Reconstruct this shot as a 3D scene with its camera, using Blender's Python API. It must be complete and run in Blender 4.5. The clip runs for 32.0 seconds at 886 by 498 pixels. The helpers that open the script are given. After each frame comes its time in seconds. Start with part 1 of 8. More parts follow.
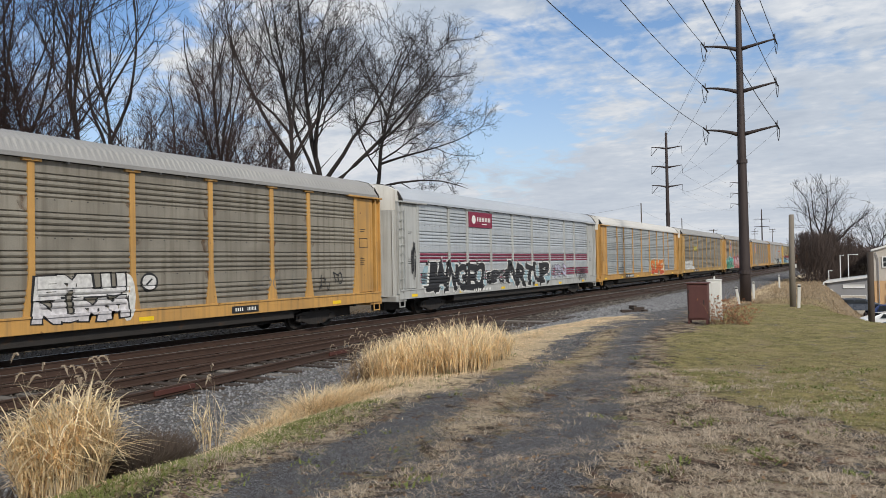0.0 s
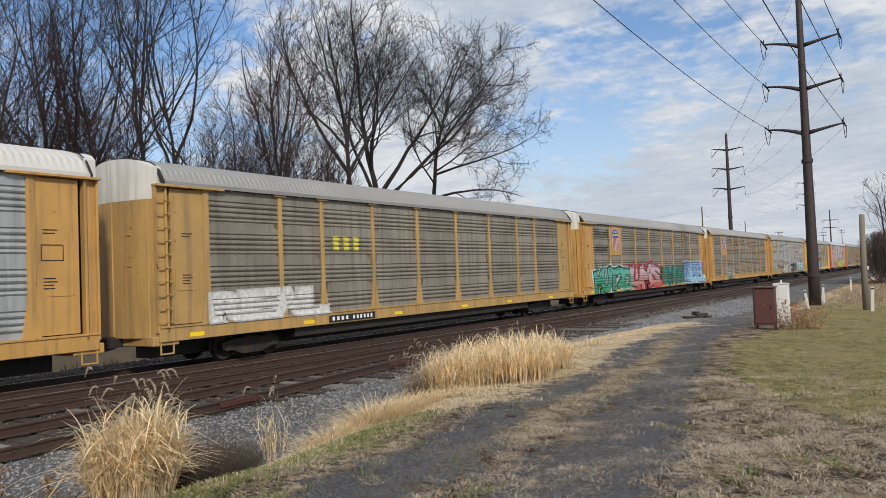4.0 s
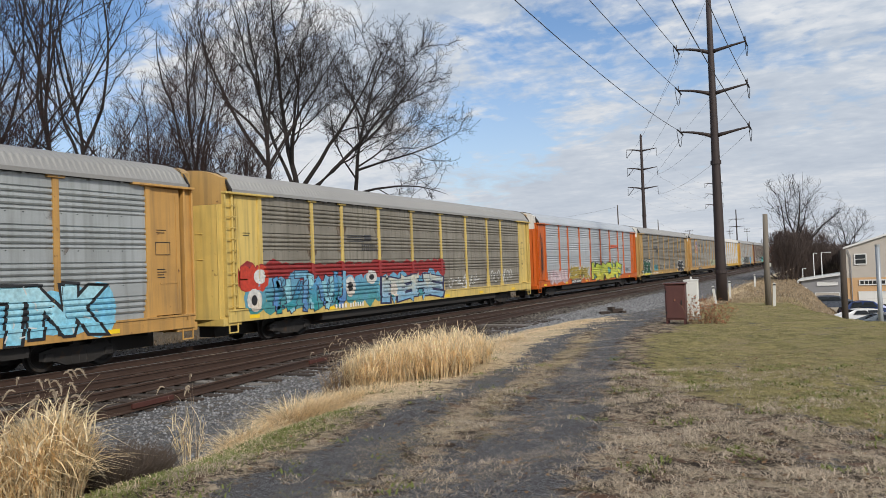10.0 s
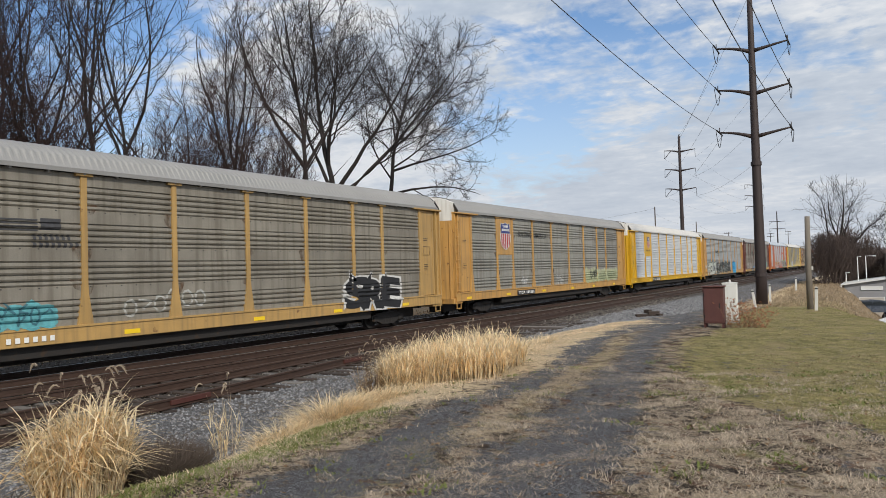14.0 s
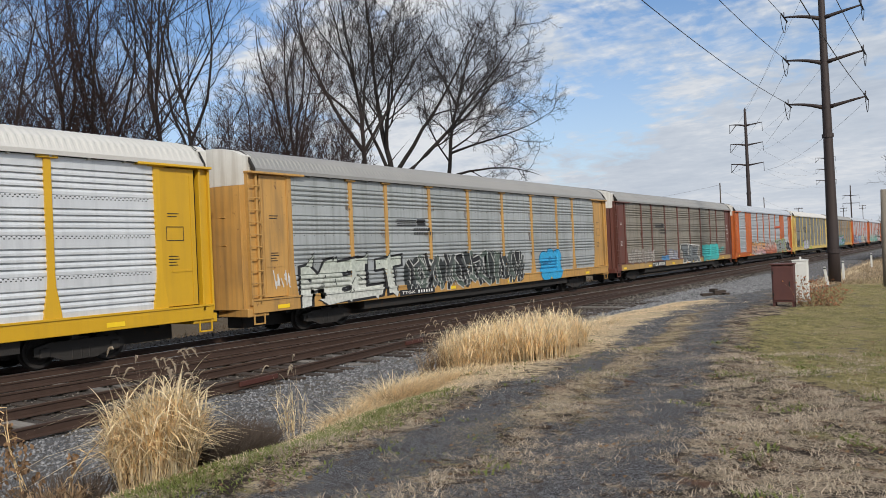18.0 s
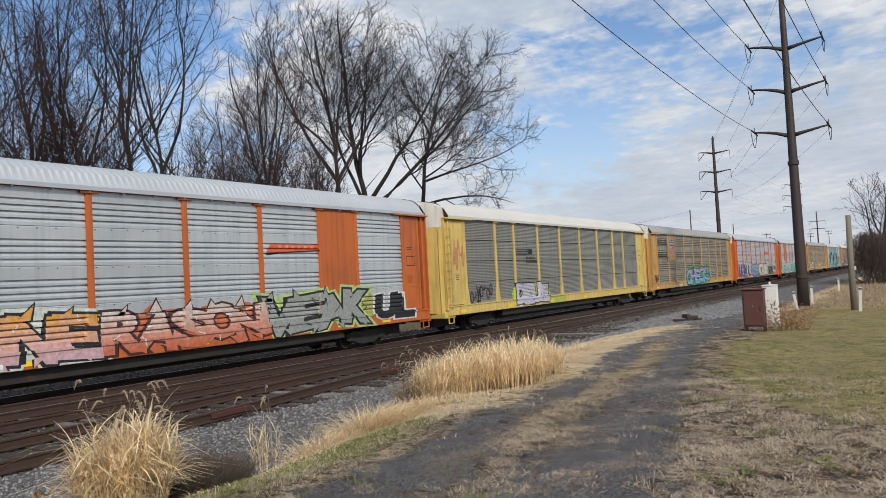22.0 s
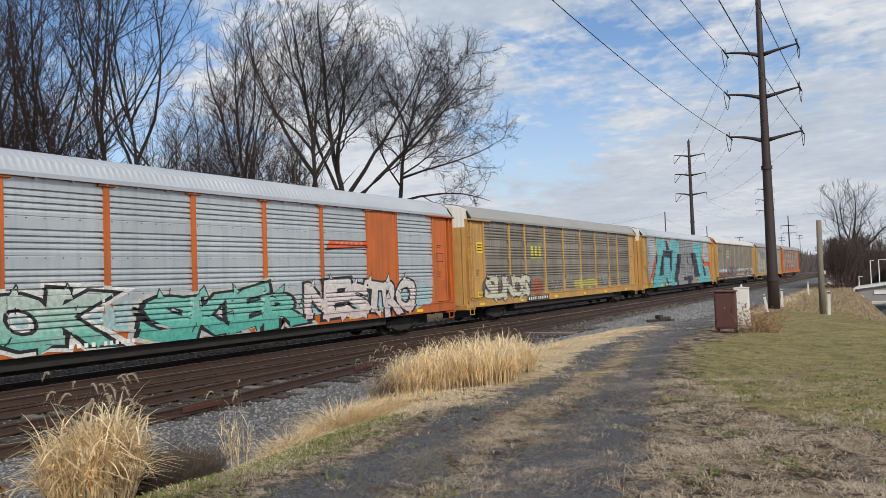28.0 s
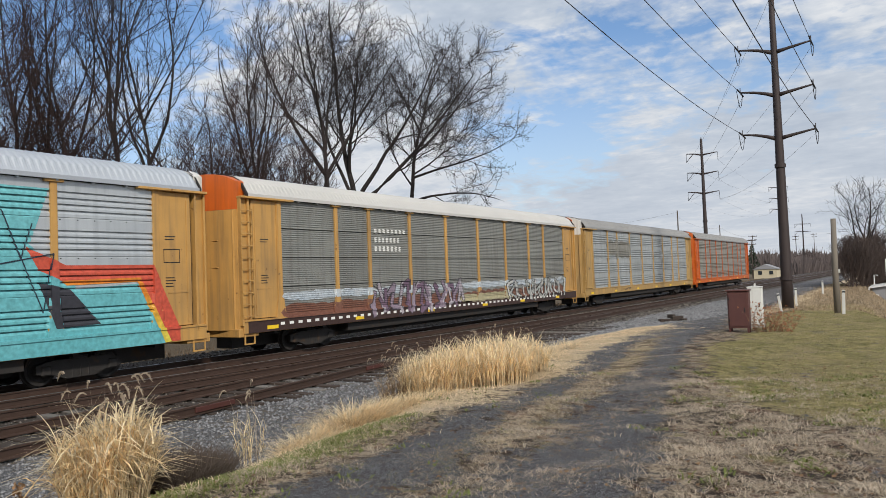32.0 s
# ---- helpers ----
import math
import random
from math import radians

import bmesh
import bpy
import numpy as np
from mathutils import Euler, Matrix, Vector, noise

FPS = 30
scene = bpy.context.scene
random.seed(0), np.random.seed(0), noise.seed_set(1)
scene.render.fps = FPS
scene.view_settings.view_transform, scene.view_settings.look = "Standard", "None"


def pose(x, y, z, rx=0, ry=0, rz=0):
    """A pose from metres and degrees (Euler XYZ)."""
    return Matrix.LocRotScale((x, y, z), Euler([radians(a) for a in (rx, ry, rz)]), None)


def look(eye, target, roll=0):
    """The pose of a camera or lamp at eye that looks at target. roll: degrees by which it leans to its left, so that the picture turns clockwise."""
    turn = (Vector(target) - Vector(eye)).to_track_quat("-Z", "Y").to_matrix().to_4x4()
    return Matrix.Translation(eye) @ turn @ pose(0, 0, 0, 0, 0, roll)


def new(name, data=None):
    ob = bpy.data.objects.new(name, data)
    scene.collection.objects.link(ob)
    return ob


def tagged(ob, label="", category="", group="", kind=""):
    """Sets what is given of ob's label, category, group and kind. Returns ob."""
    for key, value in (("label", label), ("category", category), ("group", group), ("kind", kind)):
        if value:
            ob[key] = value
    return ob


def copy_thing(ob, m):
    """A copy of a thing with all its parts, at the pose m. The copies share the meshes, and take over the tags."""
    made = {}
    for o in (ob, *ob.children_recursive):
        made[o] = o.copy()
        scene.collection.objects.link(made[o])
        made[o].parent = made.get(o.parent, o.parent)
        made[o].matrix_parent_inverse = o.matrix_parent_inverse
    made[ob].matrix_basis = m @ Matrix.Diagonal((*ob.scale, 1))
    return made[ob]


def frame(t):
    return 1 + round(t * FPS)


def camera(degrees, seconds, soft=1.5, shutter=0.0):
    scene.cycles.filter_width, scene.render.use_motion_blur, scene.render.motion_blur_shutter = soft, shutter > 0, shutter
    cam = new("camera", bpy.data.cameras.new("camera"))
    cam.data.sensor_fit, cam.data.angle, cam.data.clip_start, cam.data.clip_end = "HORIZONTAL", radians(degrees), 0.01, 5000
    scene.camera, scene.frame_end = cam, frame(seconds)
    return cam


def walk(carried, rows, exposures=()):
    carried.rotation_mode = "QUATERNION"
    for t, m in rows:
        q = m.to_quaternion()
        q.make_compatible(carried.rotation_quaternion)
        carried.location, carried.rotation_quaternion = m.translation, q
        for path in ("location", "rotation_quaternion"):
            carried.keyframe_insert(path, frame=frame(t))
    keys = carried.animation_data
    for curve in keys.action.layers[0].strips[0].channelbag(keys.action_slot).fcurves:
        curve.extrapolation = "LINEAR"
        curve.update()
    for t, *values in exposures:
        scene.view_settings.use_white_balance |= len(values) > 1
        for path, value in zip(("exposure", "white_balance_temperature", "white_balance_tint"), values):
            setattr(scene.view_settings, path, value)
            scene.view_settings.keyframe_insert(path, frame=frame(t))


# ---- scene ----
cam = camera(61.0, 32.0, soft=0.7)
PATH = [
    (0.0, pose(0, 0, 2.35, 91.12, 1.07, 29.41)), (0.5, pose(0, 0, 2.35, 91.24, 1.02, 29.84)),
    (1.0, pose(0, 0, 2.35, 91.43, 1.20, 30.38)), (1.5, pose(0, 0, 2.35, 91.75, 1.47, 31.16)),
    (2.0, pose(0, 0, 2.35, 92.04, 1.74, 31.93)), (2.5, pose(0, 0, 2.35, 92.14, 1.92, 32.58)),
    (3.0, pose(0, 0, 2.35, 92.05, 2.06, 33.16)), (3.5, pose(0, 0, 2.35, 91.96, 2.24, 33.79)),
    (5.5, pose(0, 0, 2.35, 92.28, 1.83, 32.06)), (6.0, pose(0, 0, 2.35, 92.20, 1.78, 29.98)),
    (6.5, pose(0, 0, 2.35, 92.00, 1.91, 28.28)), (7.0, pose(0, 0, 2.35, 91.80, 2.05, 27.22)),
    (7.5, pose(0, 0, 2.35, 91.62, 2.21, 26.76)), (8.0, pose(0, 0, 2.35, 91.51, 2.17, 26.62)),
    (8.5, pose(0, 0, 2.35, 91.44, 2.18, 26.74)), (9.0, pose(0, 0, 2.35, 91.44, 2.17, 27.04)),
    (9.5, pose(0, 0, 2.35, 91.43, 2.16, 27.43)), (10.0, pose(0, 0, 2.35, 91.47, 2.15, 27.81)),
    (10.5, pose(0, 0, 2.35, 91.55, 2.22, 28.15)), (11.0, pose(0, 0, 2.35, 91.63, 2.27, 28.40)),
    (11.5, pose(0, 0, 2.35, 91.70, 2.27, 28.65)), (12.0, pose(0, 0, 2.35, 91.73, 2.22, 28.96)),
    (12.5, pose(0, 0, 2.35, 91.75, 2.10, 29.47)), (13.0, pose(0, 0, 2.35, 91.73, 1.93, 30.00)),
    (13.5, pose(0, 0, 2.35, 91.68, 1.78, 30.32)), (15.5, pose(0, 0, 2.35, 91.30, 1.90, 31.06)),
    (16.0, pose(0, 0, 2.35, 91.21, 2.23, 32.96)), (16.5, pose(0, 0, 2.35, 91.12, 2.54, 35.42)),
    (17.0, pose(0, 0, 2.35, 91.06, 2.90, 37.23)), (17.5, pose(0, 0, 2.35, 90.80, 2.86, 36.66)),
    (18.0, pose(0, 0, 2.35, 90.41, 2.60, 34.98)), (18.5, pose(0, 0, 2.35, 90.30, 2.20, 32.94)),
    (19.0, pose(0, 0, 2.35, 90.42, 2.04, 31.86)), (19.5, pose(0, 0, 2.35, 90.72, 2.06, 31.85)),
    (20.0, pose(0, 0, 2.35, 91.11, 2.30, 32.46)), (20.5, pose(0, 0, 2.35, 91.50, 2.58, 32.92)),
    (21.0, pose(0, 0, 2.35, 91.88, 2.81, 33.13)), (21.5, pose(0, 0, 2.35, 92.22, 2.95, 33.08)),
    (22.0, pose(0, 0, 2.35, 92.45, 3.10, 33.03)), (22.5, pose(0, 0, 2.35, 92.52, 3.12, 32.99)),
    (23.0, pose(0, 0, 2.35, 92.46, 3.00, 33.02)), (23.5, pose(0, 0, 2.35, 92.42, 3.03, 33.24)),
    (24.0, pose(0, 0, 2.35, 92.45, 2.98, 33.78)), (24.5, pose(0, 0, 2.35, 92.70, 3.02, 34.94)),
    (26.5, pose(0, 0, 2.35, 92.47, 2.35, 34.68)), (27.0, pose(0, 0, 2.35, 92.12, 2.19, 32.67)),
    (27.5, pose(0, 0, 2.35, 92.04, 2.10, 31.46)), (28.0, pose(0, 0, 2.35, 92.15, 2.09, 31.19)),
    (28.5, pose(0, 0, 2.35, 92.27, 2.14, 31.35)), (29.0, pose(0, 0, 2.35, 92.33, 2.17, 31.46)),
    (29.5, pose(0, 0, 2.35, 92.36, 2.24, 31.49)), (30.0, pose(0, 0, 2.35, 92.42, 2.25, 31.55)),
    (30.5, pose(0, 0, 2.35, 92.50, 2.23, 31.64)), (31.0, pose(0, 0, 2.35, 92.57, 2.22, 31.79)),
    (31.5, pose(0, 0, 2.35, 92.51, 2.26, 31.95)), (32.0, pose(0, 0, 2.35, 92.15, 2.20, 32.07)),
]
walk(cam, PATH)

# ---- world, sun ----
world = bpy.data.worlds.new("world")
scene.world = world
world.use_nodes = True
wn, wl = world.node_tree.nodes, world.node_tree.links
wn.clear()
SUN_EL, SUN_ROT = 35.0, 128.0      # height; clockwise from the tracks' direction


def wnode(kind, **kw):
    n = wn.new(kind)
    for k, v in kw.items():
        if k in n.inputs:
            n.inputs[k].default_value = v
    return n


sky = wn.new("ShaderNodeTexSky")
sky.sky_type, sky.sun_disc = "NISHITA", False
sky.sun_elevation, sky.sun_rotation = radians(SUN_EL), radians(SUN_ROT)
sky.air_density, sky.dust_density, sky.ozone_density = 1.0, 0.6, 2.0
tc = wn.new("ShaderNodeTexCoord")
sep = wn.new("ShaderNodeSeparateXYZ")
wl.new(tc.outputs["Generated"], sep.inputs[0])


def wmath(op, a, b=None):
    n = wn.new("ShaderNodeMath")
    n.operation = op
    for i, v in enumerate((a, b)):
        if v is None:
            continue
        if isinstance(v, (int, float)):
            n.inputs[i].default_value = v
        else:
            wl.new(v, n.inputs[i])
    return n.outputs[0]


up = wmath("ADD", wmath("MAXIMUM", sep.outputs[2], 0.0), 0.16)
comb = wn.new("ShaderNodeCombineXYZ")
wl.new(wmath("DIVIDE", sep.outputs[0], up), comb.inputs[0])
wl.new(wmath("DIVIDE", sep.outputs[1], up), comb.inputs[1])
comb.inputs[2].default_value = 3.7


def wnoise(scale, detail, rough, distort, stretch=(1, 1, 1), shift=(0, 0, 0)):
    mp = wn.new("ShaderNodeMapping")
    mp.inputs["Scale"].default_value, mp.inputs["Location"].default_value = stretch, shift
    wl.new(comb.outputs[0], mp.inputs[0])
    n = wnode("ShaderNodeTexNoise", Scale=scale, Detail=detail, Roughness=rough, Distortion=distort)
    wl.new(mp.outputs[0], n.inputs["Vector"])
    return n.outputs["Fac"]


def wramp(fac, *stops):
    r = wn.new("ShaderNodeValToRGB")
    e = r.color_ramp.elements
    while len(e) < len(stops):
        e.new(0.5)
    for el, (p, c) in zip(e, stops):
        el.position, el.color = p, (*c, 1) if len(c) == 3 else c
    wl.new(fac, r.inputs[0])
    return r.outputs[0]


big = wnoise(0.62, 5, 0.5, 0.3, (1.0, 0.8, 1), (3.1, 0.4, 0))
fine = wnoise(4.2, 8, 0.60, 0.4, (1.2, 0.9, 1), (0.6, 2.2, 0))
puffs = wnoise(15.0, 4, 0.50, 0.2, (1.0, 1.25, 1), (1.7, 5.2, 0))
cover = wmath("ADD", wmath("MULTIPLY", big, 0.50), wmath("ADD", wmath("MULTIPLY", fine, 0.36), wmath("MULTIPLY", puffs, 0.14)))
# the cloud deck closes towards the horizon and towards the right of the tracks
cover = wmath("ADD", cover, wmath("MULTIPLY", wmath("ADD", sep.outputs[0], 0.60), 0.10))
cover = wmath("ADD", cover, wmath("MULTIPLY", wramp(sep.outputs[2], (0.10, (1, 1, 1)), (0.34, (0, 0, 0))), 0.07))


def bank(direction, lo, hi, amount):
    """More or less cloud round one direction of the sky."""
    dot = wn.new("ShaderNodeVectorMath")
    dot.operation = "DOT_PRODUCT"
    wl.new(tc.outputs["Generated"], dot.inputs[0])
    dot.inputs[1].default_value = Vector(direction).normalized()
    return wmath("MULTIPLY", wramp(dot.outputs["Value"], (lo, (0, 0, 0)), (hi, (1, 1, 1))), amount)


# a rift of blue low over the far end of the tree row, and blue higher up on the left
cover = wmath("SUBTRACT", cover, bank((-0.417, 0.891, 0.179), 0.990, 0.9995, 0.15))
cover = wmath("SUBTRACT", cover, bank((-0.80, 0.52, 0.36), 0.93, 0.995, 0.06))
cover = wmath("ADD", cover, bank((-0.54, 0.76, 0.33), 0.96, 0.996, 0.09))
mask = wramp(cover, (0.43, (0, 0, 0)), (0.53, (1, 1, 1)))
lumps = wmath("ADD", wmath("MULTIPLY", wnoise(1.5, 7, 0.58, 0.2, (1, 1.5, 1), (7.3, 1.9, 0)), 0.72), wmath("MULTIPLY", puffs, 0.28))
lumps = wmath("ADD", lumps, bank((-0.60, 0.73, 0.26), 0.93, 0.995, 0.07))
shade = wramp(lumps, (0.34, (4.3, 5.1, 6.3)), (0.50, (5.7, 6.4, 7.4)), (0.64, (8.4, 8.6, 8.9)))
haze = wramp(sep.outputs[2], (0.0, (1, 1, 1)), (0.30, (0, 0, 0)))
mix1 = wn.new("ShaderNodeMix"); mix1.data_type = "RGBA"
sk = wn.new("ShaderNodeMix"); sk.data_type, sk.blend_type = "RGBA", "MULTIPLY"
sk.inputs[0].default_value = 1.0
wl.new(sky.outputs[0], sk.inputs[6]); sk.inputs[7].default_value = (1.16, 1.29, 1.43, 1)
wl.new(mask, mix1.inputs[0]); wl.new(sk.outputs[2], mix1.inputs[6]); wl.new(shade, mix1.inputs[7])
mix2 = wn.new("ShaderNodeMix"); mix2.data_type = "RGBA"
wl.new(wmath("MULTIPLY", haze, 0.66), mix2.inputs[0])
wl.new(mix1.outputs[2], mix2.inputs[6]); mix2.inputs[7].default_value = (6.5, 6.85, 7.4, 1)
bg = wn.new("ShaderNodeBackground")
wl.new(mix2.outputs[2], bg.inputs[0]); bg.inputs[1].default_value = 0.094
wo = wn.new("ShaderNodeOutputWorld")
wl.new(bg.outputs[0], wo.inputs[0])

sun = new("sun", bpy.data.lights.new("sun", "SUN"))
sun.data.energy, sun.data.angle, sun.data.color = 3.1, radians(4), (1.0, 0.93, 0.83)
sa, se = radians(SUN_ROT), radians(SUN_EL)
sun.matrix_world = look((math.sin(sa) * math.cos(se) * 50, math.cos(sa) * math.cos(se) * 50, math.sin(se) * 50), (0, 0, 0))
scene.view_settings.exposure = 0.0

# ---- materials ----


def material(name, color, rough=0.6, metal=0.0, vary=0.25, scale=3.0, fine=40.0, bump=0.15, streak=None, rust=None, spread=0.06, stretch=(1, 1, 1), translucent=0.0, island=0.0):
    """Painted or natural surface: two scales of noise, optional dirt streaks and rust, a shade of its own for each object."""
    m = bpy.data.materials.new(name)
    m.use_nodes = True
    n, l = m.node_tree.nodes, m.node_tree.links
    n.clear()
    out = n.new("ShaderNodeOutputMaterial")
    b = n.new("ShaderNodeBsdfPrincipled")
    l.new(b.outputs[0], out.inputs[0])
    b.inputs["Metallic"].default_value = metal
    co = n.new("ShaderNodeTexCoord")
    mp = n.new("ShaderNodeMapping")
    mp.inputs["Scale"].default_value = stretch
    l.new(co.outputs["Object"], mp.inputs[0])
    info = n.new("ShaderNodeObjectInfo")
    off = n.new("ShaderNodeVectorMath"); off.operation = "MULTIPLY_ADD"
    off.inputs[1].default_value = (37.0, 53.0, 71.0)
    cx = n.new("ShaderNodeCombineXYZ")
    for i in range(3):
        l.new(info.outputs["Random"], cx.inputs[i])
    l.new(cx.outputs[0], off.inputs[0]); l.new(mp.outputs[0], off.inputs[2])
    vec = off.outputs[0]

    def nz(sc, det, v=vec):
        t = n.new("ShaderNodeTexNoise")
        t.inputs["Scale"].default_value, t.inputs["Detail"].default_value = sc, det
        l.new(v, t.inputs["Vector"])
        return t.outputs["Fac"]

    def mth(op, a, c, clamp=False):
        t = n.new("ShaderNodeMath"); t.operation, t.use_clamp = op, clamp
        for i, v in enumerate((a, c)):
            if isinstance(v, (int, float)):
                t.inputs[i].default_value = v
            else:
                l.new(v, t.inputs[i])
        return t.outputs[0]

    def mx(f, a, c, mode="MIX"):
        t = n.new("ShaderNodeMix"); t.data_type, t.blend_type = "RGBA", mode
        if isinstance(f, (int, float)):
            t.inputs[0].default_value = f
        else:
            l.new(f, t.inputs[0])
        for i, v in ((6, a), (7, c)):
            if isinstance(v, tuple):
                t.inputs[i].default_value = (*v[:3], 1)
            else:
                l.new(v, t.inputs[i])
        return t.outputs[2]

    n1, n2 = nz(scale, 5), nz(fine, 3)
    v = mth("ADD", mth("MULTIPLY", mth("SUBTRACT", n1, 0.5), vary * 2.2), mth("MULTIPLY", mth("SUBTRACT", n2, 0.5), vary * 1.1))
    v = mth("ADD", v, mth("MULTIPLY", mth("SUBTRACT", info.outputs["Random"], 0.5), spread * 2))
    v = mth("ADD", v, 1.0)
    if island:
        # each blade or piece has a shade of its own
        g = n.new("ShaderNodeNewGeometry")
        v = mth("MULTIPLY", v, mth("ADD", mth("MULTIPLY", g.outputs["Random Per Island"], island * 2), 1.0 - island))
    gray = n.new("ShaderNodeCombineXYZ")
    for i in range(3):
        l.new(v, gray.inputs[i])
    col = mx(1.0, tuple(color), gray.outputs[0], "MULTIPLY")
    if streak:
        sm = n.new("ShaderNodeMapping"); sm.inputs["Scale"].default_value = (6.0, 6.0, 0.35)
        l.new(vec, sm.inputs[0])
        s = nz(1.0, 5, sm.outputs[0])
        s = mth("MULTIPLY", mth("SUBTRACT", s, 0.47), 5.0, True)
        col = mx(mth("MULTIPLY", s, streak[1]), col, streak[0])
        s2 = mth("MULTIPLY", mth("SUBTRACT", nz(0.55, 4), 0.5), 4.0, True)
        col = mx(mth("MULTIPLY", s2, streak[1] * 0.8), col, streak[0])
    if rust:
        r = mth("MULTIPLY", mth("SUBTRACT", nz(rust[2], 7), rust[1]), 12.0, True)
        col = mx(r, col, rust[0])
    l.new(col, b.inputs["Base Color"])
    l.new(mth("ADD", mth("MULTIPLY", mth("SUBTRACT", n1, 0.5), 0.25), rough), b.inputs["Roughness"])
    if bump:
        bp = n.new("ShaderNodeBump")
        bp.inputs["Strength"].default_value, bp.inputs["Distance"].default_value = bump, 0.02
        l.new(n2, bp.inputs["Height"]); l.new(bp.outputs[0], b.inputs["Normal"])
    if translucent:
        tr = n.new("ShaderNodeBsdfTranslucent")
        l.new(col, tr.inputs[0])
        ms = n.new("ShaderNodeMixShader"); ms.inputs[0].default_value = translucent
        l.new(b.outputs[0], ms.inputs[1]); l.new(tr.outputs[0], ms.inputs[2]); l.new(ms.outputs[0], out.inputs[0])
    return m


RUST = ((0.12, 0.055, 0.025), 0.675, 4.5)
DIRT = (0.10, 0.085, 0.065)
yellow = material("yellow paint", (0.51, 0.285, 0.082), 0.5, vary=0.16, scale=1.5, streak=(DIRT, 0.35), rust=RUST, bump=0.05)
yellow_new = material("fresh yellow paint", (0.62, 0.36, 0.015), 0.4, vary=0.08, scale=1.2, streak=(DIRT, 0.08), bump=0.03)
yellow_pale = material("faded yellow paint", (0.44, 0.275, 0.095), 0.55, vary=0.16, scale=1.5, streak=(DIRT, 0.35), rust=RUST, bump=0.05)
yellow_light = material("lemon yellow paint", (0.62, 0.455, 0.135), 0.5, vary=0.14, scale=1.5, streak=(DIRT, 0.3), rust=RUST, bump=0.05)
orange = material("orange paint", (0.56, 0.115, 0.012), 0.45, vary=0.12, scale=1.3, streak=((0.16, 0.05, 0.02), 0.35), bump=0.04)
orange_worn = material("weathered orange paint", (0.50, 0.12, 0.022), 0.5, vary=0.16, scale=1.3, streak=((0.17, 0.06, 0.03), 0.5), bump=0.04)
brown = material("oxide brown paint", (0.13, 0.042, 0.03), 0.55, vary=0.2, scale=1.5, streak=(DIRT, 0.3), bump=0.05)
grey_paint = material("light grey paint", (0.42, 0.43, 0.42), 0.5, vary=0.12, scale=1.3, streak=((0.2, 0.19, 0.17), 0.45), bump=0.04)
white_paint = material("off-white paint", (0.66, 0.65, 0.61), 0.5, vary=0.12, scale=1.6, streak=((0.33, 0.29, 0.24), 0.4), bump=0.04)
PANELS = {
    "brown": material("weathered galvanised sheet", (0.255, 0.235, 0.195), 0.55, 0.15, 0.28, 1.2, 30, 0.05, ((0.155, 0.135, 0.105), 0.75), spread=0.1),
    "grey": material("dull galvanised sheet", (0.28, 0.275, 0.245), 0.5, 0.15, 0.24, 1.2, 30, 0.05, ((0.16, 0.145, 0.115), 0.6), spread=0.08),
    "pale": material("pale galvanised sheet", (0.42, 0.445, 0.45), 0.45, 0.3, 0.16, 1.2, 30, 0.05, ((0.24, 0.25, 0.24), 0.5), spread=0.06),
    "silver": material("clean galvanised sheet", (0.52, 0.55, 0.57), 0.38, 0.45, 0.12, 1.5, 30, 0.04, ((0.33, 0.36, 0.38), 0.35), spread=0.06),
    "bright": material("new galvanised sheet", (0.70, 0.72, 0.74), 0.40, 0.35, 0.12, 1.5, 30, 0.04, ((0.48, 0.5, 0.52), 0.3), spread=0.05),
    "fine": material("grey ribbed sheet", (0.27, 0.275, 0.255), 0.5, 0.15, 0.18, 1.2, 30, 0.05, ((0.18, 0.17, 0.15), 0.5), spread=0.06),
}
ROOFS = {
    "grey": material("galvanised roof sheet", (0.29, 0.285, 0.275), 0.5, 0.2, 0.16, 0.6, 20, 0.05, spread=0.08),
    "blue": material("cool galvanised roof sheet", (0.45, 0.48, 0.52), 0.42, 0.3, 0.12, 0.6, 20, 0.05, spread=0.05),
    "white": material("white painted roof sheet", (0.52, 0.51, 0.485), 0.5, 0.0, 0.1, 0.6, 20, 0.05, spread=0.04),
}
steel_dark = material("grimy black steel", (0.026, 0.023, 0.021), 0.7, 0.1, 0.35, 3, 30, 0.2, rust=((0.05, 0.03, 0.018), 0.6, 3))
rail_mat = material("rusty rail steel", (0.062, 0.036, 0.026), 0.6, 0.2, 0.3, 5, 50, 0.2)
joint_red = material("rust-red steel", (0.075, 0.024, 0.018), 0.7, 0.1, 0.3, 5, 50, 0.2)
rail_top = material("worn rail head", (0.30, 0.29, 0.28), 0.35, 0.7, 0.2, 3, 40, 0.05)
tie_mat = material("creosoted timber", (0.045, 0.032, 0.025), 0.9, 0, 0.4, 2.5, 30, 0.5, stretch=(1, 8, 8), spread=0.3)
tie_grey = material("weathered timber", (0.17, 0.155, 0.14), 0.9, 0, 0.3, 2.5, 30, 0.5, stretch=(1, 8, 8), spread=0.3)
stone_mat = material("crushed ballast stone", (0.17, 0.172, 0.175), 0.85, 0, 0.5, 14, 60, 0.3)
tower_mat = material("weathering steel", (0.044, 0.032, 0.031), 0.65, 0.2, 0.25, 1.2, 25, 0.1, spread=0.02)
pole_mat = material("grey weathered pole timber", (0.19, 0.165, 0.135), 0.9, 0, 0.3, 1.5, 30, 0.4, stretch=(6, 6, 0.6))
pole_dark = material("dark pole timber", (0.07, 0.055, 0.045), 0.9, 0, 0.3, 1.5, 30, 0.4, stretch=(6, 6, 0.6))
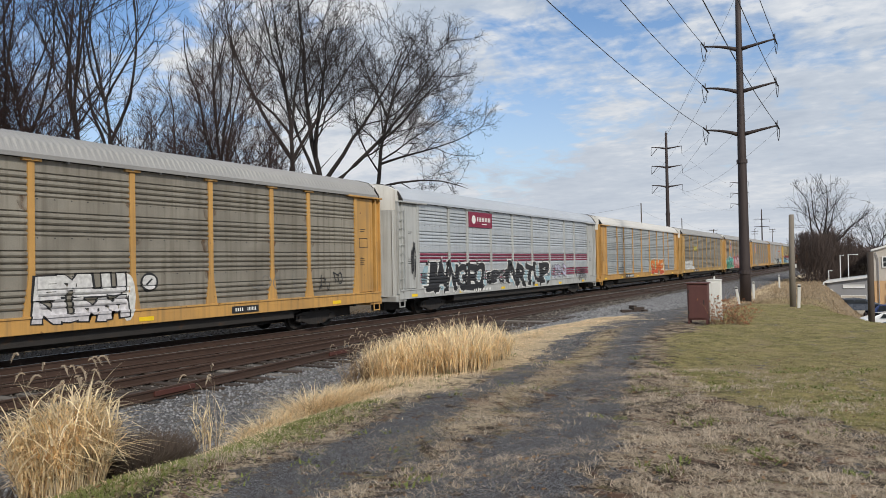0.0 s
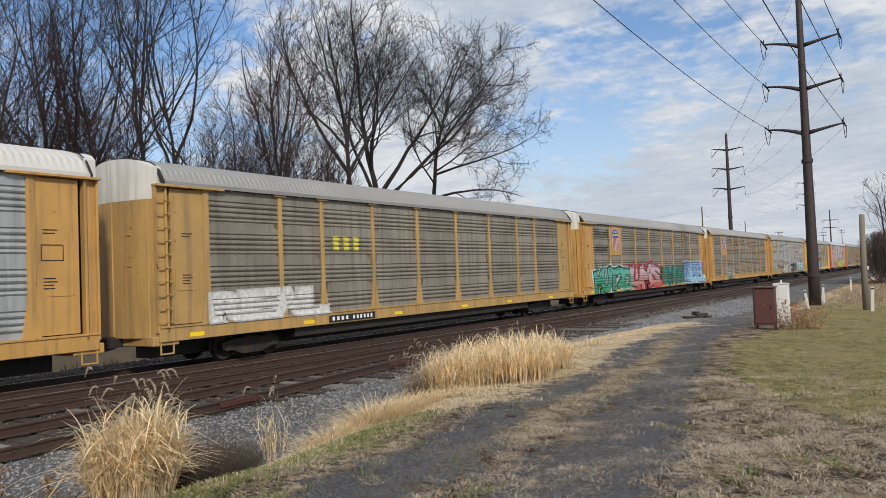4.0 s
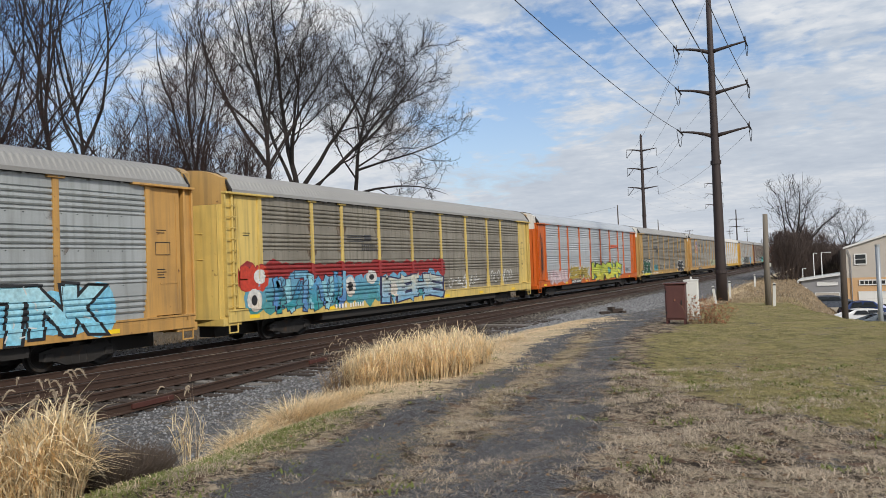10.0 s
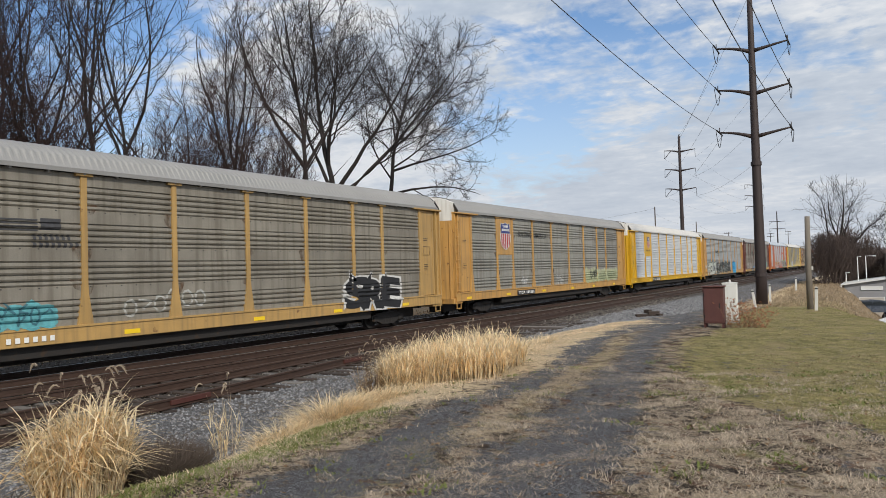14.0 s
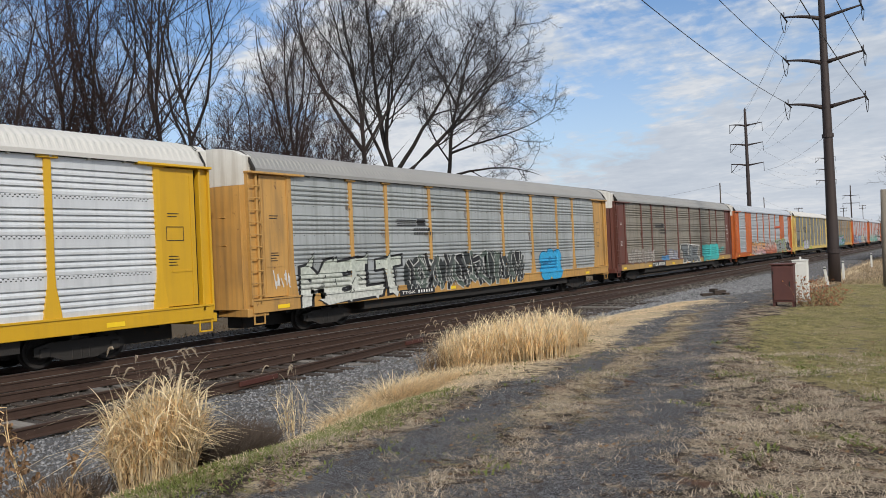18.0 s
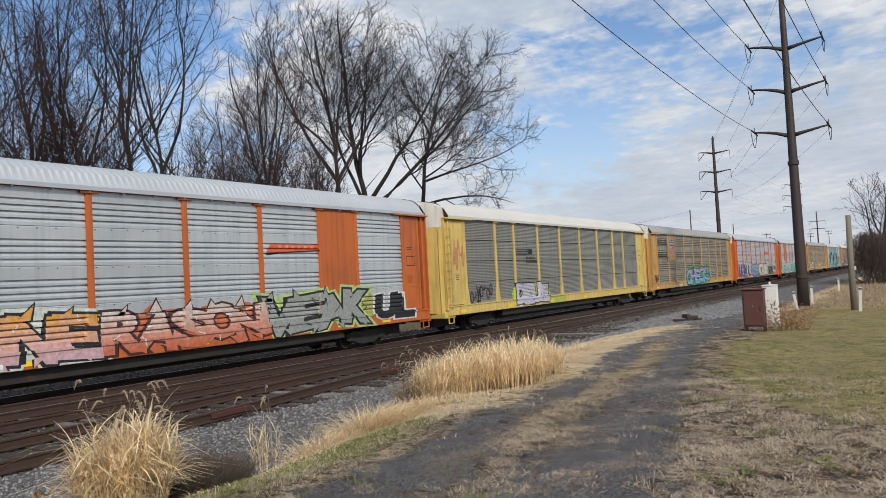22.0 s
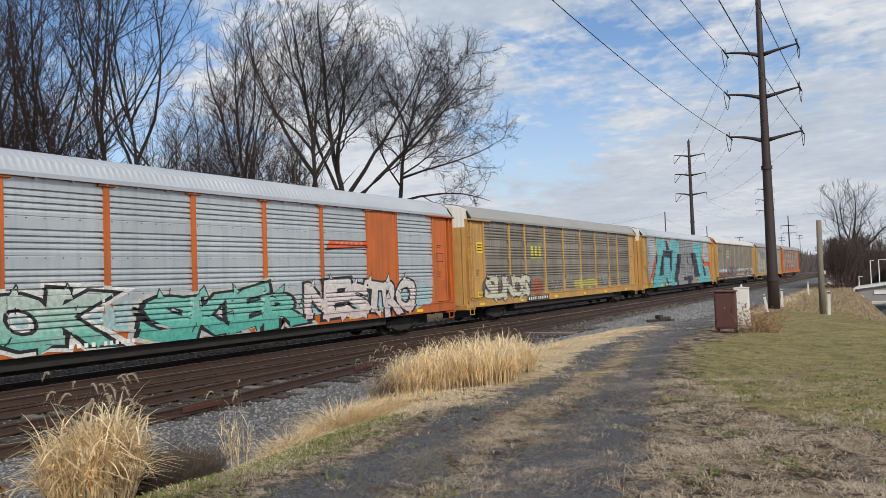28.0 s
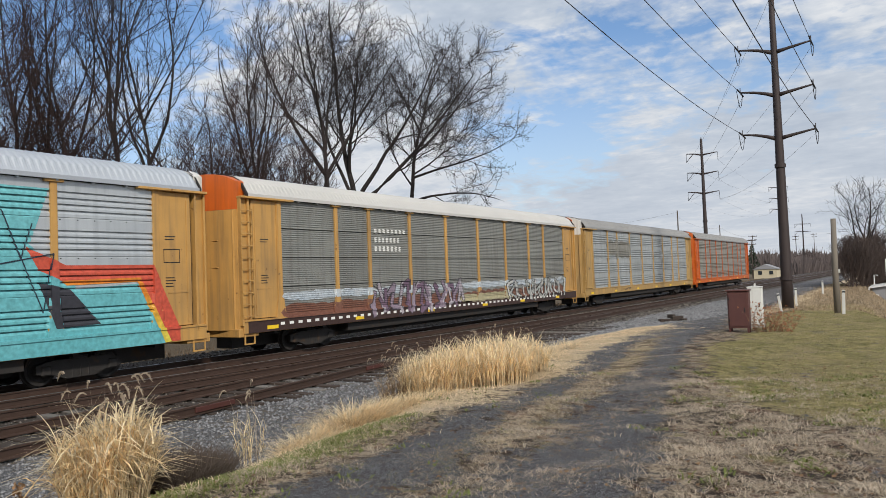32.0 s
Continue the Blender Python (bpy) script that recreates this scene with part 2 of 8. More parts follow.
pole_steel = material("galvanised pole steel", (0.36, 0.39, 0.42), 0.5, 0.3, 0.15, 1.5, 30, 0.05)
wire_mat = material("dark wire", (0.03, 0.03, 0.035), 0.5, 0.3, 0.1, 3, 30, 0)
bark = material("grey-brown bark", (0.021, 0.016, 0.015), 0.9, 0, 0.3, 2, 25, 0.4, spread=0.12)
twig = material("brown twigs", (0.018, 0.013, 0.013), 0.9, 0, 0.2, 2, 25, 0, spread=0.15)
thicket_mat = material("brown thicket twigs", (0.075, 0.054, 0.046), 0.9, 0, 0.3, 2, 25, 0, spread=0.15)
bark_red = material("reddish bark", (0.026, 0.017, 0.015), 0.9, 0, 0.3, 2, 25, 0.3, spread=0.12)
twig_red = material("reddish brown twigs", (0.034, 0.018, 0.016), 0.9, 0, 0.25, 2, 25, 0, spread=0.12)
straw = material("dry straw grass", (0.80, 0.62, 0.36), 0.8, 0, 0.28, 6, 60, 0, spread=0.05, island=0.42, translucent=0.42)
straw_pale = material("bleached dry grass", (0.86, 0.73, 0.50), 0.8, 0, 0.25, 6, 60, 0, spread=0.05, island=0.42, translucent=0.42)
straw_brown = material("brown dead stems", (0.26, 0.175, 0.10), 0.85, 0, 0.3, 6, 60, 0, island=0.42, translucent=0.15)
leaf_dead = material("curled dead leaves", (0.21, 0.125, 0.065), 0.8, 0, 0.3, 6, 60, 0, island=0.42, translucent=0.2)
lawn_green = material("dull winter grass", (0.232, 0.226, 0.078), 0.85, 0, 0.35, 1.0, 20, 0, island=0.42, translucent=0.25)
lawn_dry = material("dead lawn grass", (0.44, 0.35, 0.21), 0.85, 0, 0.35, 1.0, 20, 0, island=0.42, translucent=0.2)
weed_green = material("fresh green weeds", (0.17, 0.20, 0.05), 0.75, 0, 0.3, 4, 30, 0, translucent=0.3)
box_red = material("faded oxide red cabinet paint", (0.105, 0.040, 0.034), 0.6, 0.1, 0.25, 2.5, 30, 0.1, streak=((0.07, 0.03, 0.03), 0.5))
box_white = material("white cabinet paint", (0.66, 0.66, 0.63), 0.5, 0, 0.1, 3, 30, 0.05, streak=((0.4, 0.38, 0.33), 0.3))
black_paint = material("black paint", (0.02, 0.02, 0.022), 0.5, 0, 0.2, 3, 30, 0)
white_line = material("white lettering paint", (0.75, 0.75, 0.72), 0.5, 0, 0.15, 3, 30, 0)
reflector_mat = material("yellow reflector tape", (0.85, 0.58, 0.02), 0.35, 0, 0.1, 3, 30, 0)
concrete = material("concrete", (0.36, 0.34, 0.31), 0.85, 0, 0.2, 2, 40, 0.2)

# ---- building helpers ----


def mesh_obj(name, me, mat, parent=None, label="", loc=(0, 0, 0)):
    ob = new(name, me)
    if mat and not me.materials:
        me.materials.append(mat)
    ob.location = loc
    if parent is not None:
        ob.parent = parent
    if label:
        tagged(ob, label)
    return ob


def part(name, bm, mat, parent=None, label="", loc=(0, 0, 0), smooth=False):
    """Links a bmesh as one mesh object under a thing or a part."""
    me = bpy.data.meshes.new(name)
    bm.to_mesh(me)
    bm.free()
    if smooth:
        me.polygons.foreach_set("use_smooth", [True] * len(me.polygons))
    return mesh_obj(name, me, mat, parent, label, loc)


def thing(name, loc, label, category, group="", rz=0):
    e = new(name)
    e.empty_display_size = 0.3
    e.location, e.rotation_euler = loc, (0, 0, radians(rz))
    return tagged(e, label, category, group)


def box(bm, x0, x1, y0, y1, z0, z1, bevel=0.0):
    m = Matrix.LocRotScale(((x0 + x1) / 2, (y0 + y1) / 2, (z0 + z1) / 2), None, (x1 - x0, y1 - y0, z1 - z0))
    r = bmesh.ops.create_cube(bm, size=1.0, matrix=m)
    if bevel:
        es = {e for v in r["verts"] for e in v.link_edges}
        bmesh.ops.bevel(bm, geom=list(es), offset=bevel, segments=1, affect="EDGES")


def boxes(*list_of_boxes, bevel=0.0):
    bm = bmesh.new()
    for b in list_of_boxes:
        box(bm, *b, bevel=bevel)
    return bm


def tube(bm, pts, radii, sides=6, cap=True):
    """A tapered tube along points."""
    rings, prev = [], None
    pts = [Vector(p) for p in pts]
    for i, p in enumerate(pts):
        d = (pts[min(i + 1, len(pts) - 1)] - pts[max(i - 1, 0)]).normalized()
        a = Vector((0, 0, 1)) if abs(d.z) < 0.9 else Vector((1, 0, 0))
        u = d.cross(a).normalized() if prev is None else (prev - d * prev.dot(d)).normalized()
        prev = u
        w = d.cross(u)
        r = radii[i] if isinstance(radii, (list, tuple)) else radii
        rings.append([bm.verts.new(p + (u * math.cos(6.2832 * k / sides) + w * math.sin(6.2832 * k / sides)) * r) for k in range(sides)])
    for a, b in zip(rings, rings[1:]):
        for k in range(sides):
            bm.faces.new((a[k], a[(k + 1) % sides], b[(k + 1) % sides], b[k]))
    if cap:
        bm.faces.new(rings[0][::-1]); bm.faces.new(rings[-1])


def extrude_y(bm, profile, y0, y1, closed=True):
    """A profile of (x, z) pairs drawn out along y."""
    a = [bm.verts.new((x, y0, z)) for x, z in profile]
    b = [bm.verts.new((x, y1, z)) for x, z in profile]
    n = len(profile)
    for i in range(n if closed else n - 1):
        bm.faces.new((a[i], b[i], b[(i + 1) % n], a[(i + 1) % n]))
    if closed:
        bm.faces.new(a); bm.faces.new(b[::-1])


def pydata(name, verts, faces, mat, parent=None, label="", smooth=False):
    me = bpy.data.meshes.new(name)
    me.from_pydata(verts, [], faces)
    if smooth:
        me.polygons.foreach_set("use_smooth", [True] * len(me.polygons))
    me.update()
    return mesh_obj(name, me, mat, parent, label)


# ---- ground ----
def lerp(x, xs, ys):
    return np.interp(x, xs, ys)


def smooth(t):
    t = np.clip(t, 0, 1)
    return t * t * (3 - 2 * t)


def edge_ballast(y):
    return lerp(y, [-20, 0, 5.4, 7, 9, 11, 14, 22, 29, 40, 60, 100], [-6.7, -6.7, -6.65, -6.95, -7.35, -7.9, -8.6, -9.9, -9.9, -9.0, -9.2, -9.5])


def edge_drop(y):
    return lerp(y, [-20, 10, 23, 31, 34, 45, 54, 75, 95, 200], [9, 6.5, 2.0, -0.5, -1.1, -2.6, -3.5, -4.0, -5.0, -6.0])


def ground_z(x, y):
    x, y = np.asarray(x, float), np.asarray(y, float)
    top = lerp(y, [-30, 5, 12, 26, 40, 54, 75, 100], [0.60, 0.55, 0.45, 0.20, -0.22, -0.62, -0.5, -0.3])
    eb = edge_ballast(y)
    left = smooth((eb + 1.6 - x) / 3.2)
    z = top * (1 - left) + (-0.24) * left
    z = np.where(x < -23.5, z - 0.7 * smooth((-23.5 - x) / 2.5), z)
    u = x - edge_drop(y)
    z = z - 3.5 * smooth(u / lerp(y, [0, 20, 34, 50], [13.0, 9.0, 6.0, 5.0])) * smooth((y - 2) / 16.0)
    near = np.exp(-((y - 15) / 40) ** 2)
    bump = 0.045 * np.sin(x * 1.3 + 0.6 * y) * np.sin(0.9 * y - 0.4 * x + 1) + 0.03 * np.sin(2.9 * x - 1.7 * y)
    return z + bump * near * np.clip((x - eb + 0.5) / 1.5, 0, 1)


def gz(x, y):
    return float(ground_z(x, y))


def spaced(lo, a, b, hi, step, grow=1.16):
    mid = list(np.arange(a, b + 1e-6, step))
    out, s, v = [], step, b
    while v < hi:
        s *= grow
        v += s
        out.append(min(v, hi))
    low, s, v = [], step, a
    while v > lo:
        s *= grow
        v -= s
        low.append(max(v, lo))
    return np.array(low[::-1] + mid + out)


def path_mask(x, y):
    """Two worn wheel tracks that meet further on."""
    c1 = lerp(y, [0, 5.5, 7, 8.8, 10.4, 13.3, 16, 19.8, 23.6, 29, 34, 45, 70], [-2.5, -2.65, -2.85, -3.25, -3.55, -4.15, -4.7, -5.6, -6.2, -6.9, -7.8, -9.0, -9.3])
    c2 = lerp(y, [0, 5, 6.5, 8.4, 10, 12, 14, 16.4, 20, 24, 30, 45, 70], [-4.15, -4.2, -4.4, -4.9, -5.05, -5.2, -5.55, -6.1, -6.9, -7.3, -7.9, -9.0, -9.3])
    w1 = lerp(y, [0, 7, 8.8, 10.4, 13.3, 16, 20, 23.6, 29], [0.88, 0.84, 0.78, 0.66, 0.52, 0.44, 0.46, 0.58, 0.9])
    w2 = lerp(y, [0, 6, 8.4, 12, 14, 22, 30], [0.66, 0.62, 0.46, 0.36, 0.38, 0.42, 0.9])
    return np.maximum(0.93 * np.exp(-np.abs((x - c1) / w1) ** 3), 0.86 * np.exp(-np.abs((x - c2) / w2) ** 3))


def lawn_mask(x, y):
    le = lerp(y, [0, 8.0, 9.3, 10.5, 14, 20, 26, 34, 50], [4.5, 2.5, -0.4, -2.0, -3.3, -4.7, -4.6, -6.0, -6.6])
    return smooth((x - le + 0.5) / 1.2)


gx, gy = spaced(-900, -26, 9, 900, 0.25), spaced(-300, 0.5, 46, 1500, 0.25)
X, Y = np.meshgrid(gx, gy)
Z = ground_z(X, Y)
nx, ny = len(gx), len(gy)
gme = bpy.data.meshes.new("ground")
vs = np.stack([X.ravel(), Y.ravel(), Z.ravel()], 1)
ii = (np.arange(ny - 1)[:, None] * nx + np.arange(nx - 1)[None, :]).ravel()
fs = np.stack([ii, ii + 1, ii + nx + 1, ii + nx], 1)
gme.from_pydata(vs.tolist(), [], fs.tolist())
gme.polygons.foreach_set("use_smooth", [True] * len(gme.polygons))
eb = edge_ballast(Y)
masks = {
    "m_path": path_mask(X, Y),
    "m_ballast": smooth((eb - X + 0.25) / 0.5),
    "m_straw": np.exp(-((X - eb - lerp(Y, [0, 6, 8, 14, 24, 30], [0.4, 0.5, 0.7, 1.5, 1.7, 1.2])) / lerp(Y, [0, 6, 8, 14, 24, 30], [0.5, 0.75, 1.0, 1.7, 1.5, 1.0])) ** 2) + 0.35 * smooth((Y - 52) / 8) * smooth((X - eb - 1) / 2),
    "m_lawn": lawn_mask(X, Y) * (1 - smooth((Y - 56) / 6)),
    "m_far": smooth((-24.5 - X) / 2) + smooth((Y - 95) / 30) * smooth((X + 7) / 4) + smooth((Y - 330) / 60),
    "m_green": np.exp(-((X - lerp(Y, [3, 5, 8], [-5.4, -5.7, -6.05])) / 0.45) ** 2) * smooth((Y - 3.2) / 0.8) * smooth((8.3 - Y) / 1.5),
    "m_track": smooth((-12.3 - X) / 1.2) * smooth((X + 24.5) / 1.0),
    "m_yard": smooth((X - edge_drop(Y) - 8) / 4) * smooth((Y - 20) / 8),
}
for key, v in masks.items():
    at = gme.attributes.new(key, "FLOAT", "POINT")
    at.data.foreach_set("value", np.clip(v, 0, 1).ravel())


def ground_material():
    m = bpy.data.materials.new("ground cover")
    m.use_nodes = True
    n, l = m.node_tree.nodes, m.node_tree.links
    b = n["Principled BSDF"]
    b.inputs["Roughness"].default_value = 0.95
    b.inputs["Specular IOR Level"].default_value = 0.2
    co = n.new("ShaderNodeTexCoord")

    def nz(sc, det=6, rough=0.6, stretch=None):
        t = n.new("ShaderNodeTexNoise")
        t.inputs["Scale"].default_value, t.inputs["Detail"].default_value, t.inputs["Roughness"].default_value = sc, det, rough
        if stretch:
            mp = n.new("ShaderNodeMapping"); mp.inputs["Scale"].default_value = stretch
            l.new(co.outputs["Object"], mp.inputs[0]); l.new(mp.outputs[0], t.inputs["Vector"])
        else:
            l.new(co.outputs["Object"], t.inputs["Vector"])
        return t.outputs["Fac"]

    def mth(op, a, c, clamp=False):
        t = n.new("ShaderNodeMath"); t.operation, t.use_clamp = op, clamp
        for i, v in enumerate((a, c)):
            if isinstance(v, (int, float)):
                t.inputs[i].default_value = v
            else:
                l.new(v, t.inputs[i])
        return t.outputs[0]

    def attr(k):
        t = n.new("ShaderNodeAttribute"); t.attribute_name = k
        return t.outputs["Fac"]

    def mx(f, a, c):
        t = n.new("ShaderNodeMix"); t.data_type = "RGBA"
        l.new(f, t.inputs[0])
        for i, v in ((6, a), (7, c)):
            if isinstance(v, tuple):
                t.inputs[i].default_value = (*v, 1)
            else:
                l.new(v, t.inputs[i])
        return t.outputs[2]

    def edge(mask, noise_out, soft=6.0, amount=0.9):
        """A mask broken up by noise."""
        return mth("ADD", mth("MULTIPLY", mth("SUBTRACT", mth("ADD", mask, mth("MULTIPLY", mth("SUBTRACT", noise_out, 0.5), amount)), 0.5), soft), 0.5, True)

    na, nb, nc, nd = nz(1.3, 8, 0.65), nz(6, 8, 0.7), nz(30, 4, 0.7), nz(95, 2, 0.6)
    mixed_scale = mth("ADD", mth("ADD", mth("ADD", mth("MULTIPLY", nb, 0.32), mth("MULTIPLY", nz(2.4, 5, 0.6), 0.26)), mth("MULTIPLY", nc, 0.25)), mth("MULTIPLY", nd, 0.17))
    scrub = mx(mth("ADD", mth("MULTIPLY", mth("SUBTRACT", mixed_scale, 0.49), 14.0), 0.22, True), (0.040, 0.029, 0.022), (0.47, 0.375, 0.27))
    scrub = mx(mth("MULTIPLY", mth("SUBTRACT", nz(17, 6, 0.7), 0.56), 8.0, True), scrub, (0.075, 0.058, 0.042))
    scrub = mx(mth("MULTIPLY", mth("SUBTRACT", nz(1.9, 4), 0.60), 8.0, True), scrub, (0.19, 0.18, 0.06))
    scrub = mx(mth("MULTIPLY", mth("MULTIPLY", mth("SUBTRACT", nz(3.4, 6, 0.7), 0.53), 9.0, True), 0.75), scrub, (0.165, 0.088, 0.058))
    lawn = mx(mth("ADD", mth("MULTIPLY", mth("SUBTRACT", mixed_scale, 0.49), 7.0), 0.42, True), (0.108, 0.103, 0.034), (0.385, 0.318, 0.135))
    lawn = mx(mth("MULTIPLY", mth("SUBTRACT", nz(0.7, 5), 0.50), 6.0, True), lawn, (0.31, 0.245, 0.125))
    lawn = mx(mth("MULTIPLY", mth("SUBTRACT", nc, 0.56), 6.0, True), lawn, (0.44, 0.36, 0.21))
    strawc = mx(nb, (0.47, 0.36, 0.21), (0.74, 0.61, 0.42))
    gravel = mx(mth("MULTIPLY", mth("SUBTRACT", nd, 0.45), 7.0, True), (0.026, 0.024, 0.024), (0.26, 0.26, 0.275))
    gravel = mx(mth("MULTIPLY", mth("SUBTRACT", mth("ADD", mth("MULTIPLY", nb, 0.6), mth("MULTIPLY", nc, 0.4)), 0.51), 7.0, True), gravel, (0.046, 0.036, 0.029))
    gravel = mx(mth("MULTIPLY", mth("SUBTRACT", nb, 0.60), 6.0, True), gravel, (0.20, 0.165, 0.12))
    ball = mx(mth("MULTIPLY", mth("SUBTRACT", nd, 0.40), 5.0, True), (0.030, 0.030, 0.032), (0.24, 0.24, 0.25))
    ball = mx(mth("MULTIPLY", mth("SUBTRACT", mth("ADD", mth("MULTIPLY", nb, 0.5), mth("MULTIPLY", nz(2.2, 6, 0.65), 0.5)), 0.48), 8.0, True), ball, (0.125, 0.105, 0.085))
    col = mx(edge(attr("m_lawn"), nb, 4, 3.0), scrub, lawn)
    col = mx(edge(attr("m_straw"), nb, 3, 3.0), col, strawc)
    col = mx(mth("MULTIPLY", edge(attr("m_green"), nb, 3, 3.0), 0.4), col, (0.27, 0.26, 0.09))
    col = mx(edge(attr("m_path"), mth("ADD", mth("MULTIPLY", na, 0.5), mth("MULTIPLY", nb, 0.5)), 4, 6.0), col, gravel)
    col = mx(edge(attr("m_ballast"), nb, 5, 2.0), col, ball)
    col = mx(mth("MULTIPLY", edge(attr("m_track"), nb, 3, 1.6), 0.8), col, mx(nd, (0.022, 0.017, 0.014), (0.125, 0.105, 0.09)))
    col = mx(edge(attr("m_far"), na, 3, 0.8), col, (0.13, 0.10, 0.066))
    col = mx(edge(attr("m_yard"), nb, 8, 0.3), col, (0.10, 0.10, 0.105))
    l.new(col, b.inputs["Base Color"])
    bp = n.new("ShaderNodeBump")
    bp.inputs["Strength"].default_value, bp.inputs["Distance"].default_value = 1.0, 0.06
    l.new(mth("ADD", mth("MULTIPLY", nc, 0.6), mth("MULTIPLY", nd, 0.5)), bp.inputs["Height"])
    l.new(bp.outputs[0], b.inputs["Normal"])
    return m


ground = mesh_obj("ground", gme, ground_material())
tagged(ground, "winter ground of patchy lawn, worn gravel track and ballast", "ground", kind="structure")

# ---- railway tracks ----
TRAIN_X = -19.22
GAUGE = 0.7175 + 0.035


def rail_profile(bm, line):
    """A flat-bottomed rail along a line of (x, y)."""
    prof = [(-0.076, -0.19), (0.076, -0.19), (0.076, -0.172), (0.012, -0.15), (0.012, -0.048), (0.038, -0.038), (0.038, -0.004), (0.028, 0.0), (-0.028, 0.0), (-0.038, -0.004), (-0.038, -0.038), (-0.012, -0.048), (-0.012, -0.15), (-0.076, -0.172)]
    rings = []
    for i, (x, y) in enumerate(line):
        rings.append([bm.verts.new((x + px, y, pz)) for px, pz in prof])
    for a, b in zip(rings, rings[1:]):
        for k in range(len(prof)):
            f = bm.faces.new((a[k], b[k], b[(k + 1) % len(prof)], a[(k + 1) % len(prof)]))
            f.material_index = 1 if k in (6, 7, 8) else 0
    bm.faces.new(rings[0][::-1]); bm.faces.new(rings[-1])


def rail(name, line, worn, parent):
    bm = bmesh.new()
    rail_profile(bm, line)
    ob = part(name, bm, rail_mat, parent)
    ob.data.materials.append(rail_top if worn else rail_mat)
    return ob


main_track = thing("railway_track", (0, 0, 0), "straight main line track of rusty rails on timber sleepers in grey ballast", "railway track", "tracks")
main_track["kind"] = "structure"
far_ys = [-60, -20, 0, 20, 50, 100, 200, 400, 900]
for sx in (-1, 1):
    rail("rail", [(TRAIN_X + sx * GAUGE, y) for y in far_ys], True, main_track)
second_track = thing("railway_track", (0, 0, 0), "second main track of brown rails with one polished head", "railway track", "tracks")
second_track["kind"] = "structure"
siding = thing("turnout_track", (0, 0, 0), "rusty turnout rails joining the second track on long timber sleepers", "railway track", "tracks")
siding["kind"] = "structure"


def line_a(y):
    return float(lerp(y, [-60, 0, 12, 24, 37, 60, 900], [-17.6, -17.4, -17.1, -16.75, -16.2, -15.9, -15.9]))


ys2 = [-60, -20, -5, 0, 3, 6, 9, 12, 15, 18, 21, 25, 29, 33, 38, 43, 48, 54, 60, 80, 120, 200, 400, 900]
rail("rail", [(line_a(y), y) for y in ys2], True, second_track)
rail("rail", [(line_a(y) + 1.505, y) for y in ys2], False, second_track)
for name, ya, xa in (("stock_rail", [-12, 10, 15.4, 21, 29], [-13.0, -13.95, -14.4, -14.8, -15.02]), ("switch_rail", [-12, 9, 12.3, 17.6, 26, 33, 41], [-11.2, -12.1, -12.5, -13.15, -13.9, -14.35, -14.55])):
    rail(name, [(float(lerp(y, ya, xa)), y) for y in np.linspace(ya[0], ya[-1], 18)], False, siding)
for k, (y, w) in enumerate(((10.6, 1.1), (17.0, 0.9), (23.5, 1.0))):
    x = float(lerp(y, [-12, 9, 12.3, 17.6, 26], [-11.2, -12.1, -12.5, -13.15, -13.9]))
    joint = part("joint_bar", boxes((-0.03, 0.03, -w / 2, w / 2, -0.055, 0.05), bevel=0.008), joint_red, siding, "rust-red joint bar", loc=(x + 0.05, y, -0.09))
    joint.rotation_euler[2] = radians(5)

tie_mesh = bpy.data.meshes.new("sleeper")
tb = boxes((-1.3, 1.3, -0.115, 0.115, -0.34, -0.165), bevel=0.012)
tb.to_mesh(tie_mesh); tb.free()
tie_mesh.materials.append(tie_mat)
long_mesh = bpy.data.meshes.new("long_sleeper")
tb = boxes((-2.6, 2.6, -0.115, 0.115, -0.34, -0.168), bevel=0.012)
tb.to_mesh(long_mesh); tb.free()
long_mesh.materials.append(tie_mat)
grey_mesh = long_mesh.copy()
grey_mesh.materials.clear()
grey_mesh.materials.append(tie_grey)
rng = random.Random(5)
for i in range(150):
    y = -4 + i * 0.53
    o = mesh_obj("sleeper", tie_mesh, None, main_track, loc=(TRAIN_X + rng.uniform(-0.05, 0.05), y, rng.uniform(-0.012, 0.008)))
    o.rotation_euler[2] = rng.uniform(-0.02, 0.02)
for i in range(125):
    y = -3.8 + i * 0.53
    turnout = y < 34
    o = mesh_obj("sleeper", (grey_mesh if rng.random() < 0.25 else long_mesh) if turnout else tie_mesh, None, siding if turnout else second_track, loc=(line_a(y) + (2.75 - 0.02 * y if turnout else 0.75) + rng.uniform(-0.12, 0.12), y, rng.uniform(-0.05, -0.015)))
    o.rotation_euler[2] = rng.uniform(-0.03, 0.03)
# far sleepers joined
fv, ff = [], []
for i in range(420):
    for cx0, y0 in ((TRAIN_X, 75.6), (-15.15, 62.6)):
        y, k = y0 + i * 0.53, len(fv)
        fv += [(cx0 - 1.3, y - .115, -.165), (cx0 + 1.3, y - .115, -.165), (cx0 + 1.3, y + .115, -.165), (cx0 - 1.3, y + .115, -.165), (cx0 - 1.3, y - .115, -.3), (cx0 + 1.3, y - .115, -.3), (cx0 + 1.3, y + .115, -.3), (cx0 - 1.3, y + .115, -.3)]
        ff += [(k, k + 1, k + 2, k + 3), (k, k + 4, k + 5, k + 1), (k + 1, k + 5, k + 6, k + 2), (k + 3, k + 2, k + 6, k + 7), (k, k + 3, k + 7, k + 4)]
far_ties = pydata("far_sleepers", fv, ff, tie_mat, main_track)
far_ties["kind"] = "stuff"

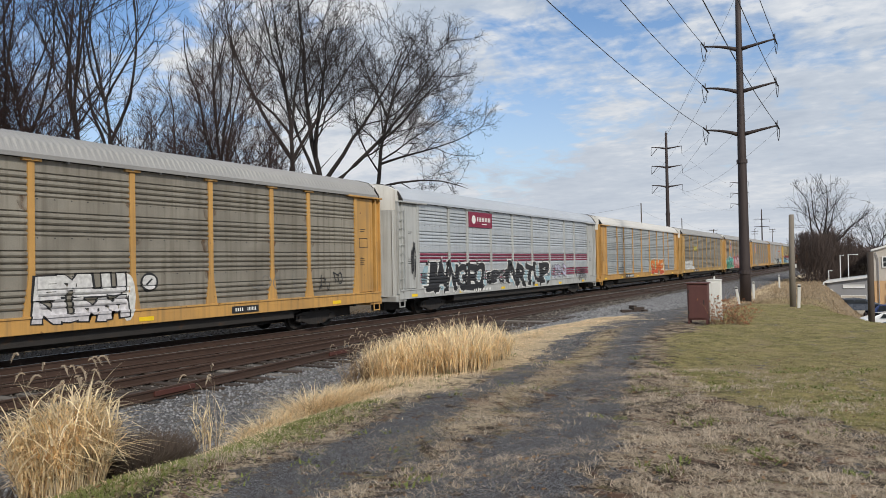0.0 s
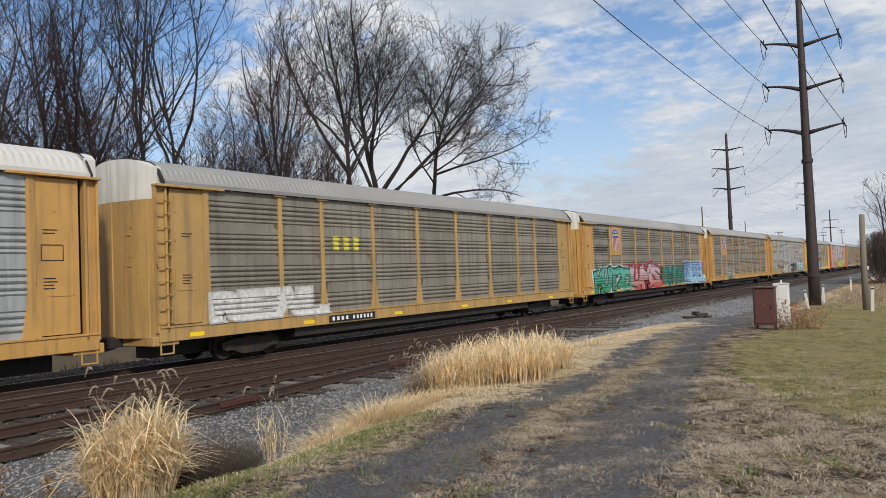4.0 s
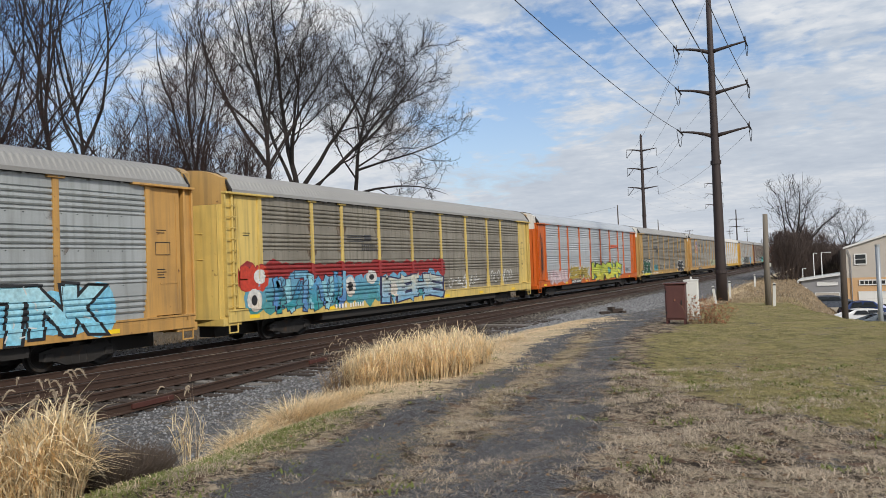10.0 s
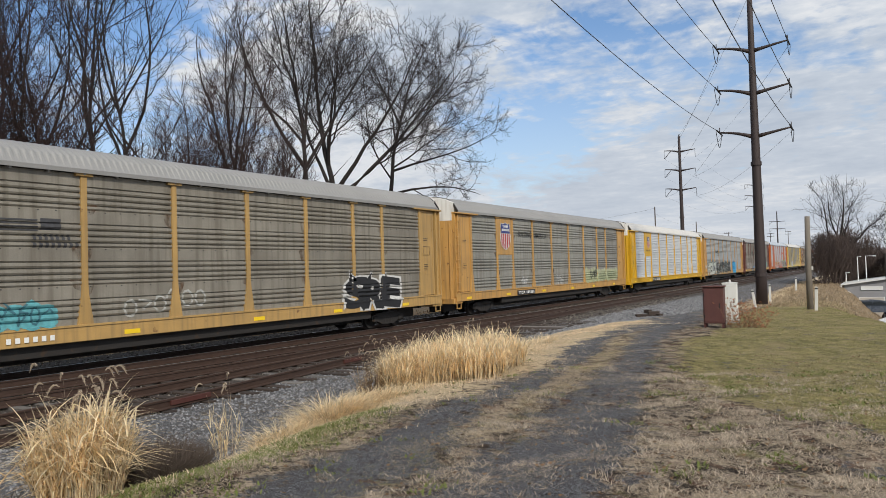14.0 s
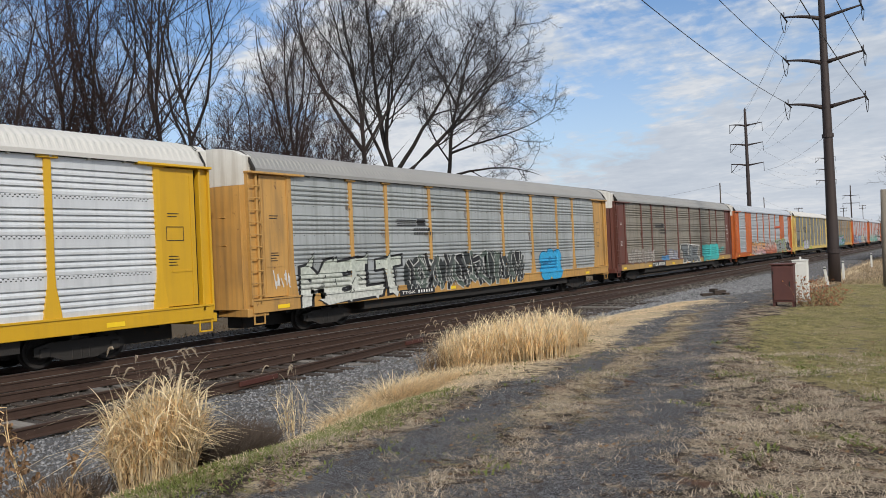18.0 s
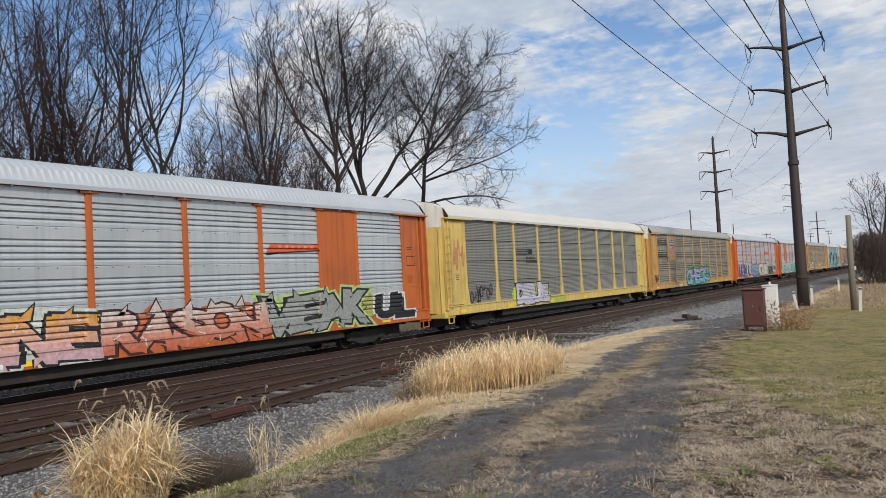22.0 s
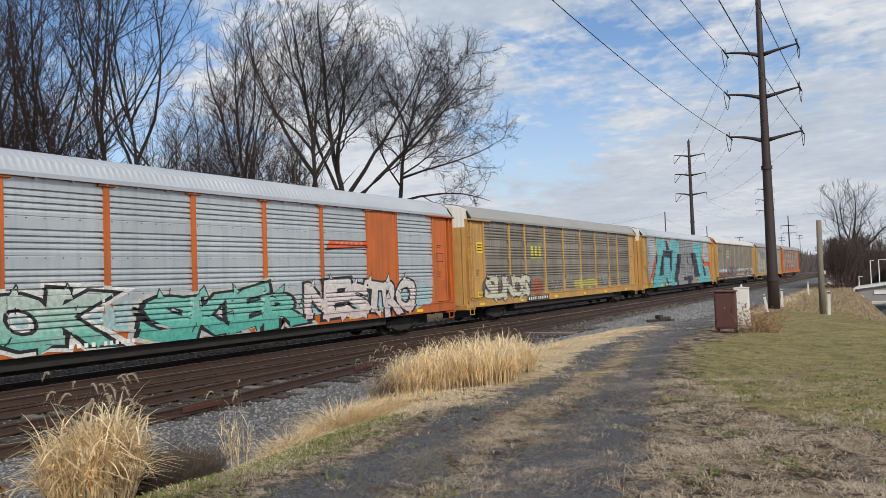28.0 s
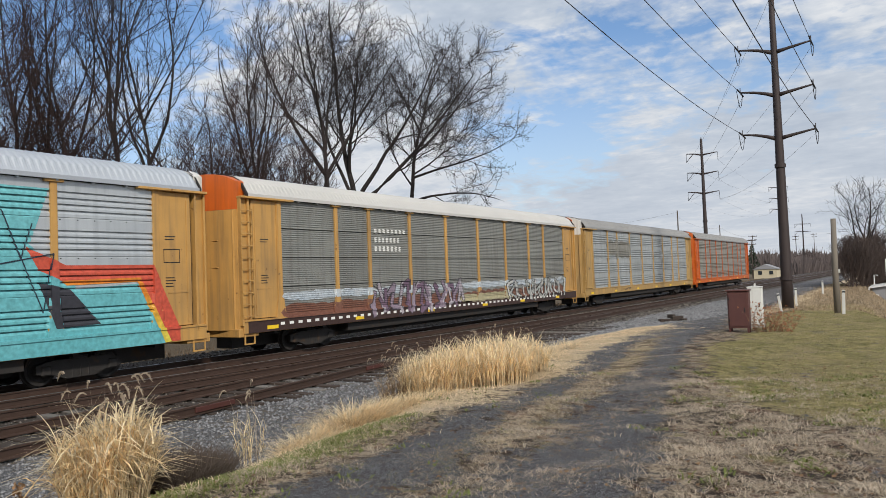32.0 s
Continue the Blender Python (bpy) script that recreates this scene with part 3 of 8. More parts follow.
# ---- the train: enclosed car carriers ----
HALF, PANEL_X, POST_X, SILL_X = 13.6, 1.50, 1.545, 1.56
Z_SILL0, Z_SILL1, Z_EAVE = 0.82, 1.27, 5.16
POSTS = [-11.9, -9.0, -7.05, -4.3, -1.45, 1.45, 4.3, 7.05, 9.0, 11.9]
PITCH = 28.57


def grooves(style):
    """Heights of the grooves of a side sheet: (bottom, top, depth)."""
    z0, z1 = Z_SILL1 + 0.02, Z_EAVE - 0.02
    h, out = (z1 - z0) / 4, []
    for g in range(4):
        if style == "fine":
            out += [(z0 + g * h + 0.06 + k * 0.073, z0 + g * h + 0.06 + k * 0.073 + 0.034, 0.026) for k in range(12)]
            out.append((z0 + (g + 1) * h - 0.035, z0 + (g + 1) * h + 0.012, 0.16))
            continue
        n, first, step = (4, 0.09, 0.155) if style == "ribbed" else (4, 0.10, 0.158)
        out += [(z0 + g * h + first + k * step, z0 + g * h + first + k * step + (0.10 if style == "ribbed" else 0.042), 0.05) for k in range(n)]
        out.append((z0 + (g + 1) * h - 0.02, z0 + (g + 1) * h + 0.012, 0.018))
    return out[:-1]


def sheet_profile(style):
    """(z, x) of a side sheet from bottom to top."""
    pr = [(Z_SILL1 - 0.06, PANEL_X)]
    for a, b, d in grooves(style):
        s = b - a
        if style == "ribbed":
            # a face that leans back, then a deep slot under the lip of the next rib
            pr += [(a, PANEL_X), (a + s * 0.60, PANEL_X - d * 0.6), (a + s * 0.62, PANEL_X - d * 1.8), (b - s * 0.03, PANEL_X - d * 1.8), (b, PANEL_X)]
            continue
        if style == "worn" and d > 0.03 and a - pr[-1][0] < 0.16:
            # the rounded rib between two grooves
            pr += [(pr[-1][0] * 0.65 + a * 0.35, PANEL_X + 0.022), (a - 0.012, PANEL_X + 0.015)]
        pr += [(a, PANEL_X), (a + s * 0.30, PANEL_X - d), (b - s * 0.18, PANEL_X - d), (b, PANEL_X)]
    pr.append((Z_EAVE, PANEL_X))
    return pr


PROFILES = {k: sheet_profile(k) for k in ("ribbed", "worn", "fine")}
mesh_cache = {}


def cached(key, make, mat):
    if key not in mesh_cache:
        bm = make()
        me = bpy.data.meshes.new(key[0])
        bm.to_mesh(me)
        bm.free()
        me.materials.append(mat)
        if key[0] == "panel":
            me.materials.append(black_paint)
        mesh_cache[key] = me
    return mesh_cache[key]


def sheet_mesh(width, style, mat):
    def make():
        bm = bmesh.new()
        pr = [(x, z) for z, x in PROFILES[style]]
        extrude_y(bm, pr, -width / 2, width / 2, closed=False)
        bmesh.ops.reverse_faces(bm, faces=bm.faces[:])
        for y in (-width / 2, width / 2):
            # lap edge of the sheet
            box(bm, PANEL_X - 0.05, PANEL_X + 0.006, y - 0.015, y + 0.015, Z_SILL1 - 0.05, Z_EAVE - 0.01)
        if style != "fine":
            # rows of punched holes between the groups of ribs
            h = (Z_EAVE - Z_SILL1 - 0.04) / 4
            for g in (1, 2, 3):
                dense = mat is PANELS["bright"]
                for r in (-0.085, -0.035) if dense else (-0.06,):
                    z = Z_SILL1 + 0.02 + g * h + r
                    gap = 0.11 if dense else 0.46
                    for i in range(int((width - 0.3) / gap)):
                        y = -width / 2 + 0.15 + gap * i + (0.05 if r > -0.05 else 0)
                        f = bm.faces.new([bm.verts.new((PANEL_X + 0.003, y + a, z + b)) for a, b in ((0, 0), (0.04, 0), (0.04, 0.026), (0, 0.026))])
                        f.material_index = 1
        return bm
    return cached(("panel", round(width, 2), style, mat.name), make, mat)


def post_mesh(mat, slim=False):
    def make():
        bm = bmesh.new()
        w = 0.085 if not slim else 0.06
        z0, z1 = Z_SILL1 - 0.02, Z_EAVE - 0.02
        pts = [(-0.22, z0), (0.22, z0), (0.20, z0 + 0.16), (w + 0.015, z0 + 0.75), (w, z0 + 1.0), (w, z1), (-w, z1), (-w, z0 + 1.0), (-w - 0.015, z0 + 0.75), (-0.20, z0 + 0.16)]
        a = [bm.verts.new((PANEL_X - 0.04, y, z)) for y, z in pts]
        b = [bm.verts.new((POST_X, y, z)) for y, z in pts]
        n = len(pts)
        for i in range(n):
            bm.faces.new((a[i], a[(i + 1) % n], b[(i + 1) % n], b[i]))
        bm.faces.new(b)
        # cap plate under the eave
        box(bm, PANEL_X - 0.04, POST_X + 0.05, -0.25, 0.25, z1 - 0.10, z1 + 0.01, bevel=0.012)
        return bm
    return cached(("post", slim, mat.name), make, mat)


def roof_mesh(mat):
    def make():
        bm = bmesh.new()
        prof = [(1.62, Z_EAVE - 0.02), (1.62, Z_EAVE + 0.04), (1.36, 5.56), (1.05, 5.76), (0.55, 5.89), (0, 5.93)]
        prof = prof + [(-x, z) for x, z in prof[-2::-1]]
        ys = np.arange(-13.35, 13.351, 0.0475)
        rings = []
        for i, y in enumerate(ys):
            o = 0.0 if (i // 2) % 2 else 0.030
            rings.append([bm.verts.new((x * (1 + (o if 1 < k < len(prof) - 2 else 0) / 3), y, z + (o if 1 < k < len(prof) - 2 else 0))) for k, (x, z) in enumerate(prof)])
        for a, b in zip(rings, rings[1:]):
            for k in range(len(prof) - 1):
                bm.faces.new((a[k], a[k + 1], b[k + 1], b[k]))
        return bm
    return cached(("roof", mat.name), make, mat)


def rod_mesh(kind, mat):
    """Bars and hinge rods of the end doors, about their own origin."""
    size = (0.75, 0.05, 0.015) if kind == "door_bar" else (0.02, 0.04, 1.87)
    return cached((kind, mat.name), lambda: boxes((-size[0], size[0], -size[1], size[1], -size[2], size[2]), bevel=0.006), mat)


def end_mesh(kind, mat):
    """The bowed end doors (lower part) and the hood over them, facing -y."""
    def make():
        bm = bmesh.new()
        def bow(x):
            return -HALF - 0.28 * (1 - (x / 1.5) ** 2)
        xs = np.linspace(-1.42, 1.42, 9)
        if kind == "end_door":
            lo = [bm.verts.new((x, bow(x), 0.95)) for x in xs]
            hi = [bm.verts.new((x, bow(x), 4.72)) for x in xs]
            bk = [bm.verts.new((x, -HALF + 0.3, 4.72)) for x in xs]
        else:
            top = lambda x: 5.90 - 0.30 * abs(x / 1.42) ** 3
            lo = [bm.verts.new((x, bow(x), 4.725)) for x in xs]
            hi = [bm.verts.new((x, bow(x), top(x))) for x in xs]
            bk = [bm.verts.new((x, -HALF + 0.3, top(x))) for x in xs]
        for i in range(8):
            bm.faces.new((lo[i], lo[i + 1], hi[i + 1], hi[i]))
            bm.faces.new((hi[i], hi[i + 1], bk[i + 1], bk[i]))
        for i in (0, 8):
            v = bm.verts.new((xs[i], -HALF + 0.3, lo[i].co.z))
            bm.faces.new((lo[i], hi[i], bk[i], v))
        bmesh.ops.recalc_face_normals(bm, faces=bm.faces[:])
        return bm
    return cached((kind, mat.name), make, mat)


def corner_mesh(kind, mat):
    """Parts of the -y corner of the +x side."""
    def make():
        bm = bmesh.new()
        if kind == "corner_panel":
            box(bm, 1.40, 1.50, -13.10, -11.95, Z_SILL1, Z_EAVE - 0.12, bevel=0.01)
            box(bm, 1.495, 1.53, -12.02, -11.95, Z_SILL1, Z_EAVE - 0.12)
            box(bm, 1.495, 1.515, -12.95, -12.3, 2.2, 2.24)
            box(bm, 1.495, 1.515, -12.98, -12.94, Z_SILL1 + 0.1, Z_EAVE - 0.3)
        elif kind == "corner_post":
            box(bm, 1.34, 1.47, -13.56, -13.24, Z_SILL1 - 0.2, Z_EAVE - 0.05)
            box(bm, 1.40, 1.56, -13.29, -13.22, Z_SILL1 - 0.2, Z_EAVE - 0.05, bevel=0.008)
            box(bm, 1.40, 1.56, -13.60, -13.54, Z_SILL1 - 0.2, Z_EAVE - 0.05, bevel=0.008)
        elif kind == "recess":
            # dark plate added behind the corner gap, in place of the shade inside it
            box(bm, 1.22, 1.28, -13.34, -13.04, Z_SILL1 - 0.15, Z_EAVE - 0.12)
        elif kind == "roof_rim":
            # dark arch standing in for the shaded gap between roof end and hood
            arch = [(1.655, Z_EAVE - 0.03), (1.66, Z_EAVE + 0.05), (1.40, 5.60), (1.08, 5.80), (0.56, 5.93), (0.0, 5.97)]
            for (xa, za), (xb, zb) in zip(arch, arch[1:]):
                f = [bm.verts.new((x, y, z)) for x, z in ((xa, za), (xb, zb)) for y in (-13.41, -13.345)]
                bm.faces.new((f[0], f[1], f[3], f[2]))
                g = [bm.verts.new((x, -13.41, z)) for x, z in ((xa, za), (xb, zb), (xb * 0.955, zb - 0.06), (xa * 0.955, za - 0.06))]
                bm.faces.new(g)
            bmesh.ops.remove_doubles(bm, verts=bm.verts[:], dist=0.001)
            bmesh.ops.recalc_face_normals(bm, faces=bm.faces[:])
        elif kind == "ladder":
            for i in range(10):
                z = 1.35 + i * 0.37
                box(bm, 1.56, 1.585, -13.60, -13.12, z, z + 0.025)
            for y in (-13.61, -13.13):
                box(bm, 1.562, 1.583, y, y + 0.02, 1.3, 4.75)
        elif kind == "header":
            box(bm, 1.36, 1.66, -13.62, -11.3, Z_EAVE - 0.10, Z_EAVE - 0.03, bevel=0.01)
        elif kind == "stirrup":
            for y in (-13.5, -13.1):
                box(bm, 1.50, 1.53, y - 0.02, y + 0.02, 0.48, 0.86)
            box(bm, 1.50, 1.53, -13.5, -13.1, 0.48, 0.52)
        elif kind == "apron":
            box(bm, -1.5, 1.5, -13.72, -12.9, 0.72, 0.98, bevel=0.02)
        elif kind == "coupler":
            box(bm, -0.13, 0.13, -14.25, -12.8, 0.70, 0.95, bevel=0.02)
            box(bm, -0.2, 0.2, -14.28, -13.95, 0.66, 1.0, bevel=0.04)
        return bm
    return cached((kind, mat.name), make, mat)


def flip_copy(me, rot):
    key = (me.name, rot, "turned")
    if key not in mesh_cache:
        c = me.copy()
        c.transform(Matrix.Rotation(radians(180), 4, "Z") if rot == "turn" else Matrix.Scale(-1, 4, (0, 1, 0)) if rot == "y" else Matrix.Scale(-1, 4, (1, 0, 0)))
        if rot != "turn":
            c.flip_normals()
        mesh_cache[key] = c
    return mesh_cache[key]


def sill_mesh(mat):
    def make():
        bm = bmesh.new()
        box(bm, 1.40, SILL_X, -13.55, 13.55, Z_SILL0, Z_SILL1 - 0.06, bevel=0.012)
        box(bm, 1.40, SILL_X + 0.03, -13.55, 13.55, Z_SILL1 - 0.07, Z_SILL1 - 0.02)
        return bm
    return cached(("side_sill", mat.name), make, mat)


def eave_mesh(mat):
    return cached(("eave_rail", mat.name), lambda: boxes((1.42, 1.53, -13.3, 13.3, Z_EAVE - 0.06, Z_EAVE + 0.0)), mat)


def fascia_mesh(mat):
    def make():
        bm = boxes((1.60, 1.645, -13.35, 13.35, Z_EAVE - 0.05, Z_EAVE + 0.06))
        for i in range(28):
            y = -12.9 + i * 0.955
            box(bm, 1.50, 1.60, y - 0.03, y + 0.03, Z_EAVE - 0.09, Z_EAVE - 0.03)
        return bm
    return cached(("eave_fascia", mat.name), make, mat)


def frame_mesh():
    def make():
        bm = boxes((-0.35, 0.35, -13.0, 13.0, 0.30, 1.0), (-1.38, 1.38, -13.3, 13.3, 0.98, 1.2), (0.9, 1.36, -8.3, 8.3, 0.52, 0.98))
        for y in np.arange(-12, 12.1, 2.4):
            box(bm, -1.36, 1.36, y - 0.08, y + 0.08, 0.72, 1.0)
        return bm
    return cached(("underframe",), make, steel_dark)


def truck_frame_mesh():
    def make():
        bm = bmesh.new()
        for sx in (-1, 1):
            x0, x1 = sorted((sx * 0.92, sx * 1.08))
            pts = [(-1.15, 0.36), (-1.15, 0.56), (-0.75, 0.66), (0.75, 0.66), (1.15, 0.56), (1.15, 0.36), (0.70, 0.30), (0.40, 0.18), (-0.40, 0.18), (-0.70, 0.30)]
            a = [bm.verts.new((x0, y, z)) for y, z in pts]
            b = [bm.verts.new((x1, y, z)) for y, z in pts]
            for i in range(len(pts)):
                bm.faces.new((a[i], b[i], b[(i + 1) % len(pts)], a[(i + 1) % len(pts)]))
            bm.faces.new(a[::-1]); bm.faces.new(b)
            for y in (-0.9, 0.9):
                box(bm, x0 - 0.02, x1 + 0.04 * sx if sx > 0 else x1, y - 0.13, y + 0.13, 0.30, 0.55, bevel=0.03)
            for y in (-0.22, 0.0, 0.22):
                tube(bm, [(sx * 1.02, y, 0.2), (sx * 1.02, y, 0.5)], 0.07, 8)
        box(bm, -1.0, 1.0, -0.25, 0.25, 0.42, 0.72)
        bmesh.ops.recalc_face_normals(bm, faces=bm.faces[:])
        return bm
    return cached(("truck_frame",), make, steel_dark)


def wheel_mesh():
    def make():
        bm = bmesh.new()
        for sx in (-1, 1):
            prof = [(0.68, 0.46), (0.70, 0.455), (0.72, 0.42), (0.83, 0.41), (0.83, 0.34), (0.79, 0.30), (0.79, 0.12), (0.86, 0.10), (0.86, 0.0)]
            rings = []
            for k in range(20):
                c, s = math.cos(k * 0.31416), math.sin(k * 0.31416)
                rings.append([bm.verts.new((sx * x, r * c, r * s)) for x, r in prof[:-1]])
            ctr = bm.verts.new((sx * 0.86, 0, 0))
            for i in range(20):
                a, b = rings[i], rings[(i + 1) % 20]
                for k in range(len(prof) - 2):
                    bm.faces.new((a[k], a[k + 1], b[k + 1], b[k]))
                bm.faces.new((a[-1], ctr, b[-1]))
        tube(bm, [(-0.7, 0, 0), (0.7, 0, 0)], 0.08, 8)
        bmesh.ops.recalc_face_normals(bm, faces=bm.faces[:])
        return bm
    return cached(("wheelset",), make, steel_dark)


# plates on the sides of some cars: ends, foot and how far out they stand
PLATED = {k: (-9.0, -7.05, z, PANEL_X + 0.03) for k, z in ((4, 3.2), (5, 3.2), (10, 3.1), (11, 3.05), (16, 3.1))}
PLATED[1] = (-6.9, -4.2, 4.2, POST_X + 0.012)


def side_x(y, z, style, solid, sign=None):
    """How far out the side stands at a height and a place along the car."""
    if z < Z_SILL1 - 0.08:
        return SILL_X + 0.001
    if z < Z_SILL1 - 0.012:
        return SILL_X + 0.031
    if sign and sign[0] <= y <= sign[1] and z >= sign[2]:
        return sign[3]
    for p in POSTS:
        d = abs(y - p)
        flare = float(np.interp(z, [Z_SILL1 + 0.14, Z_SILL1 + 0.73, Z_SILL1 + 0.98], [0.225, 0.112, 0.102]))
        if d < flare:
            return POST_X
    if abs(y) > 13.12:
        return 1.565
    if any(a <= y <= b for a, b in solid):
        return PANEL_X + 0.031
    if abs(y) > 11.95:
        return PANEL_X + 0.004
    pr = PROFILES[style]
    return float(np.interp(z, [q[0] for q in pr], [q[1] for q in pr]))


def islands(bm):
    """The separate pieces of a flat sheet, each as a sheet of its own."""
    left, out = set(bm.verts), []
    while left:
        seed = min(left, key=lambda v: (v.co.y, v.co.z))
        stack, group = [seed], {seed}
        while stack:
            for e in stack.pop().link_edges:
                for v in e.verts:
                    if v not in group:
                        group.add(v)
                        stack.append(v)
        left -= group
        nb = bmesh.new()
        faces = [f for f in bm.faces if f.verts[0] in group]
        made = {v: nb.verts.new(v.co) for f in faces for v in f.verts}
        for f in faces:
            nb.faces.new([made[v] for v in f.verts])
        if faces:
            out.append(nb)
        else:
            nb.free()
    return out


def decal(bm, car, style, solid, mat, name, layer=1, label="", sign=None):
    """Paint that follows the ribs and posts: bm holds flat faces in (y, z) as (0, y, z)."""
    if not bm.faces:
        bm.free()
        return None
    many = False
    if name.startswith(("graffiti", "spray")):
        pieces = islands(bm)
        many = len(pieces) > 16
        if 2 <= len(pieces) <= 16:
            for piece in pieces[1:]:
                decal(piece, car, style, solid, mat, name, layer, "", sign)
            bm.free()
            bm = pieces[0]
    for v in bm.verts:
        v.co.z = max(v.co.z, 0.826)
    bm.normal_update()
    bmesh.ops.triangulate(bm, faces=bm.faces[:])
    zs = [v.co.z for v in bm.verts]
    ys = [v.co.y for v in bm.verts]
    lo, hi, ya, yb = min(zs), max(zs), min(ys), max(ys)
    cuts = [((0, 0, z), (0, 0, 1)) for z, _ in PROFILES[style] if lo < z < hi]
    cuts += [((0, 0, z), (0, 0, 1)) for z in (Z_SILL1 - 0.081, Z_SILL1 - 0.079, Z_SILL1 - 0.013, Z_SILL1 - 0.011, Z_SILL1 + 0.14, Z_SILL1 + 0.44, Z_SILL1 + 0.73) if lo < z < hi]
    for p in POSTS:
        for d in (-0.228, -0.222, -0.165, -0.103, -0.097, 0.097, 0.103, 0.165, 0.222, 0.228):
            if ya < p + d < yb:
                cuts.append(((0, p + d, 0), (0, 1, 0)))
    for co, no in cuts:
        bmesh.ops.bisect_plane(bm, geom=bm.verts[:] + bm.edges[:] + bm.faces[:], plane_co=co, plane_no=no, dist=1e-5)
    for v in bm.verts:
        v.co.x += side_x(v.co.y, v.co.z, style, solid, sign) + 0.004 + 0.0035 * layer
    bmesh.ops.recalc_face_normals(bm, faces=bm.faces[:])
    for f in bm.faces:
        if f.normal.x < 0:
            f.normal_flip()
    bmesh.ops.delete(bm, geom=[v for v in bm.verts if not v.link_faces], context="VERTS")
    ob = part(name, bm, mat, car, label)
    if many:
        ob["kind"] = "stuff"
    return ob


def flat(polys):
    bm = bmesh.new()
    for p in polys:
        bm.faces.new([bm.verts.new((0, y, z)) for y, z in p])
    return bm


def quad(y0, y1, z0, z1):
    return [(y0, z0), (y1, z0), (y1, z1), (y0, z1)]


def stain_material():
    """Rust washed down the sheet: patches with ragged, thinning edges."""
    m = material("washed rust stain", (0.13, 0.075, 0.042), 0.8, 0, 0.3, 3, 30, 0)
    n, l = m.node_tree.nodes, m.node_tree.links
    out = next(q for q in n if q.type == "OUTPUT_MATERIAL")
    b = next(q for q in n if q.type == "BSDF_PRINCIPLED")
    co = n.new("ShaderNodeTexCoord")
    mp = n.new("ShaderNodeMapping")
    mp.inputs["Scale"].default_value = (1, 1.6, 0.8)
    l.new(co.outputs["Object"], mp.inputs[0])
    t = n.new("ShaderNodeTexNoise")
    t.inputs["Scale"].default_value, t.inputs["Detail"].default_value = 3.5, 7
    l.new(mp.outputs[0], t.inputs["Vector"])
    r = n.new("ShaderNodeValToRGB")
    r.color_ramp.elements[0].position, r.color_ramp.elements[1].position = 0.40, 0.70
    r.color_ramp.elements[1].color = (0.8, 0.8, 0.8, 1)
    l.new(t.outputs["Fac"], r.inputs[0])
    tr, mx = n.new("ShaderNodeBsdfTransparent"), n.new("ShaderNodeMixShader")
    l.new(r.outputs[0], mx.inputs[0]); l.new(tr.outputs[0], mx.inputs[1]); l.new(b.outputs[0], mx.inputs[2])
    l.new(mx.outputs[0], out.inputs[0])
    return m


stain_mat = stain_material()


def stain_mesh(variant):
    def make():
        bm = bmesh.new()
        rg = random.Random(variant + 40)
        for p in POSTS[1:-1]:
            for zc in (2.35, 3.28, 4.25):
                for s in (-1, 1):
                    if rg.random() < 0.3:
                        continue
                    a, w, h = p + s * 0.09, rg.uniform(0.14, 0.34), rg.uniform(0.22, 0.5)
                    zt = zc + rg.uniform(-0.05, 0.1)
                    bm.faces.new([bm.verts.new((PANEL_X + 0.0035, y, z)) for y, z in ((a, zt - h), (a + s * w * 0.6, zt - h * 0.8), (a + s * w, zt - h * 0.2), (a + s * w * 0.8, zt), (a, zt))])
        bmesh.ops.recalc_face_normals(bm, faces=bm.faces[:])
        return bm
    return cached(("rust_stain", variant), make, stain_mat)


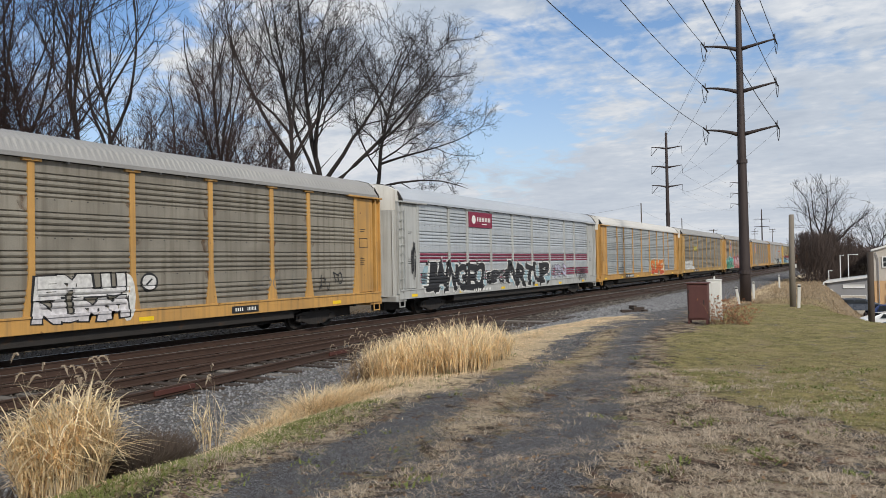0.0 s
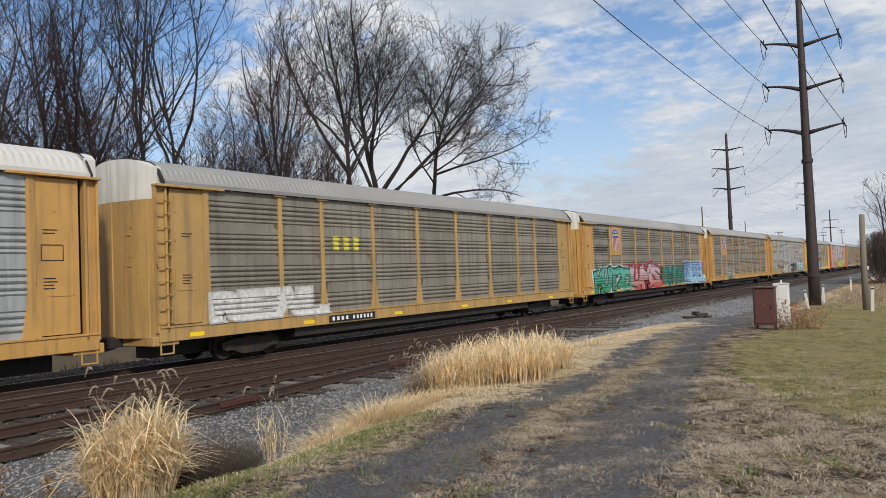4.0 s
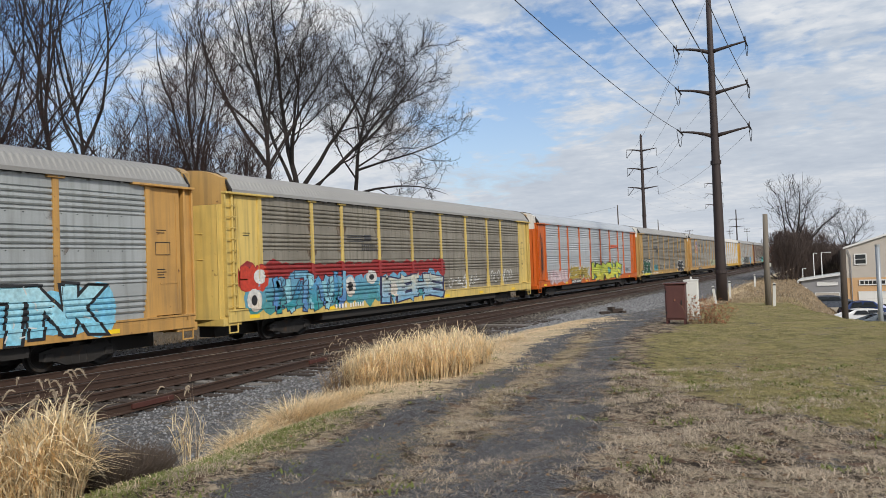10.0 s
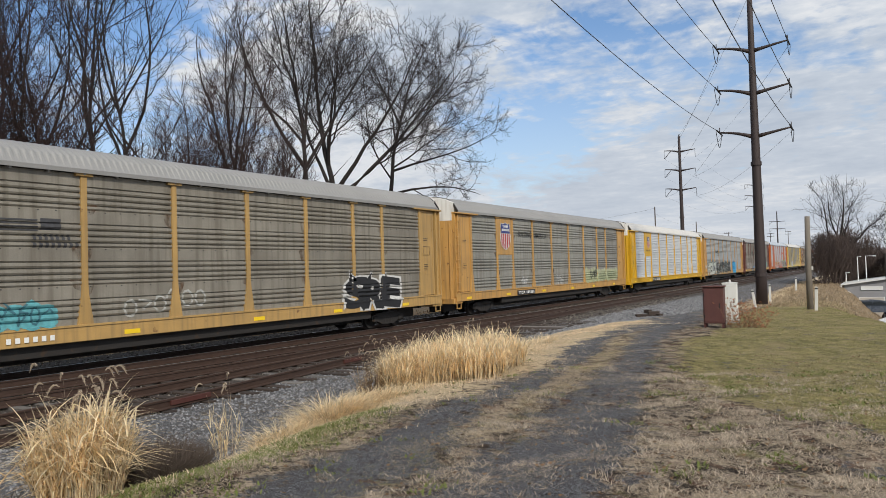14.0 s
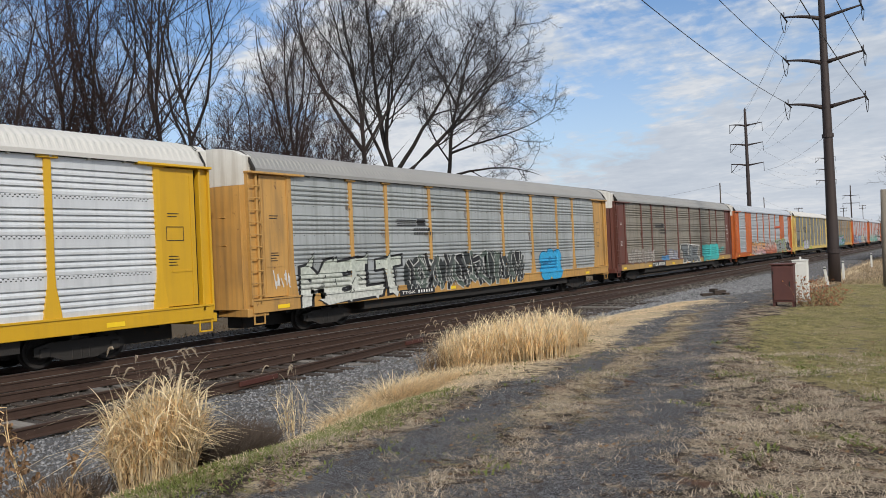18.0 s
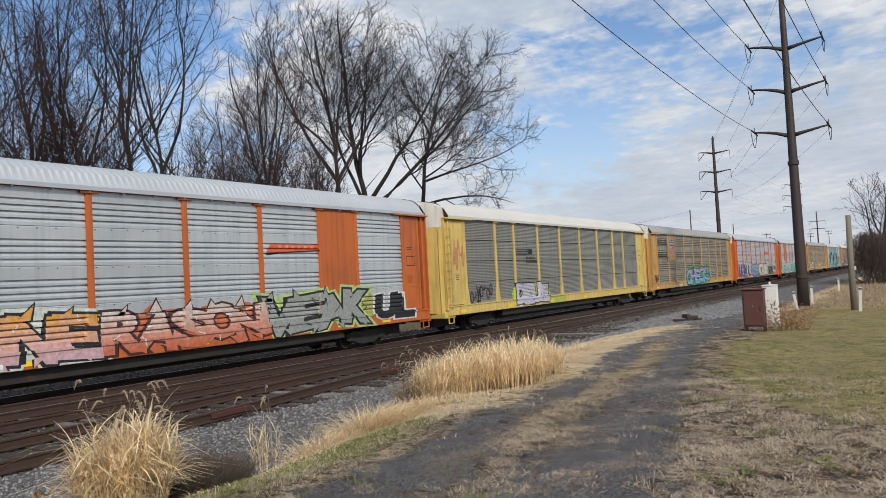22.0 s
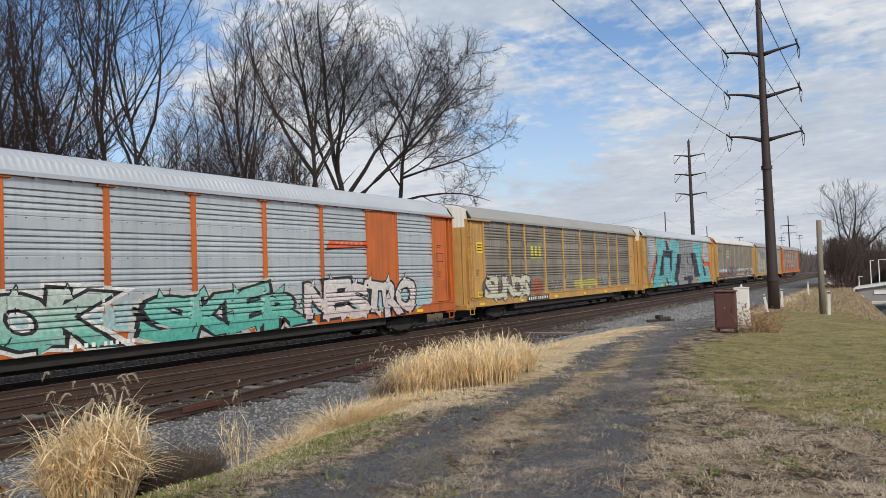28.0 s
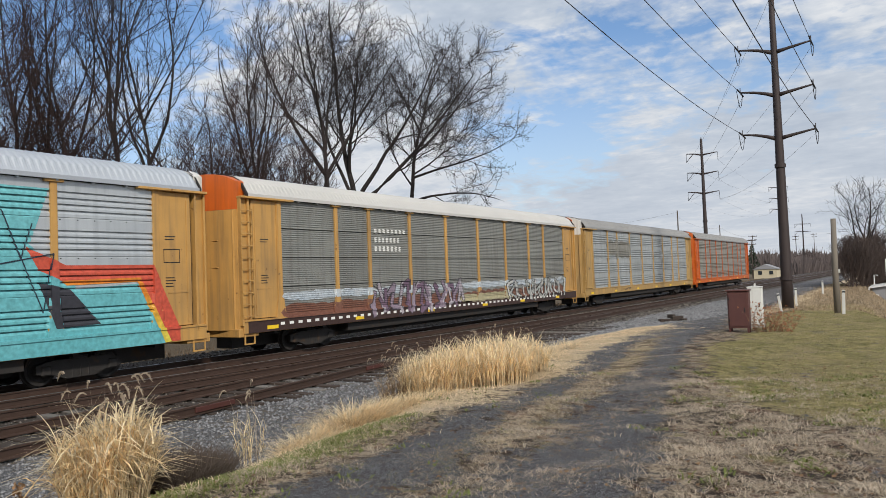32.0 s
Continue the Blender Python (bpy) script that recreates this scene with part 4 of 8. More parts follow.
def autorack(k, label, frame_mat, panel, roof, hood=None, style="ribbed", solid=(), post_mat=None, panel_frame=None):
    """One car; local y runs along the track, +x is the side that is seen."""
    car = thing("autorack_car", (TRAIN_X, 0, 0), label, "train car", "cars of the freight train")
    post_mat = post_mat or frame_mat
    pm = PANELS[panel]
    mesh_obj("roof", roof_mesh(ROOFS[roof]), None, car)
    for side in ("", "turn"):
        def put(name, me, loc=(0, 0, 0)):
            if side:
                me, loc = flip_copy(me, "turn"), (-loc[0], -loc[1], loc[2])
            return mesh_obj(name, me, None, car, loc=loc)
        for a, b in zip(POSTS, POSTS[1:]):
            put("panel", sheet_mesh(b - a, style, pm), (0, (a + b) / 2, 0))
        for p in POSTS:
            put("post", post_mesh(post_mat), (0, p, 0))
        put("side_sill", sill_mesh(frame_mat))
        # black rail colour stands for the shadow slot under the eave; orange cars keep paint
        put("eave_rail", eave_mesh(frame_mat if frame_mat in (orange, orange_worn) else steel_dark))
        put("eave_fascia", fascia_mesh(ROOFS[roof]))
        for end in (0, 1):
            def corner(kind, mat):
                me = corner_mesh(kind, mat)
                put(kind, flip_copy(me, "y") if end else me)
            for kind in ("corner_panel", "corner_post", "header", "stirrup") + (() if end else ("ladder",)):
                corner(kind, frame_mat)
            corner("recess", steel_dark)
            corner("roof_rim", steel_dark)
        for kind, mat in (("end_door", frame_mat), ("end_hood", hood or white_paint)):
            put(kind, end_mesh(kind, mat))
        for z in (2.92, 3.77):
            put("door_bar", rod_mesh("door_bar", frame_mat), (0, -HALF - 0.20, z))
        for x, y in ((0.0, -0.28), (1.30, -0.08), (-1.30, -0.08)):
            put("hinge_rod", rod_mesh("hinge_rod", frame_mat), (x, -HALF + y, 2.83))
        put("end_apron", corner_mesh("apron", frame_mat))
        put("coupler", corner_mesh("coupler", steel_dark))
    mesh_obj("underframe", frame_mesh(), None, car)
    for y in (-9.9, 9.9):
        t = mesh_obj("truck", truck_frame_mesh(), None, car, loc=(0, y, 0))
        for w in (-0.9, 0.9):
            mesh_obj("wheelset", wheel_mesh(), None, t, loc=(0, w, 0.46))
    for i, (a, b) in enumerate(solid):
        bm = boxes((PANEL_X - 0.03, PANEL_X + 0.03, a, b, Z_SILL1 - 0.02, Z_EAVE - 0.02))
        part("solid_panel", bm, frame_mat, car, "plain painted sheet")
    if panel in ("brown", "grey", "pale"):
        mesh_obj("rust_stain", stain_mesh(k % 3), None, car)["kind"] = "stuff"
    # reflector tape along the sill
    for y in (-12.6, -8.1, -3.2, 1.6, 5.7, 10.3):
        decal(flat([quad(y, y + 0.5, 0.90, 1.02)]), car, style, (), reflector_mat, "reflector", 2)
    return car


SPEED = lambda t: 17.7795 * t + 0.02846 * t * t - 0.000488 * t ** 3
train = []
CARS = [
    # label, frame, panel, roof, hood, style, solid, post
    ("yellow car carrier with grimy brown-grey ribbed sides and white graffiti", yellow, "brown", "grey", white_paint),
    ("grey car carrier with maroon stripe and black-and-white graffiti", grey_paint, "silver", "blue", white_paint),
    ("yellow car carrier with pale blue-grey sides, white roof and red graffiti", yellow, "pale", "white", white_paint),
    ("yellow car carrier with brown-grey sides and white block graffiti", yellow_pale, "brown", "grey", white_paint),
    ("yellow car carrier with slogan, shield and long colourful graffiti", yellow, "brown", "grey", white_paint),
    ("yellow car carrier with large shield emblem and brown-grey sides", yellow, "brown", "grey", white_paint),
    ("yellow car carrier with grey sides and black, white and blue graffiti", yellow, "pale", "grey", yellow_pale),
    ("yellow car carrier with red and blue graffiti along the lower side", yellow_light, "brown", "grey", yellow_pale),
    ("orange car carrier with silver sides and yellow-green graffiti", orange, "silver", "blue", white_paint),
    ("faded yellow car carrier with brown-grey sides and green-white graffiti", yellow_pale, "brown", "grey", white_paint),
    ("yellow car carrier with dull grey patched sides and black slogan", yellow, "grey", "grey", white_paint),
    ("new yellow car carrier with bright silver sides and yellow emblem panel", yellow_new, "bright", "white", white_paint),
    ("yellow car carrier with pale sides, white graffiti and blue patch", yellow, "pale", "grey", white_paint),
    ("brown car carrier with grimy sides and turquoise graffiti", brown, "brown", "grey", white_paint),
    ("weathered orange car carrier with two solid orange panels and graffiti", orange_worn, "silver", "blue", white_paint),
    ("lemon yellow car carrier with finely ribbed grey sides and white roof", yellow_light, "fine", "white", white_paint),
    ("yellow car carrier with slogan, shield and blue-green graffiti", yellow, "brown", "grey", white_paint),
    ("orange car carrier with silver sides and large white letter graffiti", orange, "silver", "blue", white_paint),
    ("weathered orange car carrier with solid panels and mint-green graffiti", orange_worn, "silver", "blue", white_paint),
    ("yellow car carrier with brown-grey sides and pale yellow patches", yellow, "brown", "grey", white_paint),
    ("yellow car carrier covered by huge turquoise and grey letters", yellow, "silver", "blue", white_paint),
    ("orange-yellow car carrier with finely ribbed sides, white roof and graffiti", yellow, "fine", "white", orange),
    ("yellow car carrier with plain pale grey sides", yellow_pale, "pale", "grey", white_paint),
    ("orange car carrier with brownish sides, last of the train", orange, "grey", "grey", orange),
]
SOLID = {14: [(-9.0, -7.05), (7.05, 9.0)], 18: [(-9.0, -7.05), (7.05, 9.0)]}


def side_style(pn):
    """How the side sheets of a car are pressed."""
    return "fine" if pn == "fine" else "ribbed" if pn in ("bright", "silver") else "worn"


for k, (lab, fm, pn, rf, hd) in enumerate(CARS):
    train.append(autorack(k, lab, fm, pn, rf, hd, side_style(pn), SOLID.get(k, ())))

# ---- lettering, emblems and graffiti on the cars ----
paint_cache = {}


def paint(c1, c2=None, z0=0.95, z1=2.3):
    """Spray paint that fades from one colour low down to another higher up."""
    key = (c1, c2, z0, z1)
    if key in paint_cache:
        return paint_cache[key]
    m = bpy.data.materials.new("spray paint")
    m.use_nodes = True
    n, l = m.node_tree.nodes, m.node_tree.links
    b = n["Principled BSDF"]
    b.inputs["Roughness"].default_value = 0.5
    co = n.new("ShaderNodeTexCoord")
    s = n.new("ShaderNodeSeparateXYZ")
    l.new(co.outputs["Object"], s.inputs[0])
    nz = n.new("ShaderNodeTexNoise")
    nz.inputs["Scale"].default_value, nz.inputs["Detail"].default_value = 1.6, 4
    l.new(co.outputs["Object"], nz.inputs["Vector"])
    r = n.new("ShaderNodeMapRange")
    r.inputs["From Min"].default_value, r.inputs["From Max"].default_value = z0, z1
    l.new(s.outputs[2], r.inputs["Value"])
    a = n.new("ShaderNodeMath"); a.operation, a.use_clamp = "MULTIPLY_ADD", True
    a.inputs[1].default_value, a.inputs[2].default_value = 2.2, -1.1
    l.new(nz.outputs["Fac"], a.inputs[0])
    d = n.new("ShaderNodeMath"); d.operation, d.use_clamp = "ADD", True
    l.new(a.outputs[0], d.inputs[0]); l.new(r.outputs[0], d.inputs[1])
    mix = n.new("ShaderNodeMix"); mix.data_type = "RGBA"
    l.new(d.outputs[0], mix.inputs[0])
    mix.inputs[6].default_value, mix.inputs[7].default_value = (*c1, 1), (*(c2 or c1), 1)
    n2 = n.new("ShaderNodeTexNoise")
    n2.inputs["Scale"].default_value, n2.inputs["Detail"].default_value = 9, 5
    l.new(co.outputs["Object"], n2.inputs["Vector"])
    g = n.new("ShaderNodeMapRange")
    g.inputs["From Min"].default_value, g.inputs["From Max"].default_value, g.inputs["To Min"].default_value, g.inputs["To Max"].default_value = 0.3, 0.7, 0.72, 1.12
    l.new(n2.outputs["Fac"], g.inputs["Value"])
    mul = n.new("ShaderNodeMix"); mul.data_type, mul.blend_type = "RGBA", "MULTIPLY"
    mul.inputs[0].default_value = 1.0
    l.new(mix.outputs[2], mul.inputs[6]); l.new(g.outputs[0], mul.inputs[7])
    l.new(mul.outputs[2], b.inputs["Base Color"])
    paint_cache[key] = m
    return m


BLACK, WHITE = (0.018, 0.018, 0.02), (0.62, 0.62, 0.6)
LAV, SILVER, CREAM = (0.45, 0.43, 0.55), (0.42, 0.43, 0.44), (0.56, 0.54, 0.43)
RED, ORANGE, PINK, MAGENTA = (0.52, 0.05, 0.025), (0.68, 0.22, 0.02), (0.60, 0.36, 0.42), (0.30, 0.03, 0.14)
BLUE, SKY, NAVY, TURQ = (0.05, 0.16, 0.42), (0.12, 0.45, 0.70), (0.02, 0.03, 0.12), (0.10, 0.50, 0.50)
GREEN, TEAL, MINT, LIME = (0.03, 0.26, 0.10), (0.02, 0.26, 0.25), (0.14, 0.46, 0.36), (0.46, 0.56, 0.06)
YELLOW, GOLD, MAROON, DKGREY = (0.68, 0.60, 0.08), (0.42, 0.30, 0.04), (0.20, 0.018, 0.05), (0.06, 0.06, 0.065)

glyphs = {}


def glyph(ch, offset):
    """Outline mesh of a letter of the built-in font, as (verts, faces)."""
    if (ch, offset) not in glyphs:
        cu = bpy.data.curves.new("letter", "FONT")
        cu.body, cu.offset, cu.resolution_u, cu.fill_mode = ch, offset, 3, "FRONT"
        ob = bpy.data.objects.new("letter", cu)
        me = bpy.data.meshes.new_from_object(ob)
        glyphs[(ch, offset)] = ([(v.co.x, v.co.y) for v in me.vertices], [tuple(p.vertices) for p in me.polygons])
        bpy.data.meshes.remove(me)
        bpy.data.objects.remove(ob)
        bpy.data.curves.remove(cu)
    return glyphs[(ch, offset)]


def style_of(k):
    return (side_style(CARS[k][2])), SOLID.get(k, ())


def on(k, bm, mat, name, layer, label=""):
    st, so = style_of(k)
    return decal(bm, train[k], st, so, mat, name, layer, label, PLATED.get(k))


def letters(text, y0, y1, z0, z1, offset, grow, seed, wild=0.0, overlap=1.24):
    """Letters fitted into a box; grow widens them for an outline."""
    rg = random.Random(seed)
    bm = bmesh.new()
    n = len(text)
    cw = (y1 - y0) / n
    for i, ch in enumerate(text):
        base, _ = glyph(ch, offset)
        vs, fs = glyph(ch, offset + grow)
        xs, zs = [v[0] for v in base], [v[1] for v in base]
        bx0, bx1, bz0, bz1 = min(xs), max(xs), min(zs), max(zs)
        w, h = cw * overlap * rg.uniform(0.92, 1.1), (z1 - z0) * rg.uniform(0.86, 1.0)
        cy, cz = y0 + (i + 0.5) * cw, (z0 + z1) / 2 + rg.uniform(-0.06, 0.06) * wild
        rot, shear = rg.uniform(-0.12, 0.12) * wild, rg.uniform(-0.1, 0.35) * wild
        made = []
        for x, z in vs:
            u = ((x - bx0) / max(bx1 - bx0, 0.12) - 0.5) * w
            v = ((z - bz0) / max(bz1 - bz0, 0.1) - 0.5) * h
            u += shear * v * 0.4
            bend = 0.06 * wild * math.sin(5 * v / h + i)
            made.append(bm.verts.new((i * 0.0004, cy + u * math.cos(rot) - v * math.sin(rot) + bend, cz + u * math.sin(rot) + v * math.cos(rot))))
        for f in fs:
            try:
                bm.faces.new([made[j] for j in f])
            except ValueError:
                pass
    return bm


def ellipse(cy, cz, ry, rz, n=14, wob=0.0, rg=None):
    return [(cy + ry * math.cos(6.2832 * i / n) * (1 + (rg.uniform(-wob, wob) if rg else 0)), cz + rz * math.sin(6.2832 * i / n) * (1 + (rg.uniform(-wob, wob) if rg else 0))) for i in range(n)]


def eps(polys):
    """Flat pieces, each a hair in front of the one before."""
    bm = bmesh.new()
    for i, p in enumerate(polys):
        bm.faces.new([bm.verts.new(((i % 9) * 0.0003, y, max(z, 0.83))) for y, z in p])
    return bm


def cloud(k, y0, y1, z0, z1, mat, seed, name="graffiti_ground", layer=0, n=None):
    rg = random.Random(seed)
    n = n or max(4, int((y1 - y0) * 1.6))
    ps = []
    for i in range(n):
        cy = y0 + (i + 0.5) * (y1 - y0) / n
        h = (z1 - z0) / 2
        ps.append(ellipse(cy, (z0 + z1) / 2 + rg.uniform(-0.1, 0.1) * h, (y1 - y0) / n * rg.uniform(0.6, 0.95), h * rg.uniform(0.75, 1.05), 12, 0.12, rg))
    return on(k, eps(ps), mat, name, layer)


def stroke_polys(line, w):
    ps = []
    for (a, b), (c, d) in zip(line, line[1:]):
        L = math.hypot(c - a, d - b) or 1e-3
        nx_, nz_ = -(d - b) / L * w / 2, (c - a) / L * w / 2
        ex, ez = (c - a) / L * w * 0.3, (d - b) / L * w * 0.3
        ps.append([(a + nx_ - ex, b + nz_ - ez), (a - nx_ - ex, b - nz_ - ez), (c - nx_ + ex, d - nz_ + ez), (c + nx_ + ex, d + nz_ + ez)])
    return ps


def scribble(k, y0, y1, z0, z1, mat, seed, w=0.05, n=5, layer=3):
    """A quick tag of thin spray lines that nobody can read."""
    rg = random.Random(seed)
    ps = []
    for i in range(n):
        cy = y0 + (i + 0.5) * (y1 - y0) / n
        line = [(cy + rg.uniform(-0.6, 0.6) * (y1 - y0) / n, rg.uniform(z0, z1)) for _ in range(rg.randint(3, 6))]
        if rg.random() < 0.45:
            e = ellipse(cy, rg.uniform(z0 + 0.3 * (z1 - z0), z1 - 0.3 * (z1 - z0)), (y1 - y0) / n * 0.4, (z1 - z0) * 0.3, 9)
            line = e + [e[0]]
        ps += stroke_polys(line, w)
    return on(k, eps(ps), mat, "spray_tag", layer)


def tag(k, text, y0, y1, z0, z1, fill, line=BLACK, back=None, fill2=None, seed=1, offset=0.055, grow=0.05, wild=1.0, shine=True, edge=None, back2=None):
    """A painted word: splash behind, outline, fill and highlights."""
    z0 = max(z0, 0.86)
    if back:
        cloud(k, y0 - 0.2, y1 + 0.2, z0, z1 + 0.05, paint(back, back2 or back), seed + 7)
    if edge:
        on(k, letters(text, y0, y1, z0, z1, offset, grow * 2.1, seed, wild), paint(edge), "graffiti_edge", 1)
    on(k, letters(text, y0, y1, z0, z1, offset, grow, seed, wild), paint(line), "graffiti_outline", 2)
    on(k, letters(text, y0, y1, z0, z1, offset, 0.0, seed, wild), paint(fill, fill2), "graffiti_fill", 4, "painted graffiti letters")
    if wild >= 1.2:
        # pointed serifs that jut from the letters
        rg = random.Random(seed + 11)
        wedge, rim = [], []
        for i in range(len(text) * 2):
            y, top = y0 + (i + rg.uniform(0.2, 0.8)) * (y1 - y0) / (len(text) * 2), i % 2 == 0
            z, w, h, lean = (z1 - 0.16 if top else z0 + 0.16), rg.uniform(0.12, 0.24), rg.uniform(0.22, 0.40) * (1 if top else -1), rg.uniform(-0.25, 0.3)
            wedge.append([(y - w, z), (y + w, z), (y + lean, max(z + h, 0.84))])
            rim.append([(y - w - 0.06, z - 0.03), (y + w + 0.06, z - 0.03), (y + lean * 1.2, max(z + h * 1.25, 0.84))])
        on(k, eps(rim), paint(line), "graffiti_outline", 2)
        on(k, eps(wedge), paint(fill, fill2), "graffiti_fill", 4)
    if shine:
        rg = random.Random(seed + 3)
        ps = []
        for i in range(len(text) * 3):
            y, z = rg.uniform(y0 + 0.1, y1 - 0.1), rg.uniform(z0 + 0.1, z1 - 0.1)
            ps += stroke_polys([(y, z), (y + rg.uniform(-0.1, 0.25), z + rg.uniform(-0.25, 0.25))], 0.035)
        on(k, eps(ps), paint(line if rg.random() < 0.6 else WHITE), "graffiti_accent", 6)


def wildstyle(k, y0, y1, z0, z1, cols, line, seed, n=None, back=None, w=0.17):
    """Interlocked arrows and bars with outlines, too tangled to read."""
    z0 = max(z0, 0.88)
    rg = random.Random(seed)
    n = n or int((y1 - y0) * 2.6)
    if back:
        cloud(k, y0 - 0.1, y1 + 0.1, z0, z1, paint(back), seed + 1)
    runs = []
    for i in range(n):
        y = y0 + (i + 0.5) * (y1 - y0) / n
        zz = [rg.uniform(z0, z0 + 0.3), rg.uniform(z0 + 0.2, z1), rg.uniform(z1 - 0.4, z1)]
        if rg.random() < 0.5:
            zz.reverse()
        runs.append([(y + rg.uniform(-0.35, 0.35), z) for z in zz] + ([(y + rg.uniform(-0.5, 0.5), rg.uniform(z0, z1))] if rg.random() < 0.6 else []))
    on(k, eps([p for r in runs for p in stroke_polys(r, w + 0.09)]), paint(line), "graffiti_outline", 2)
    for j, c in enumerate(cols):
        on(k, eps([p for r in runs[j::len(cols)] for p in stroke_polys(r, w)]), paint(*c) if isinstance(c[0], tuple) else paint(c), "graffiti_fill", 4, "tangled graffiti lettering")
    ps = []
    for i in range(n):
        y, z = rg.uniform(y0, y1), rg.uniform(z0 + 0.1, z1 - 0.1)
        ps += stroke_polys([(y, z), (y + rg.uniform(-0.3, 0.3), z + rg.uniform(-0.3, 0.3))], 0.04)
    on(k, eps(ps), paint(line), "graffiti_accent", 6)


def bubbles(k, y0, y1, z0, z1, seed, n=6, rows=2):
    """Rows of fat silver bubble letters, unreadable."""
    rg = random.Random(seed)
    big, small, dots = [], [], []
    for r in range(rows):
        h = (z1 - z0) / rows
        for i in range(n):
            cy, cz = y0 + (i + 0.5) * (y1 - y0) / n, z0 + (r + 0.5) * h
            ry, rz = (y1 - y0) / n * 0.56, h * rg.uniform(0.48, 0.56)
            big.append(ellipse(cy, cz, ry + 0.06, rz + 0.06, 14, 0.04, rg))
            small.append(ellipse(cy, cz, ry, rz, 14, 0.04, rg))
            dots += stroke_polys([(cy - ry * 0.4, cz + rz * rg.uniform(-0.3, 0.1)), (cy + ry * 0.3, cz + rz * rg.uniform(0, 0.4))], 0.05)
    on(k, eps(big), paint(BLACK), "graffiti_outline", 2)
    on(k, eps(small), paint((0.55, 0.53, 0.56), WHITE), "graffiti_fill", 4, "silver bubble graffiti")
    on(k, eps(dots), paint(BLACK), "graffiti_accent", 6)


def bars(k, y0, y1, z0, z1, n, mat, name="lettering", gap=None, layer=3):
    """A row of small upright bars in place of a number or name."""
    ps, w = [], (y1 - y0) / n
    for i in range(n):
        if gap is not None and i == gap:
            continue
        ps.append(quad(y0 + (i + 0.2) * w, y0 + (i + 0.74) * w, z0, z1))
    return on(k, flat(ps), mat, name, layer)


MARKS = {k: "TTGX" for k in (2, 5, 6, 10, 11, 12, 13)}
MARKS[8] = "BNSF"


def car_mark(k, y0, y1, z0=0.88, z1=1.10, plate=True, mat=None):
    if plate:
        on(k, flat([quad(y0, y1, max(z0 - 0.01, 0.825), z1 + 0.01)]), black_paint, "number_board", 5)
    mid = y0 + 0.42 * (y1 - y0)
    if plate and k in MARKS:
        slogan(k, MARKS[k], y0 + 0.12, mid, z0 + 0.045, z1 - 0.045, mat or white_line, 7, "white stencilled letters")
    else:
        bars(k, y0 + 0.12, mid, z0 + 0.045, z1 - 0.045, 4, mat or white_line, "number_bars", layer=7)
    bars(k, mid + 0.16, y1 - 0.12, z0 + 0.045, z1 - 0.045, 6, mat or white_line, "number_bars", layer=7)


def shield(k, y0, y1, z0, z1, faded=False):
    """Shield emblem: blue head, red and white stripes; its name is left as bars."""
    cy, w, h = (y0 + y1) / 2, (y1 - y0) / 2, z1 - z0
    def outline(s, lo=0.0, hi=1.0):
        pts = [(0, 0.0), (0.35, 0.05), (0.75, 0.14), (0.95, 0.30), (1.0, 0.50), (0.88, 0.66), (0.82, 0.72), (0.92, 0.84), (0.80, 0.97), (0.4, 0.94), (0, 1.0)]
        return pts
    pts = outline(1)
    full = [(cy + u * w, z0 + v * h) for u, v in pts] + [(cy - u * w, z0 + v * h) for u, v in pts[-2:0:-1]]
    inner = [(cy + (y - cy) * 0.93, z0 + h * 0.5 + (z - z0 - h * 0.5) * 0.95) for y, z in full]
    whitep = paint((0.62, 0.52, 0.42) if faded else WHITE)
    on(k, flat([full]), whitep, "emblem_border", 5, "shield emblem with stripes")
    bm = flat([inner])
    bmesh.ops.bisect_plane(bm, geom=bm.verts[:] + bm.edges[:] + bm.faces[:], plane_co=(0, 0, z0 + 0.60 * h), plane_no=(0, 0, 1), clear_inner=True)
    on(k, bm, paint((0.03, 0.045, 0.20)), "emblem_head", 7)
    for i in range(5):
        bm = flat([inner])
        a = cy + w * (-0.80 + i * 0.345)
        for co, no, inn in (((0, 0, z0 + 0.585 * h), (0, 0, 1), False), ((0, a, 0), (0, 1, 0), True), ((0, a + w * 0.2, 0), (0, 1, 0), False)):
            bmesh.ops.bisect_plane(bm, geom=bm.verts[:] + bm.edges[:] + bm.faces[:], plane_co=co, plane_no=no, clear_inner=inn, clear_outer=not inn)
        on(k, bm, paint((0.40, 0.14, 0.08) if faded else (0.42, 0.03, 0.04)), "emblem_stripe", 7)
    bars(k, cy - w * 0.55, cy + w * 0.55, z0 + 0.81 * h, z0 + 0.89 * h, 5, white_line, "emblem_bars", layer=9)
    bars(k, cy - w * 0.66, cy + w * 0.66, z0 + 0.68 * h, z0 + 0.76 * h, 7, white_line, "emblem_bars", layer=9)


def plate(k, z0, z1, mat=None):
    bm = boxes((PANEL_X - 0.02, PANEL_X + 0.03, -9.0, -7.05, z0, z1))
    part("emblem_plate", bm, mat or CARS[k][1], train[k], "plain painted emblem plate")


